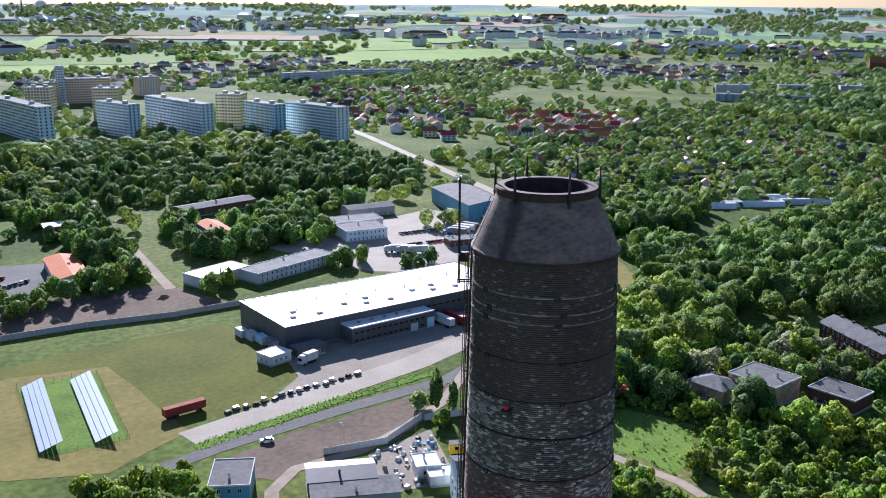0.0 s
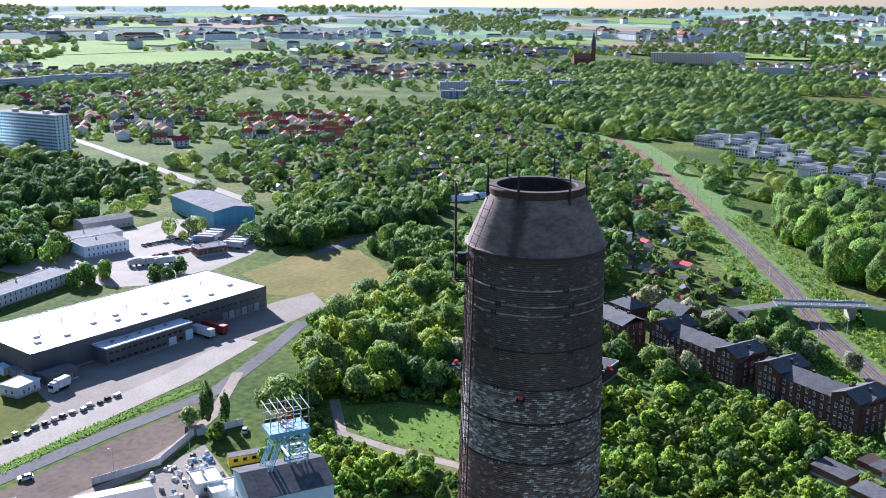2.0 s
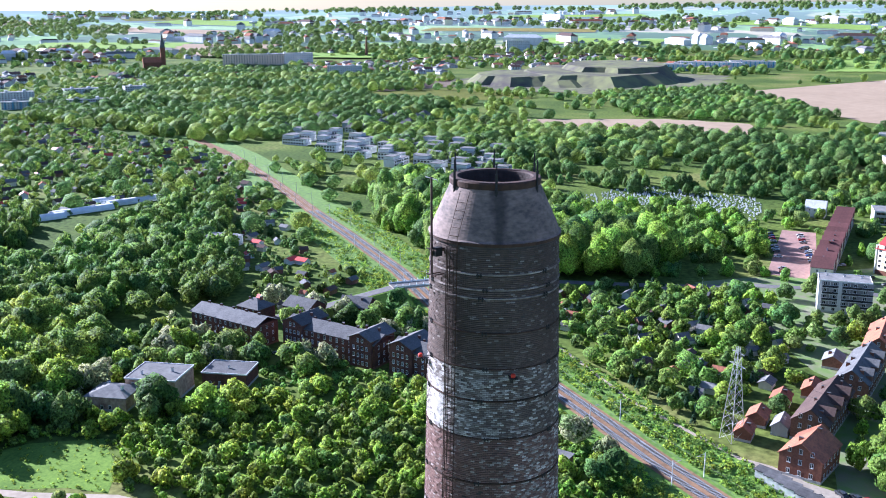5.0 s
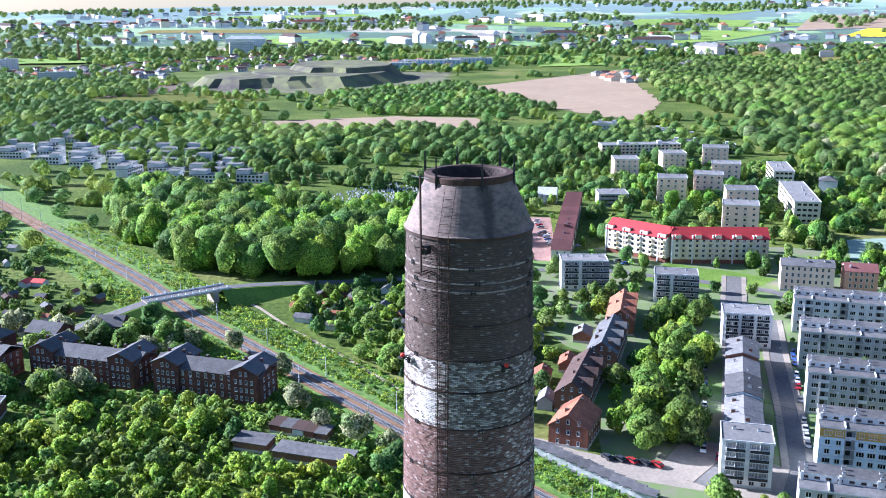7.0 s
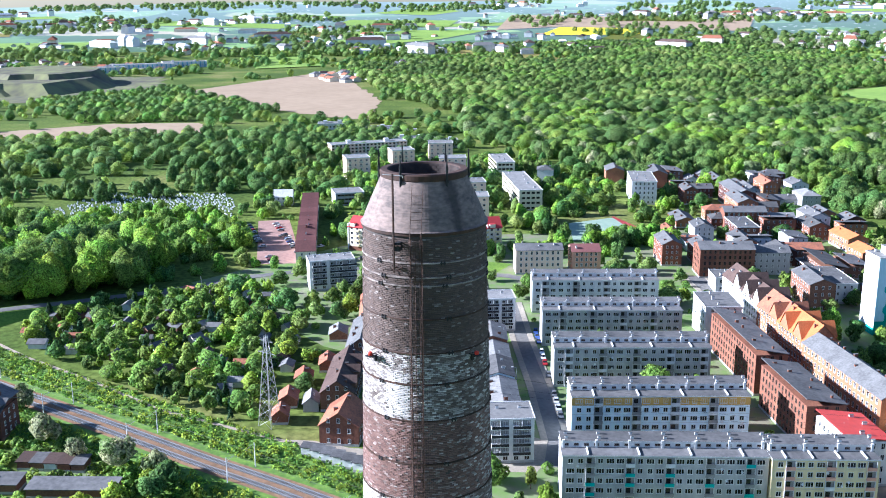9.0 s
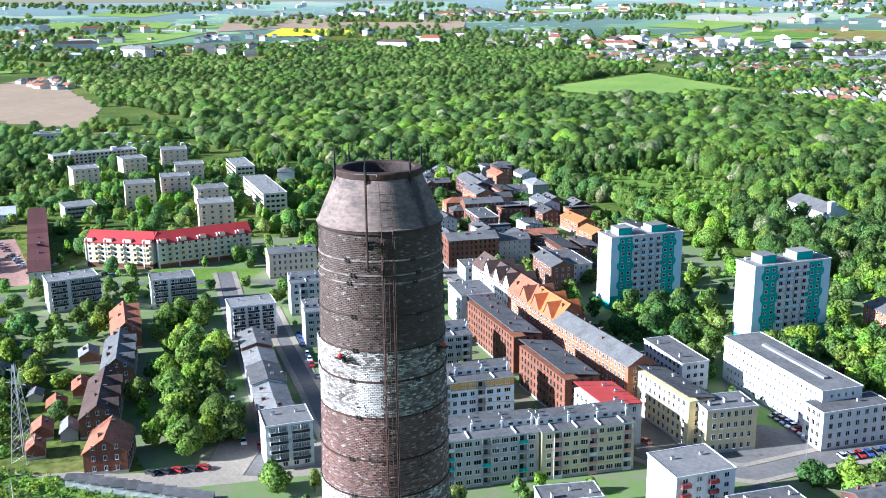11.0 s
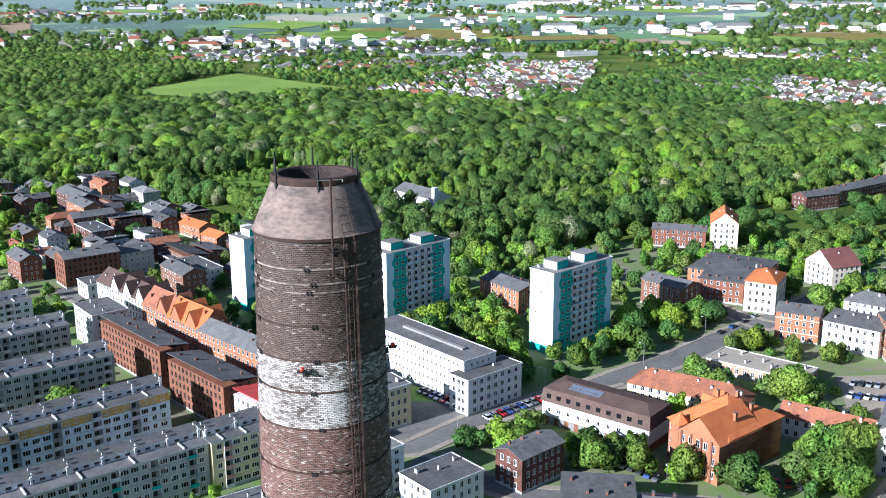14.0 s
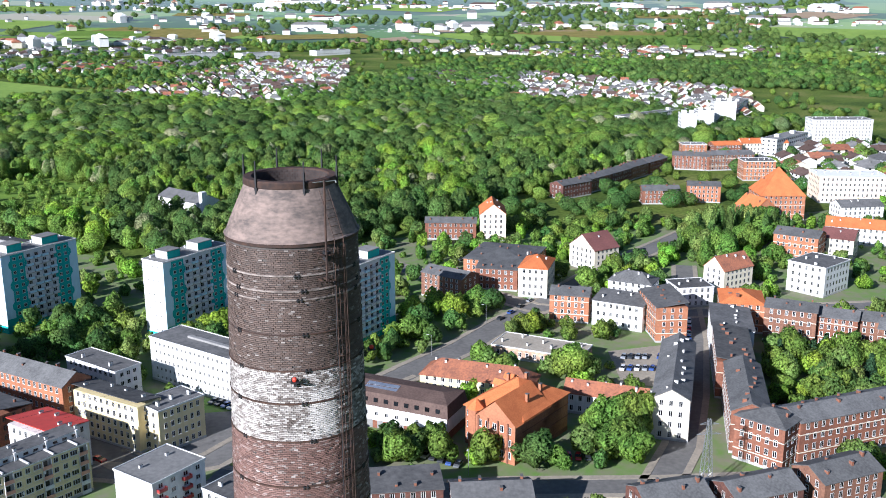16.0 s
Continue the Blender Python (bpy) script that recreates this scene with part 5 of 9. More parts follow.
# ---- factory side ----
def factory_hall():
    x, y, yaw, L, W, h = 216, 291, -5.5, 108, 40, 9.2
    ob = thing("factory_hall", "large dark grey factory hall with a white roof", "factory hall", x, y, 0, yaw)
    walls(ob, L, W, h, "metaldark", base="concrete", plinth=0.5)
    flat_roof(ob, L, W, h, "roofwhite", "metaldark", 0.1)
    for i in range(9):
        for j in (0, 1):
            if (i + j) % 3 != 2:
                xx, yy = -46 + i * 11 + 3 * j, -11 + 6 * j - (i % 3)
                s = Shape().box(xx - 1.1, yy - 0.8, h + 0.28, xx + 1.1, yy + 0.8, h + 0.65, 0).box(xx - 1.0, yy - 0.7, h + 0.65, xx + 1.0, yy + 0.7, h + 0.85, 1)
                part("skylight", s, ["white", "greydark"], ob)
    for i in range(7):
        s = Shape().bar((-40 + i * 13, -2 + (i * 7) % 9, h + 0.28), (-40 + i * 13, -2 + (i * 7) % 9, h + 1.5), 0.25, 8)
        part("roof_vent", s, "steel", ob)
    for i in range(14):
        window_part(window_of(2.2, 0.8, "frame_brown", 1), ob, pose(8 + i * 3.2, -W / 2, 5.6))
    for i in range(6):
        part("gate", Shape().box(30 + i * 3.4, -W / 2 - 0.08, 0, 32.6 + i * 3.4, -W / 2 + 0.05, 3.4, 0), "greypanel" if i % 2 else "greydark", ob)
    for i in range(27):
        xx = -L / 2 + 2 + i * 4
        part("cladding_rib", Shape().box(xx - 0.05, -W / 2 - 0.05, 0.5, xx + 0.05, -W / 2 + 0.02, h), "metaldark", ob)
    an = thing("office_annex", "low grey office annex against the factory hall", "annex", 203, 268.3, 0, -4)
    walls(an, 39, 8.4, 6.4, "metaldark", base="concrete", plinth=0.4)
    flat_roof(an, 39, 8.4, 6.4, "roofwhite", "white", 0.1)
    for r in (0, 1):
        for c in range(13):
            window_part(window_of(1.7, 0.9, "frame_brown", 1), an, pose(-17.5 + c * 2.6, -4.2, 1.2 + 3.0 * r))
    part("door", Shape().box(8, -4.35, 0, 11.5, -4.15, 3.2), "white", an)
    part("bay", Shape().box(16, -4.4, 0, 19.5, -4.15, 4.2), "paleblue", an, "pale blue loading bay")
    for i in range(5):
        part("roof_hood", Shape().box(-14 + i * 6, 0, 6.68, -13 + i * 6, 1, 7.3), "greydark", an)
    for a in ((216, 291, -5.5, 108, 40), (203, 268, -4, 39, 9)):
        keep_free(*a)


factory_hall()
house("gatehouse", "small white flat-roofed gatehouse by the factory", "gatehouse", 151.6, 270.4, 8, 9.5, 8, 3.6, "lightpanel", "flat", 0, "roofwhite", ((0, 3, 1), (3, 2, 1)), 0)
house("gatehouse", "grey flat-roofed lean-to by the factory gate", "gatehouse", 165, 268.5, -4, 12, 6, 3.8, "metaldark", "flat", 0, "bitumenpale", ((0, 3, 1),), 0, trim="metaldark")
for i, (a, b, m) in enumerate(((157, 303, "white"), (158, 297, "lightpanel"), (159, 291, "paleblue"), (160, 285, "greydark"))):
    ob = thing("storage_box", "steel storage container beside the factory wall", "container", a, b, 0.05, 84, "storage containers")
    part("body", Shape().box(-3, -1.6, 0, 3, 1.6, 2.9), m, ob)
    part("door", Shape().box(-3.06, -1.4, 0.1, -3.0, 1.4, 2.7, 0, True), "greypanel", ob)

HOUSES = (
    # label, x, y, yaw, length, width, height, wall, roof, rise, roof material, windows
    ("tall brick house with a flat roof beside the truck yard", 321, 355, -20, 16, 9, 4, "brickbrown", "flat", 0, "bitumenpale", ((0, 5, 1),)),
    ("long white workshop with rooflights", 222, 371, 10, 50, 14, 5, "white", "flat", 0, "bitumenpale", ((0, 16, 2),)),
    ("low white workshop behind poplars", 188, 379, 10, 28, 14, 5, "white", "flat", 0, "roofwhite", ((0, 8, 1),)),
    ("shed with an orange sheet roof by the car park", 137, 431, -103, 44, 15, 4.5, "white", "gable", 1.6, "tileorange", ((3, 4, 1),)),
    ("red-painted brick workshop among trees", 166, 516, -15, 18, 12, 6, "brickred", "flat", 0, "roofwhite", ((0, 6, 2),)),
    ("workshop with an orange roof", 231, 459, -100, 32, 12, 5, "metalblue", "gable", 1.6, "tileorange", ((3, 4, 1),)),
    ("long grey shed with a felt roof", 262, 518, 5, 52, 15, 5, "brickbrown", "gable", 1.5, "bitumenpale", ((0, 12, 1),)),
    ("pale blue office with a stepped roof", 291, 405, -15, 24, 20, 6, "bluepanel", "flat", 0, "bitumenpale", ((0, 9, 2),)),
    ("low office with a grey roof", 300, 428, -15, 36, 16, 5, "lightpanel", "flat", 0, "bitumenpale", ((0, 11, 1),)),
    ("grey workshop at the edge of the truck yard", 330, 450, -15, 30, 14, 5, "greypanel", "gable", 1.5, "bitumenpale", ((0, 8, 1),)),
    ("teal workshop with a grey felt roof", 90.6, 193, -35.8, 10.5, 15, 6, "metalblue", "flat", 0, "bitumenpale", ((0, 3, 2), (3, 3, 2))),
    ("workshop with a dark sheet roof by the scrap yard", 112.9, 174.5, -30.5, 18, 11, 6.4, "brickbrown", "gable", 1.2, "metaldark", ((0, 5, 1),)),
    ("grey shed beside the dark workshop", 111, 165.3, -31, 23, 7.5, 5.5, "greypanel", "shed", 0.8, "bitumenpale", ((0, 6, 1),)),
    ("white scrap-yard cabin with a flat roof", 137.7, 168.4, -29, 6.7, 7.8, 3.6, "white", "flat", 0, "roofwhite", ((0, 2, 1),)),
    ("white flat-roofed shelter in the scrap yard", 138, 161, -29, 9, 6, 3, "white", "flat", 0, "roofwhite", ()),
    ("flat-roofed derelict house among trees", 258.6, 136, -91.7, 17.7, 15, 7.5, "peeling", "flat", 0, "bitumenpale", ((0, 5, 2),)),
    ("low derelict house with a grey roof", 247, 147, -91, 14, 12, 5, "peeling", "hip", 2, "bitumenpale", ((0, 4, 1),)),
    ("derelict outbuilding beside the barracks", 272, 116, -91, 16, 12, 5, "brickdark", "flat", 0, "slate", ((0, 4, 1),)),
    ("pale flat-roofed pavilion in allotment gardens", 463, 190, -100, 18, 14, 5, "white", "flat", 0, "bitumenpale", ((0, 4, 1),)),
    ("house with a slate roof behind the barracks", 345, 110, -116, 14, 11, 6, "brickdark", "gable", 3, "slate", ((0, 4, 2),)),
    ("house with a slate roof by the bridge", 350, 88, -100, 13, 11, 6, "brickdark", "gable", 3, "slate", ((0, 4, 2),)),
    ("house with a slate roof under chestnut trees", 342, 130, -116, 12, 10, 6, "brickdark", "hip", 3, "slate", ((0, 3, 2),)),
)
for label, *a, wins in HOUSES:
    house("workshop" if "workshop" in label or "shed" in label else "house", label, "house" if "house" in label else "building", *a, wins, 2 if "house" in label else 1)

ob = house("warehouse", "blue metal warehouse at the end of the truck yard", "warehouse", 385, 418, -110, 62, 26, 10, "metalblue", "gable", 2, "bitumenpale", ((0, 10, 1), (1, 4, 1)), 0)

# brick barracks: three-storey houses with projecting gabled wings
def barrack(x, y, yaw, length, wings, label):
    W, h = 12.0, 9.2
    ob = thing("tenement", label, "tenement", x, y, 0, yaw, "brick barracks")
    walls(ob, length, W, h, "brickdark", base="brickbrown")
    pitched_roof(ob, length, W, h, 2.4, "slate", "gable", 0.5)
    n = int(length / 3.0)
    free_cols = [c for c in range(n) if all(abs(-length / 2 + 1 + (length - 2) * (c + 0.5) / n - w) > 5.2 for w in wings)]
    for r in range(3):
        for c in free_cols:
            window_part(window_of(1.0, 1.6), ob, pose(-length / 2 + 1 + (length - 2) * (c + 0.5) / n, -W / 2, 1.1 + r * 2.9))
    for w in wings:
        wing = Shape().box(w - 5, -W / 2 - 1.2, 0, w + 5, W / 2 + 1.0, 11.0)
        wing.face([(w - 5, -W / 2 - 1.2, 11.0), (w + 5, -W / 2 - 1.2, 11.0), (w, -W / 2 - 1.2, 13.2)]).face([(w + 5, W / 2 + 1, 11.0), (w - 5, W / 2 + 1, 11.0), (w, W / 2 + 1, 13.2)])
        wg = part("wing", wing, "brickdark", ob, "projecting gabled brick wing")
        s = Shape()
        for sx in (-1, 1):
            lo = [(w + sx * 5.6, -W / 2 - 1.9, 10.74), (w + sx * 5.6, W / 2 + 1.7, 10.74), (w, W / 2 + 1.7, 13.25), (w, -W / 2 - 1.9, 13.25)]
            if sx > 0:
                s.solid(lo, [(a, b, c + 0.2) for a, b, c in lo], 0, True, True)
            else:
                s.solid(lo[::-1], [(a, b, c + 0.2) for a, b, c in lo[::-1]], 0, True, True)
        part("roof", s, "slate", ob)
        for r in range(4):
            for d in (-3, -1, 1, 3) if r < 3 else (-1, 1):
                window_part(window_of(0.95, 1.5), wg, pose(w + d, -W / 2 - 1.2, 1.1 + r * 2.85))
        for d in (-3.2, 2.6):
            vent(ob, w + d, 1.0, 12.0, 0.8, 0.8, 1.3, "brickdark")
    for side in (1, 3):
        window_rows(ob, side, length, W, 3, 3, 1.1, 2.9, 0.95, 1.5)
    for i in range(int(length / 7)):
        vent(ob, -length / 2 + 3.5 + 7 * i, 0.6, h + 1.9, 0.7, 0.9, 1.3, "brickdark")
        part("firewall", Shape().box(-length / 2 + 7 * i - 0.15, -W / 2 - 0.4, h - 0.3, -length / 2 + 7 * i + 0.15, 0, h + 0.3), "slate", ob)
    dish = Shape().lathe([(0.0, 0.0), (0.28, 0.06), (0.42, 0.16)], 10).data("satellite_dish", ["white"])
    k = random.Random(int(x))
    for i in range(3):
        part("satellite_dish", dish, None, ob, at=pose(k.uniform(-0.4, 0.4) * length, -W / 2 - 1.3, k.uniform(3, 8), 70))
    keep_free(x, y, yaw, length, W + 2)


barrack(317.8, 130.8, -116.7, 36, (), "long sooty brick tenement with a slate roof")
barrack(305.5, 85.5, -116, 44, (-16.5, 16.5), "sooty brick tenement with two gabled wings")
barrack(285.6, 41.2, -116, 41, (-15, 15), "sooty brick tenement with gabled wings near the railway")
for a, b, l in ((238, 26, 11), (226.5, 8, 24)):
    house("garage_row", "row of brick garages with felt roofs", "garage row", a, b, -116, l, 6, 2.8, "brickbrown", "shed", 0.6, "bitumen", (), 0)
for i in range(5):
    house("garage", "single brick garage with a rusty roof", "garage", 250 - i * 2.1, 19 - i * 3.5, -116, 3.6, 5.5, 2.6, ("brickred", "brickbrown", "lightpanel")[i % 3], "shed", 0.4, ("rust", "bitumen", "tilebrown")[i % 3], (), 0, group="garages")

# ---- row of old red houses ----
for x, y, yaw, l, w, m, r in ((334, -119, -15, 30, 11, "brickred", "tileold"), (300, -102.5, -19, 34, 11, "brickbrown", "slate"), (264, -82, -20, 34, 11, "brickbrown", "tilebrown"), (231, -71, -25, 16, 12, "brickred", "tileold")):
    ob = house("row_house", "old brick row house with a steep patched roof", "house", x, y, yaw - 6, l, w, 6.5, m, "gable", 4.2, r, ((0, max(3, int(l / 3)), 2), (2, max(3, int(l / 3)), 2), (1, 3, 2), (3, 3, 3)), max(2, int(l / 6)), group="old row houses")
    if l > 20:
        for i in range(int(l / 10)):
            xx = -l / 2 + 6 + i * 10
            s = Shape().box(xx - 2, -w / 2 - 0.3, 6.5, xx + 2, 0, 8.6)
            s.face([(xx - 2, -w / 2 - 0.3, 8.6), (xx + 2, -w / 2 - 0.3, 8.6), (xx, -w / 2 - 0.3, 10.4)])
            s.face([(xx - 2.3, -w / 2 - 0.6, 8.4), (xx, -w / 2 - 0.6, 10.6), (xx, 0.4, 10.6), (xx - 2.3, 0.4, 8.4)], 1).face([(xx, -w / 2 - 0.6, 10.6), (xx + 2.3, -w / 2 - 0.6, 8.4), (xx + 2.3, 0.4, 8.4), (xx, 0.4, 10.6)], 1)
            part("dormer", s, [m, r], ob)
for x, y, yaw, l, w, m, r in ((262, -62, -20, 8, 6, "brickred", "tileold"), (278, -72, -20, 7, 6, "brickred", "tileold"), (288, -84, -20, 9, 6, "brickred", "tileold"), (250, -56, -20, 7, 5, "brickred", "tileold"), (318, -98, -20, 9, 7, "brickbrown", "bitumenpale"), (256, -68, -20, 8, 5, "greypanel", "bitumenpale")):
    house("outbuilding", "small brick outbuilding with a tiled gable roof", "outbuilding", x, y, yaw, l, w, 3, m, "gable", 2.0, r, ((0, 2, 1),), 1, group="outbuildings")
# long low row between streets
for i, (d, h, m, r) in enumerate(((0, 6, "brickred", "bitumenpale"), (18, 5.2, "brickred", "bitumenpale"), (36, 6.2, "bluepanel", "bitumen"), (54, 5.4, "greypanel", "bitumenpale"), (72, 6.8, "brickred", "bitumenpale"))):
    x, y = 215 + d * 0.905, -118 - d * 0.4
    house("workshop", "low row workshop with a flat felt roof", "workshop", x, y, -24, 17.5, 11, h, m, "gable", 1.7, r, ((1, 3, 2), (3, 3, 2), (0, 5, 2)), 2, group="row workshops")
# curved line of garages
for i in range(11):
    house("garage", "flat-roofed concrete garage in a row", "garage", 222 - i * 3.2, -58 - i * 2.1, -35, 3.3, 6, 2.6, "lightpanel", "shed", 0.35, "bitumen", (), 0, group="garages by the railway")

# ---- tenement streets ----
TEN = (
    # x, y, yaw, length, width, height, wall, roof, rise, roof material, label
    (221, -219, -21, 46, 11, 14.5, "brickred", "shed", 2.2, "bitumen", "dark red brick tenement row with felt roofs"),
    (176, -201, -20, 34, 12, 14.5, "brickred", "shed", 2.2, "bitumen", "red brick tenement with a felt roof"),
    (147, -192, -20, 18, 13, 13.5, "white", "shed", 1.8, "redsheet", "tenement with a bright red sheet roof"),
    (176, -223, -18, 50, 11, 16, "brickorange", "gable", 3.2, "slate", "ornate red brick tenement row with slate roofs"),
    (212, -238, -20, 24, 12, 15, "brickorange", "gable", 6.0, "tileorange", "gabled brick tenement with an orange tile roof"),
    (233, -247, -20, 22, 12, 14.5, "brickorange", "gable", 6.0, "tileold", "gabled brick tenement with an old red tile roof"),
    (262, -259, -21, 46, 12, 14.5, "white", "gable", 5.0, "tilebrown", "white gabled tenement row with brown roofs"),
    (138, -213, -19, 28, 9, 14.5, "paleyellow", "shed", 1.6, "bitumen", "long pale yellow apartment house with a felt roof"),
    (121, -214, 62, 16, 11, 13.5, "paleyellow", "flat", 0, "bitumen", "yellow end house of an apartment row"),
    (327, -297, 64, 26, 15, 14, "brickred", "gable", 2.5, "slate", "bright red brick factory with tall windows"),
    (306, -282, 64, 14, 14, 7, "lightpanel", "flat", 0, "bitumen", "low annex beside the red factory"),
    (258, -236, -25, 20, 14, 14, "lightpanel", "flat", 0, "bitumen", "whitish corner block with white parapets"),
    (371, -219, -113, 23, 13, 12, "peach", "gable", 2.0, "slate", "peach and brick school with tall windows"),
    (362, -240, -113, 14, 13, 11, "pink", "gable", 2.5, "tilewine", "school wing with a red roof"),
    (500, -372, 150, 40, 16, 15, "white", "flat", 0, "bitumenpale", "pale pink balcony building by the park"),
    (66, -201, 68, 17, 10, 10, "brickdark", "gable", 1.8, "bitumen", "dark brick house with a white gable end"),
    (82, -178, 66, 18, 13, 9, "lightpanel", "flat", 0, "bitumen", "flat-roofed house with large white ventilators"),
    (123, -149, -121, 16, 8, 6, "lightpanel", "flat", 0, "bitumen", "low flat-roofed shed by the slab blocks"),
)
for x, y, yaw, l, w, h, m, r, rise, rm, label in TEN:
    n = max(3, int(l / 2.6))
    e = max(2, int(w / 3.2))
    ob = house("tenement", label, "tenement", x, y, yaw, l, w, h, m, r, rise, rm, ((0, n), (2, n), (1, e), (3, e)), max(3, int(l / 6)), base="greypanel", frame="frame_brown" if m == "brickred" else "frame", over=0.3, wsize=(1.15, 1.8), bands=((h - 0.5, 0.4, m),))
    if r == "gable" and rise > 4:
        for i in range(max(1, int(l / 12))):
            xx = -l / 2 + 6 + i * 11
            for s_y in (-1, 1):
                y0 = s_y * (w / 2 + 0.25)
                g = Shape().box(xx - 3.2, min(y0, 0), h - 0.5, xx + 3.2, max(y0, 0), h + 1.2)
                g.face([(xx - 3.2, y0, h + 1.2), (xx + 3.2, y0, h + 1.2), (xx, y0, h + 5.6)][::-s_y])
                for sx in (-1, 1):
                    f = [(xx + sx * 3.6, y0 + s_y * 0.3, h + 0.8), (xx, y0 + s_y * 0.3, h + 5.9), (xx, 0, h + 5.9), (xx + sx * 3.6, 0, h + 0.8)]
                    g.face(f[::sx * s_y], 1)
                part("gable", g, [m, rm], ob, "tall decorative gable")
# white office on two levels
ob = thing("office_building", "long white office building with a stepped grey roof", "office building", 124.2, -254.7, 0, -23.2)
walls(ob, 52, 14.2, 15.5, "white")
flat_roof(ob, 52, 14.2, 15.5, "bitumen", "white")
part("roof_light", Shape().box(-18, -1, 15.78, 14, 0.6, 16.5), "greydark", ob)
window_rows(ob, 2, 52, 14.2, 22, 5, 1.3, 3.0, 0.9, 1.2, margin=2)
window_rows(ob, 3, 52, 14.2, 4, 5, 1.3, 3.0, 0.9, 1.2, margin=2)
window_rows(ob, 1, 52, 14.2, 4, 1, 13.0, 3.0, 1.2, 1.3, margin=2)
keep_free(124, -255, -23, 52, 14)
ob = house("office_wing", "white office wing with a flat roof terrace", "office building", 98, -244, -23.2, 9, 24, 12, "white", "flat", 0, "bitumen", ((3, 7, 4), (1, 7, 4), (2, 3, 4), (0, 3, 4)), 1, wsize=(1.4, 1.7))
house("office_wing", "pale office wing behind trees", "office building", 160, -243, -23, 26, 10, 12, "white", "flat", 0, "bitumen", ((2, 9, 4), (0, 9, 4), (3, 3, 4)), 2, wsize=(1.4, 1.5))
# brown-roofed building
ob = thing("service_building", "white service building with a brown mansard roof", "office building", 56.5, -240.7, 0, 167)
walls(ob, 37, 14, 7.5, "white", base="brickred", plinth=2.6)
s = Shape().solid([(-19, -7.6, 7.5), (19, -7.6, 7.5), (19, 7.6, 7.5), (-19, 7.6, 7.5)], [(-18.4, -6.6, 11.5), (18.4, -6.6, 11.5), (18.4, 6.6, 11.5), (-18.4, 6.6, 11.5)], 0, False, True)
s.solid([(-18.4, -6.6, 11.5), (18.4, -6.6, 11.5), (18.4, 6.6, 11.5), (-18.4, 6.6, 11.5)], [(-14, 0, 12.7), (14, 0, 12.7), (14, 0.1, 12.7), (-14, 0.1, 12.7)], 0)
part("roof", s, "tilebrown", ob)
for c in range(10):
    xx = -16 + c * 3.5
    window_part(window_of(1.2, 1.3), ob, pose(xx, -7, 4.2))
    part("dormer", Shape().box(xx - 0.7, -7.3, 8.6, xx + 0.7, -6.2, 10.0, 0), "glass", ob)
for c in range(9):
    part("arch", Shape().box(-16 + c * 3.6, -7.12, 0, -14 + c * 3.6, -6.9, 2.6), "greydark", ob)
panel_row = Shape().box(-1.0, -0.8, 0, 1.0, 0.8, 0.06).data("solar_panel", ["solar"])
for i in range(14):
    part("solar_panel", panel_row, None, ob, at=pose(6 + (i % 7) * 1.5 - 16, -3.6 + (i // 7) * 1.8, 12.0 + (i // 7) * 0.45, 12))
keep_free(56, -241, 167, 37, 14)
# orange-roofed school
ob = thing("school", "red brick school with a steep orange tile roof", "school", 20, -238, 0, 155)
walls(ob, 20, 26, 12.5, "brickorange", base="brickred", plinth=1.5)
pitched_roof(ob, 20, 26, 12.5, 6.5, "tileorange", "hip", 0.6)
wing = Shape().box(-3.5, -17, 0, 10, 8, 12.5)
wing.face([(-3.5, -17, 12.5), (10, -17, 12.5), (3.2, -17, 18)])
part("wing", wing, "brickorange", ob)
s = Shape().face([(-4.2, -17.6, 12.0), (3.2, -17.6, 18.4), (3.2, 2, 18.4), (-4.2, 2, 12.0)]).face([(3.2, -17.6, 18.4), (10.7, -17.6, 12.0), (10.7, 2, 12.0), (3.2, 2, 18.4)])
part("wing_roof", s, "tileorange", ob)
part("bay", Shape().solid([(-5.5 + 2.6 * math.cos(i * 1.0472), -14 + 2.6 * math.sin(i * 1.0472), 0) for i in range(6)], [(-5.5 + 2.6 * math.cos(i * 1.0472), -14 + 2.6 * math.sin(i * 1.0472), 13) for i in range(6)]), "brickorange", ob)
part("bay_roof", Shape().solid([(-5.5 + 3.1 * math.cos(i * 1.0472), -14 + 3.1 * math.sin(i * 1.0472), 13) for i in range(6)], [(-5.5, -14, 16)] * 6, 0, False, True), "tileorange", ob)
for r in range(3):
    for c in range(6):
        window_part(window_of(1.3, 2.1), ob, on_side(3, 20, 26, -10.5 + c * 3.6, 1.6 + r * 3.8))
    for c in range(5):
        window_part(window_of(1.3, 2.1), ob, pose(-2 + c * 2.5, -17, 1.6 + r * 3.8))
    for c in range(2):
        window_part(window_of(1.3, 2.1), ob, pose(-8.8 + c * 2, -13, 1.6 + r * 3.8))
for i, (a, b) in enumerate(((-6, 4), (2, -2), (6, 3), (-2, 8), (7, -6))):
    vent(ob, a, b, 15.2, 0.8, 1.0, 2.4, "brickorange")
for a, b in ((-8.2, 2), (-8.2, 8)):
    d = Shape().box(a - 1.2, b - 1.1, 12.4, a + 2.2, b + 1.1, 14.6, 0)
    d.solid([(a - 1.5, b - 1.4, 14.6), (a + 2.6, b - 1.4, 14.6), (a + 2.6, b + 1.4, 14.6), (a - 1.5, b + 1.4, 14.6)], [(a - 1.5, b - 0.05, 16.0), (a + 3.2, b - 0.05, 16.0), (a + 3.2, b + 0.05, 16.0), (a - 1.5, b + 0.05, 16.0)], 1)
    part("dormer", d, ["brickorange", "tileorange"], ob)
for z in (4.9, 8.7, 12.2):
    part("course", Shape().box(-10.07, -13.07, z, 10.07, 13.07, z + 0.22, 0, True), "brickred", ob)
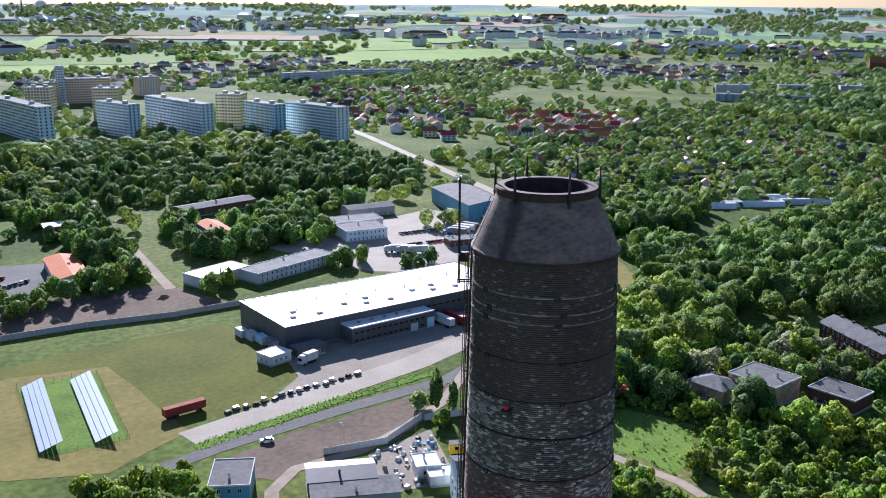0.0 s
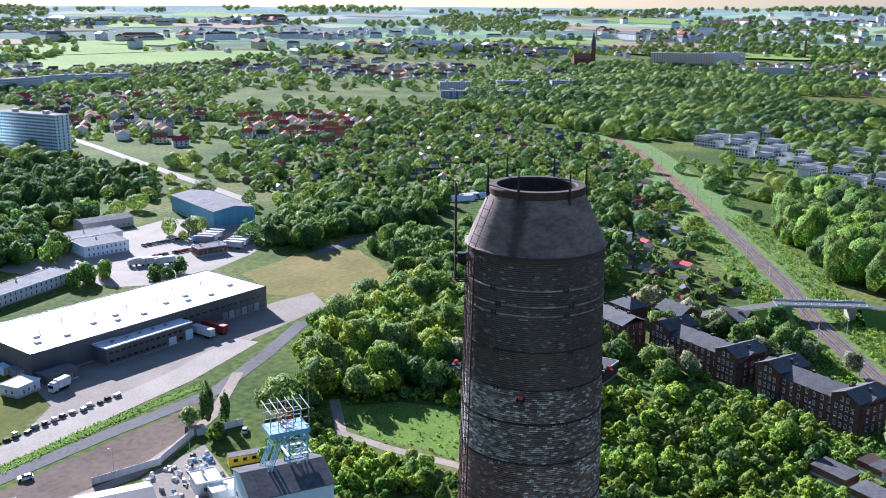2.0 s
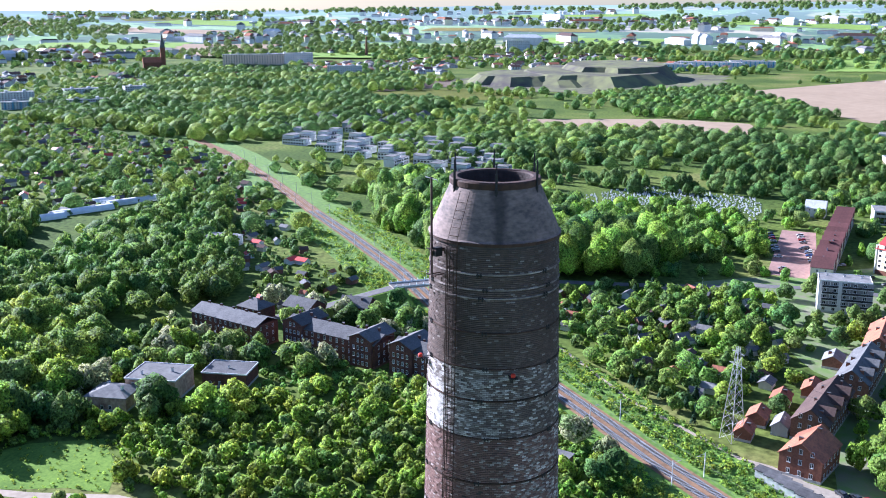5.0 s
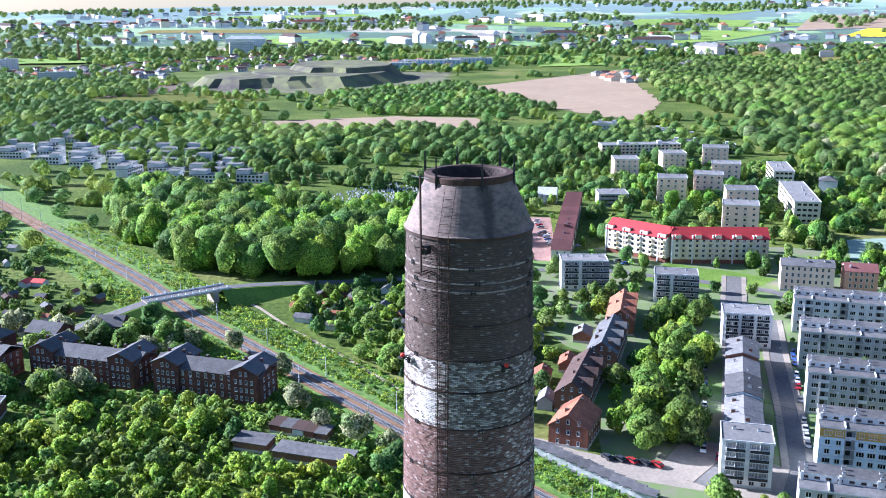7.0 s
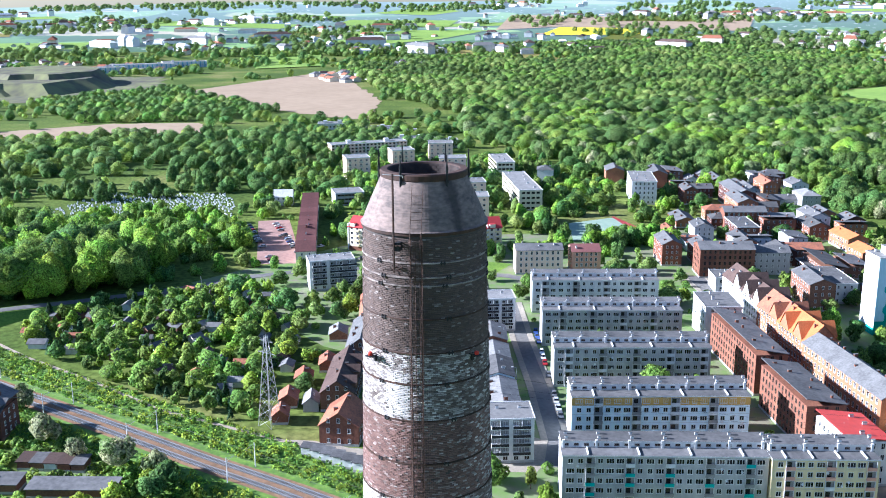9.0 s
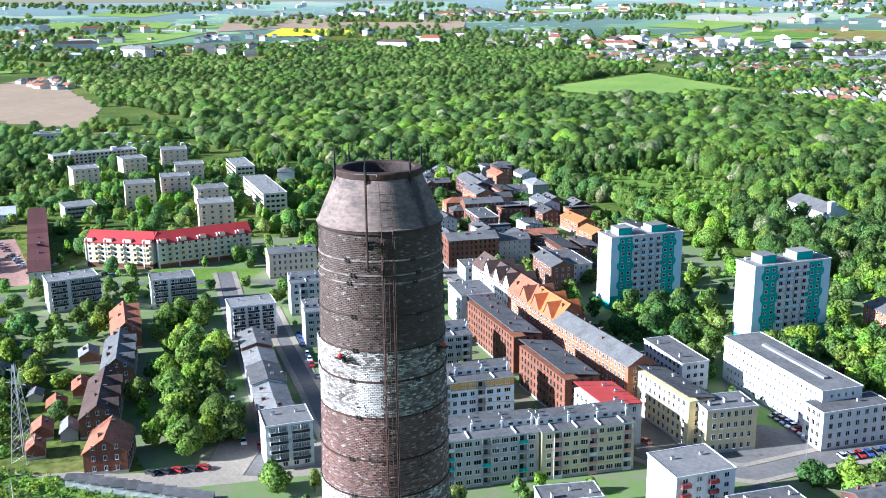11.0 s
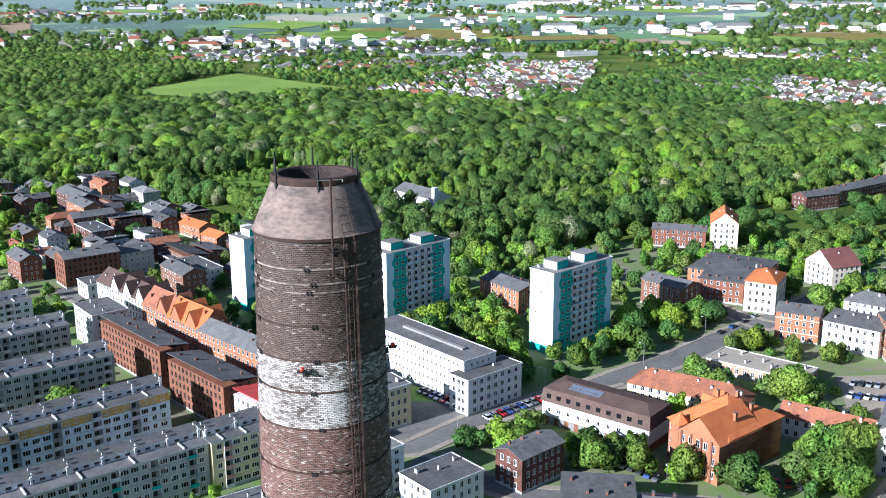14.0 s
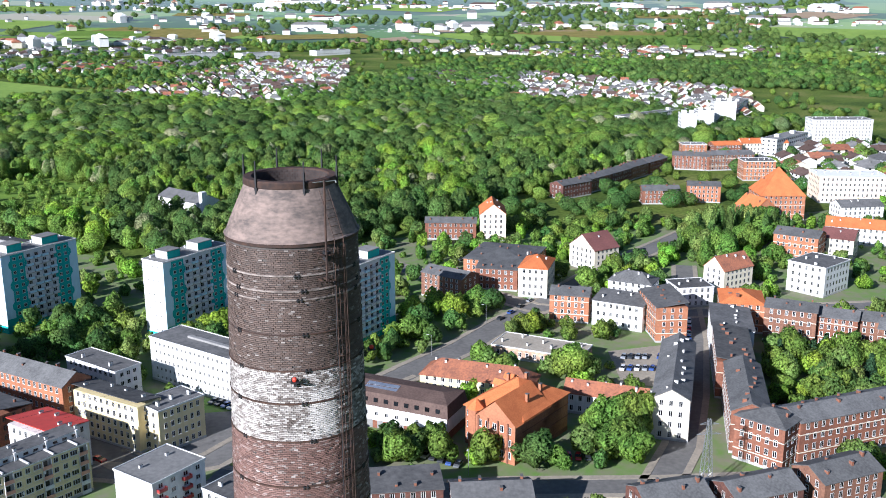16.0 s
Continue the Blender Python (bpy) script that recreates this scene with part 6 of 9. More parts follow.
for d in (-2.5, 0.8, 4.2, 7.6):
    part("buttress", Shape().box(d - 0.25, -17.35, 0, d + 0.25, -17.0, 12.3), "brickred", ob)
keep_free(20, -240, 155, 24, 30)

TEN2 = (
    (37.2, -272, 172.8, 39, 12, 5.5, "paleyellow", "hip", 4.2, "tileold", "long low house with an old orange tile roof"),
    (-7.7, -260.4, 170.7, 30, 8, 7, "white", "gable", 3.2, "tileold", "white house with a long orange tile roof"),
    (-27, -270, -94, 52, 11, 13.5, "cream", "gable", 3.0, "slate", "pale corner tenement with a slate roof"),
    (-48, -259, -91, 40, 11, 13.5, "brickred", "gable", 2.6, "slate", "brick tenement with a grey roof along the shaded street"),
    (-53, -238, 148, 15, 14, 13.5, "brickred", "hip", 2.2, "slate", "brick corner tenement with pale window surrounds"),
    (-76, -252, -147, 44, 12, 13, "brickred", "gable", 2.4, "slate", "red and cream brick tenement row"),
    (-47, -298, -91, 36, 12, 13, "brickred", "shed", 1.6, "bitumen", "brick tenement with felt roofs along the shaded street"),
    (-49, -332, -91, 28, 15, 11.5, "white", "shed", 1.4, "bitumen", "white-walled tenement with stepped felt roofs"),
    (-55, -360, -91, 20, 17, 12, "brickorange", "hip", 3.0, "tileorange", "brick tenement with orange roofs and dormers"),
    (13, -356, 178, 16, 14, 11.5, "brickorange", "gable", 2.0, "slate", "orange brick house with a slate roof"),
    (-8, -351, 163, 21, 12, 10.5, "white", "shed", 1.8, "bitumen", "white house with a balcony and a felt roof"),
    (-24, -345, 106, 25, 12, 14, "brickorange", "shed", 2.0, "bitumen", "brick tenement with a blank orange gable wall"),
    (-12, -381, 165, 19, 12, 11, "white", "hip", 3.5, "slate", "white house with small dormers in a slate roof"),
    (-36, -387, 22, 16, 14, 8.5, "white", "flat", 0, "bitumen", "white corner shop building with a flat roof"),
    (50, -424, 172, 32, 34, 8.5, "brickorange", "hip", 1.6, "slate", "brick depot with a wide grey roof"),
    (49, -394, 179, 19, 12, 10, "brickred", "shed", 1.0, "slate", "red brick front house of the depot"),
    (31, -390, 176, 13, 20, 13.5, "cream", "hip", 4.0, "tileorange", "cream corner house with an orange tile roof"),
    (67, -491, -79, 22, 14, 15, "peach", "gable", 5.5, "tileorange", "tall house with a blank pink gable"),
    (89, -484, -171, 28, 12, 9.5, "brickred", "gable", 2.0, "slate", "red brick house at the edge of the park"),
    (8, -438, 46, 16, 18, 11, "cream", "gable", 6.5, "tilewine", "cream house with a dark red tile roof"),
    (-73, -347, 167, 19, 13, 13.5, "brickbrown", "gable", 2.0, "slate", "brown brick tenement behind gardens"),
    (-90, -346, 164, 15, 13, 11.5, "brickred", "gable", 2.0, "slate", "red brick tenement row with chimneys"),
    (-105, -346, 170, 16, 13, 11, "brickbrown", "gable", 2.0, "slate", "brown brick tenement with white windows"),
    (-94, -419, 53, 22, 18, 13.5, "white", "flat", 0, "bitumen", "white apartment house with corner balconies"),
    (-54, -412, 45, 19, 12, 11, "cream", "gable", 5.5, "tileold", "cream house with a red tile roof and dormers"),
    (-93, -473, 157, 22, 14, 13.5, "brickorange", "gable", 2.6, "slate", "orange brick tenement by the square"),
    (-114, -482, 160, 16, 14, 11, "cream", "gable", 4.0, "tilewine", "cream tenement with a stepped gable by the square"),
    (-94, -578, -169, 26, 26, 15, "brickorange", "hip", 15.0, "tileorange", "large hall with a steep orange hipped roof"),
    (-80, -556, 118, 20, 14, 10, "brickorange", "gable", 6.0, "tileorange", "lower wing of the brick hall"),
    (-146, -638, -173, 44, 26, 17, "peach", "flat", 0, "roofwhite", "modern orange and white office"),
    (-183, -892, -169, 52, 22, 24, "white", "flat", 0, "bitumenpale", "white office tower with dark window bands"),
    (-130, -515, 167, 34, 12, 9.5, "white", "gable", 4.0, "tileorange", "white house with a long orange tile roof by the square"),
    (-138, -567, -162, 26, 14, 11, "lightpanel", "gable", 3.0, "slate", "pale tenement with a dark roof by the hall"),
    (-50, -740, 175, 28, 12, 11, "brickred", "gable", 2.4, "slate", "red brick tenement with a slate roof by the park"),
    (-78, -746, -160, 36, 14, 12, "brickbrown", "gable", 2.4, "slate", "brown brick tenement row near the hall"),
    (-95, -705, -169, 23, 16, 14, "brickorange", "flat", 0, "bitumen", "tenement with a blank orange brick wall"),
    (-53, -615, -179, 21, 12, 11, "brickorange", "gable", 2.0, "slate", "orange brick tenement beyond the square"),
    (-25, -604, -169, 24, 12, 9, "brickred", "gable", 2.5, "slate", "red brick terrace beyond the square"),
    (-54, -808, -168, 20, 14, 10, "brickorange", "flat", 0, "bitumenpale", "low brick house among white flats"),
    (-80, -812, -160, 24, 14, 10, "brickred", "gable", 2.4, "tileorange", "red brick house with an orange roof"),
    (-112, -830, -165, 40, 14, 10, "cream", "gable", 3.4, "tileorange", "cream houses with orange roofs near the offices"),
    (42, -186, -161, 18, 11, 9.5, "brickdark", "shed", 1.2, "bitumen", "terraced house with a felt roof by the lime trees"),
    (20, -186, -164, 20, 11, 9.5, "brickdark", "gable", 2.2, "bitumen", "terraced house with a dark felt roof"),
    (-24, -196, -152, 18, 12, 8.5, "brickdark", "gable", 2.6, "slate", "dark brick house with a slate gable roof"),
    (-46, -204, -148, 20, 12, 8.5, "brickdark", "gable", 2.6, "slate", "dark brick house with dormers"),
    (-68, -218, -145, 20, 12, 8.5, "brickbrown", "gable", 2.6, "slate", "brown brick house with a grey roof"),
    (20, -308, 166, 34, 15, 4.2, "peeling", "flat", 0, "concrete", "roofless walled ruin with peeling plaster"),
    (-115, -330, 160, 26, 12, 12, "brickbrown", "gable", 2.4, "slate", "brick tenement at the end of the gardens"),
    (130, -345, -28, 26, 14, 11, "brickorange", "gable", 2.0, "slate", "bright red brick house behind the towers"),
    (68, -375, 155, 22, 13, 11, "brickbrown", "gable", 2.2, "slate", "brick house behind the white tower"),
)
for x, y, yaw, l, w, h, m, r, rise, rm, label in TEN2:
    n, e = max(3, int(l / 2.9)), max(2, int(w / 3.4))
    house("house", label, "house", x, y, yaw, l, w, h, m, r, rise, rm, ((2, n), (0, n), (1, e), (3, e)), max(3, int(l / 4.5)), base="greypanel", wsize=(1.2, 1.9), bands=((h - 0.45, 0.35, m),) + (((3.5, 0.3, "cream"), (9.0, 0.25, "cream")) if "brick" in m and h > 11 else ()))

# the crowded old quarter between the tenement streets and the park
QUARTER = [(560, -470), (500, -490), (329, -420), (262, -348), (270, -305), (349, -275), (440, -345), (520, -395)]
k = random.Random(15)
for row in range(16):
    for col in range(16):
        x, y = 255 + 21 * col + 9 * (row % 2) + k.uniform(-4, 4), -500 + 15 * row + k.uniform(-3, 3)
        l, w, h = k.uniform(12, 24), k.uniform(9, 12), k.choice((4, 6.5, 8, 9.5, 11))
        if not inside(x, y, QUARTER) or not is_free(x, y, 5.5) or k.random() < 0.36:
            continue
        m = k.choice(("brickbrown", "brickred", "lightpanel", "white", "brickdark", "brickorange", "greypanel"))
        roof = k.choice(("flat", "shed", "gable", "gable", "hip"))
        house("tenement" if h > 7 else "outbuilding", "old %s with a grey roof in the crowded quarter" % ("tenement" if h > 7 else "outbuilding"), "tenement" if h > 7 else "outbuilding", x, y, k.choice((-25, 64, -25)), l, w, h, m, roof, 1.4 if roof == "shed" else 2.4,
              k.choice(("slate", "bitumen", "bitumen", "slate", "bitumenpale", "slate", "bitumen", "tileold")), ((0, int(l / 3.2)), (1, 3), (2, int(l / 3.2)), (3, 3)), 2, group="old quarter")

# ---- trees ----
def ball_mesh(rounds):
    """A ball of 8 * 4 ** rounds faces: corners (n, 3) and faces (m, 3)."""
    v = [(1, 0, 0), (-1, 0, 0), (0, 1, 0), (0, -1, 0), (0, 0, 1), (0, 0, -1)]
    f = [(0, 2, 4), (2, 1, 4), (1, 3, 4), (3, 0, 4), (2, 0, 5), (1, 2, 5), (3, 1, 5), (0, 3, 5)]
    for _ in range(rounds):
        known, out = {}, []

        def middle(i, j):
            key = (min(i, j), max(i, j))
            if key not in known:
                p = Vector(v[i]) + Vector(v[j])
                known[key] = len(v)
                v.append(tuple(p.normalized()))
            return known[key]
        for i, j, q in f:
            ij, jq, qi = middle(i, j), middle(j, q), middle(q, i)
            out += [(i, ij, qi), (ij, j, jq), (qi, jq, q), (ij, jq, qi)]
        f = out
    return np.array(v, float), np.array(f, int)


BALLS = [ball_mesh(0), ball_mesh(1), ball_mesh(2)]


def leaf_cloud(seed, count, lobes, rx, rz, size, low=0.25, cone=False, fine=1):
    """A crown about a base at z = 0: boughs as rough rounded masses, and leaf clusters that break up their skins. Corners, normals, faces."""
    g = np.random.default_rng(seed)
    vs, ns, fs, total = [], [], [], 0
    if cone:
        h = g.random(count) ** 0.7
        a = g.random(count) * 6.2832
        rad = rx * (1 - h) * (0.75 + 0.35 * g.random(count)) + 0.1 * rx
        pos = np.stack([rad * np.cos(a), rad * np.sin(a), h * 2 * rz], 1)
        out = np.stack([np.cos(a), np.sin(a), np.full(count, 0.5)], 1)
        bv, bf = BALLS[1]
        p = np.stack([bv[:, 0] * rx * 0.8 * (1 - bv[:, 2]) * 0.6, bv[:, 1] * rx * 0.8 * (1 - bv[:, 2]) * 0.6, (bv[:, 2] + 1) * rz * 0.97], 1)
        vs.append(p), ns.append(bv + [0, 0, 0.3]), fs.append(bf)
        total = len(p)
    else:
        c = g.normal(size=(lobes, 3))
        c /= np.linalg.norm(c, axis=1, keepdims=True)
        c *= (0.42 + 0.28 * g.random((lobes, 1)))
        c[:, 2] = np.abs(c[:, 2]) * 1.2 - low
        r = (0.27 + 0.17 * g.random(lobes)) * (0.8 if lobes > 12 else 1.0 if lobes > 5 else 1.1)
        c[0], r[0] = (0, 0, -0.02), 0.62 if lobes > 1 else 0.8   # the heart of the crown
        bv, bf = BALLS[fine]
        for i in range(lobes):
            bend = g.normal(size=(3, 3)) * 2.6
            jit = 1 + 0.13 * np.sin(bv @ bend[0] + 1.3) + 0.12 * np.sin(bv @ bend[1] * 1.9) + g.normal(size=len(bv)) * 0.09
            p = c[i] + bv * jit[:, None] * r[i]
            vs.append(p * [rx, rx, rz] + [0, 0, rz]), ns.append(0.75 * bv + 0.55 * p), fs.append(bf + total)
            total += len(p)
        k = g.integers(1 if lobes > 1 else 0, lobes, count)
        d = g.normal(size=(count, 3))
        d /= np.linalg.norm(d, axis=1, keepdims=True)
        d[:, 2] = np.where(d[:, 2] < -0.35, -d[:, 2], d[:, 2])
        p = c[k] + d * r[k, None] * (0.92 + 0.22 * g.random((count, 1)))
        pos = p * [rx, rx, rz] + [0, 0, rz]
        out = 0.7 * d + 0.7 * p
    out = out / np.linalg.norm(out, axis=1, keepdims=True)
    nrm = out + g.normal(size=(count, 3)) * 0.45
    nrm /= np.linalg.norm(nrm, axis=1, keepdims=True)
    t = np.cross(nrm, g.normal(size=(count, 3)))
    t /= np.linalg.norm(t, axis=1, keepdims=True)
    b = np.cross(nrm, t)
    s = size * (0.6 + 0.8 * g.random((count, 1)))
    e = s * (0.6 + 0.5 * g.random((count, 1)))
    leaves = np.stack([pos - t * s - b * e * 0.5, pos + t * s - b * e * 0.6, pos + b * e * 1.2 + t * s * (g.random((count, 1)) - 0.5)], 1)
    vs.append(leaves.reshape(-1, 3)), ns.append(np.repeat(out * 0.8 + nrm * 0.5, 3, 0)), fs.append(total + np.arange(count * 3).reshape(-1, 3))
    return np.concatenate(vs), np.concatenate(ns), np.concatenate(fs)


def leaf_mesh(name, verts, normals, faces, mat):
    """A mesh of boughs and loose leaf clusters with soft normals."""
    n = len(faces)
    me = bpy.data.meshes.new(name)
    me.vertices.add(len(verts))
    me.vertices.foreach_set("co", verts.astype(np.float32).ravel())
    me.loops.add(n * 3)
    me.loops.foreach_set("vertex_index", faces.astype(np.int32).ravel())
    me.polygons.add(n)
    me.polygons.foreach_set("loop_start", np.arange(0, n * 3, 3, dtype=np.int32))
    me.materials.append(MAT[mat])
    me.update()
    me.normals_split_custom_set_from_vertices((normals / np.linalg.norm(normals, axis=1, keepdims=True)).astype(np.float32))
    return me


def trunk_mesh(h, r, seed):
    k, s = random.Random(seed), Shape()
    s.bar((0, 0, -0.2), (0, 0, h * 0.55), r, 7, r2=r * 0.6)
    for i in range(5):
        a = i * 1.2566 + k.random()
        z = h * k.uniform(0.3, 0.5)
        s.bar((0, 0, z), (h * 0.26 * math.cos(a), h * 0.26 * math.sin(a), z + h * k.uniform(0.18, 0.32)), r * 0.45, 5, r2=r * 0.15)
    return s.data("trunk", ["bark"])


# kinds of tree: height about 1, scaled on planting
KINDS = {}
for kind, mat, rx, rz, size, count, lobes, low in (
        ("broad", "leaf", 0.42, 0.38, 0.026, 900, 24, 0.3), ("broad_dark", "leafdark", 0.42, 0.38, 0.026, 900, 24, 0.3), ("young", "leafbright", 0.37, 0.44, 0.036, 1000, 22, 0.5),
        ("tall", "leaf", 0.29, 0.43, 0.026, 800, 22, 0.45), ("grey", "leafgrey", 0.4, 0.4, 0.028, 800, 18, 0.35), ("blossom", "blossom", 0.42, 0.4, 0.03, 900, 18, 0.4),
        ("bush", "leaf", 0.55, 0.46, 0.06, 240, 8, 0.45), ("copper", "copper", 0.42, 0.4, 0.03, 800, 16, 0.4), ("bright", "leafbright", 0.42, 0.39, 0.028, 900, 20, 0.35),
        ("far", "leaf", 0.46, 0.42, 0.06, 50, 5, 0.25), ("clump", "leaf", 0.5, 0.46, 0.11, 9, 1, 0.1), ("tuft", "leaf", 0.55, 0.4, 0.26, 12, 0, 0.1), ("middle", "leaf", 0.45, 0.4, 0.05, 120, 7, 0.3),
        ("poplar", "leafdark", 0.13, 0.48, 0.028, 500, 14, 0.6), ("spruce", "conifer", 0.22, 0.47, 0.045, 800, 1, 0)):
    KINDS[kind] = []
    for v in range(5):
        base = -0.08 if kind in ("bush", "far", "clump", "tuft") else 0.06 if kind in ("young", "blossom", "spruce", "poplar", "middle") else 0.14
        whole = kind not in ("far", "clump", "middle", "tuft")
        q, qn, qf = leaf_cloud(len(kind) * 31 + v * 7 + count, count, max(lobes, 1), rx, rz, size, low, kind == "spruce", 1)
        if not lobes:   # loose blades alone
            q, qn, qf = q[-3 * count:], qn[-3 * count:], np.arange(3 * count).reshape(-1, 3)
        elif lobes == 1 and kind == "clump":
            q[:len(BALLS[1][0])] = (q[:len(BALLS[1][0])] - [0, 0, rz]) * 1.15 + [0, 0, rz]
        q[:, 2] += base - q[:, 2].min()
        q[:, 2] *= 1.0 / q[:, 2].max()
        KINDS[kind].append((leaf_mesh("crown", q, qn, qf, mat) if whole else None, trunk_mesh(1.0, 0.028 if kind != "bush" else 0.02, v) if whole else None, (q, qn, qf), mat))
LABELS = dict(broad="broad leafy green tree", broad_dark="broad dark green tree", young="young bright green tree in the scrub", tall="tall slender green tree", grey="silvery green willow tree",
              blossom="broad chestnut tree in pale blossom", bush="low rounded bush with green leaves", copper="dark red copper-leaved tree", bright="fresh bright green tree", poplar="narrow dark green poplar", spruce="dark green spruce")
GREEN = random.Random(11)


PLANTED = []


def tree(kind, x, y, h, label="", wide=1.0, group=""):
    PLANTED.append((kind, x, y, h, label, wide, group))


def plant_all(single=300):
    """The nearest trees are things of their own; the others are joined by leaf colour."""
    PLANTED.sort(key=lambda p: math.hypot(p[1], p[2]))
    for p in PLANTED[:single]:
        plant(*p)
    rest = {}
    for kind, x, y, h, *_ in PLANTED[single:]:
        rest.setdefault((kind, math.hypot(x, y) > 430), []).append((x, y, h))
    for (kind, far), spots in rest.items():
        thicket("tree_group", LABELS[kind].replace("tree", "trees").replace("bush", "bushes") + " standing among the buildings", spots, KINDS[kind][0][3], ("far" if far else "middle",) if kind not in ("bush", "poplar", "spruce", "tall") else ({"bush": "clump", "tall": "far" if far else "middle"}.get(kind, kind),))


def plant(kind, x, y, h, label="", wide=1.0, group=""):
    crown, trunk, _, _ = GREEN.choice(KINDS[kind])
    ob = new("bush" if kind == "bush" else "tree", trunk)
    w = h * wide
    ob.matrix_basis = pose(x, y, land(x, y), 0, 0, GREEN.uniform(0, 360)) @ Matrix.Diagonal((w, w, h, 1))
    tagged(ob, label or LABELS[kind], "bush" if kind == "bush" else "tree", group)
    c = new("crown", crown)
    c.parent = ob
    return ob


def thicket(name, label, spots, mat, kinds=("far",)):
    """Many trees joined into one mesh; spots: x, y, height."""
    if not spots:
        return
    g = np.random.default_rng(len(spots))
    out, out_n, out_f, total = [], [], [], 0
    for x, y, h in spots:
        kind = kinds[g.integers(len(kinds))]
        if kind == "far" and math.hypot(x, y) > 800:
            kind = "clump"
        q, qn, qf = KINDS[kind][g.integers(5)][2]
        a = g.random() * 6.2832
        w = h * (1.0 + 0.5 * g.random())
        c, s = math.cos(a), math.sin(a)
        out.append(np.stack([(q[:, 0] * c - q[:, 1] * s) * w + x, (q[:, 0] * s + q[:, 1] * c) * w + y, q[:, 2] * h + land(x, y)], -1))
        out_n.append(np.stack([qn[:, 0] * c - qn[:, 1] * s, qn[:, 0] * s + qn[:, 1] * c, qn[:, 2]], -1))
        out_f.append(qf + total)
        total += len(q)
    me = leaf_mesh(name, np.concatenate(out), np.concatenate(out_n), np.concatenate(out_f), mat)
    return tagged(new(name, me), label, "trees", kind="stuff")


def spread(poly, gap, seed, hmin, hmax, holes=(), jitter=0.45, free=True, chance=1.0):
    """Spots on a jittered grid inside a polygon."""
    k = random.Random(seed)
    xs, ys = [p[0] for p in poly], [p[1] for p in poly]
    out, row = [], 0
    y = min(ys)
    while y < max(ys):
        x = min(xs) + (gap / 2 if row % 2 else 0)
        while x < max(xs):
            px, py = x + k.uniform(-jitter, jitter) * gap, y + k.uniform(-jitter, jitter) * gap
            if k.random() < chance and inside(px, py, poly) and not any(inside(px, py, h) for h in holes) and (not free or is_free(px, py, gap * 0.3)):
                out.append((px, py, k.uniform(hmin, hmax)))
            x += gap
        y += gap * 0.87
        row += 1
    return out


def clear(poly, gap=7.0):
    """Keeps a paved or open place free of scattered trees."""
    TAKEN.extend((x, y, gap * 0.55) for x, y, _ in spread(poly, gap, 1, 1, 1, jitter=0.0, free=False))


for poly in ([(462, -284), (464, -326), (415, -322), (412, -264)], [(545, -122), (540, -140), (436, -118), (444, -96)], [(-4, -318), (-26, -330), (-30, -285), (-10, -288)],
             [(118, -196), (134, -230), (96, -244), (84, -226)], [(425, -172), (395, -150), (370, -190), (388, -214)], [(222, -69), (213, -76), (206, -92), (220, -106), (196, -128), (184, -112), (203, -77)]):
    clear(poly)
TAKEN.append((264, -522, 27))   # the hall in the park
for (x0, y0), (x1, y1) in zip(RAIL, RAIL[1:]):
    if math.hypot(x0, y0) < 560:
        n = int(math.hypot(x1 - x0, y1 - y0) / 10) + 1
        TAKEN.extend((x0 + (x1 - x0) * i / n, y0 + (y1 - y0) * i / n, 15) for i in range(n))
        TAKEN.extend((x0 + (x1 - x0) * i / n + 3.7, y0 + (y1 - y0) * i / n - 5.9, 14) for i in range(n))
CLEARING = [(200, 176), (214, 160), (222, 138), (204, 124), (190, 120), (186, 150)]
COURT = [(250, 38), (268, 24), (266, 8), (240, -10), (214, -8), (224, 32)]   # yard of the brick garages
SCRUB = [(150, 30), (172, -20), (215, -22), (250, 2), (268, 25), (276, 62), (262, 105), (240, 128), (236, 160), (262, 168), (300, 175), (328, 196), (334, 232), (300, 232), (262, 232), (230, 214), (206, 186), (186, 186), (176, 150), (160, 110), (140, 70)]
for i, (x, y, h) in enumerate(spread(SCRUB, 5.3, 3, 3.0, 5.6, (CLEARING, COURT))):
    d = 1.0 + (1.1 if y > 165 else 0.0)
    tree(GREEN.choice(("young", "young", "bright", "young", "young", "grey", "broad", "tall")), x, y, h * d * GREEN.choice((0.75, 0.9, 1.0, 1.35)), wide=1.05, group="young trees in the scrub")
low = spread(SCRUB, 3.4, 8, 0.9, 2.2, (CLEARING, COURT), chance=0.85)
thicket("undergrowth", "bright low undergrowth between young trees", low, "leafbright", ("clump",))
for x, y, h in spread([(226, 135), (240, 160), (300, 172), (335, 152), (300, 112), (266, 104), (245, 122)], 7.5, 95, 6, 11):
    tree(GREEN.choice(("broad", "grey", "bright", "blossom", "young", "broad_dark")), x, y, h if x > 262 else h * 0.5, group="trees round the derelict house")
low = spread([(152, 120), (168, 128), (182, 152), (184, 178), (170, 178), (160, 158), (154, 138)], 2.8, 96, 1.2, 3.0, chance=0.9)
thicket("undergrowth", "bright low undergrowth beside the shaft house", low, "leafbright", ("clump",))
for x, y, h in spread([(155, 118), (172, 126), (180, 150), (166, 156), (158, 140)], 5.5, 97, 4, 7):
    tree(GREEN.choice(("young", "bright", "young", "grey")), x, y, h, wide=1.1, group="young trees in the scrub")
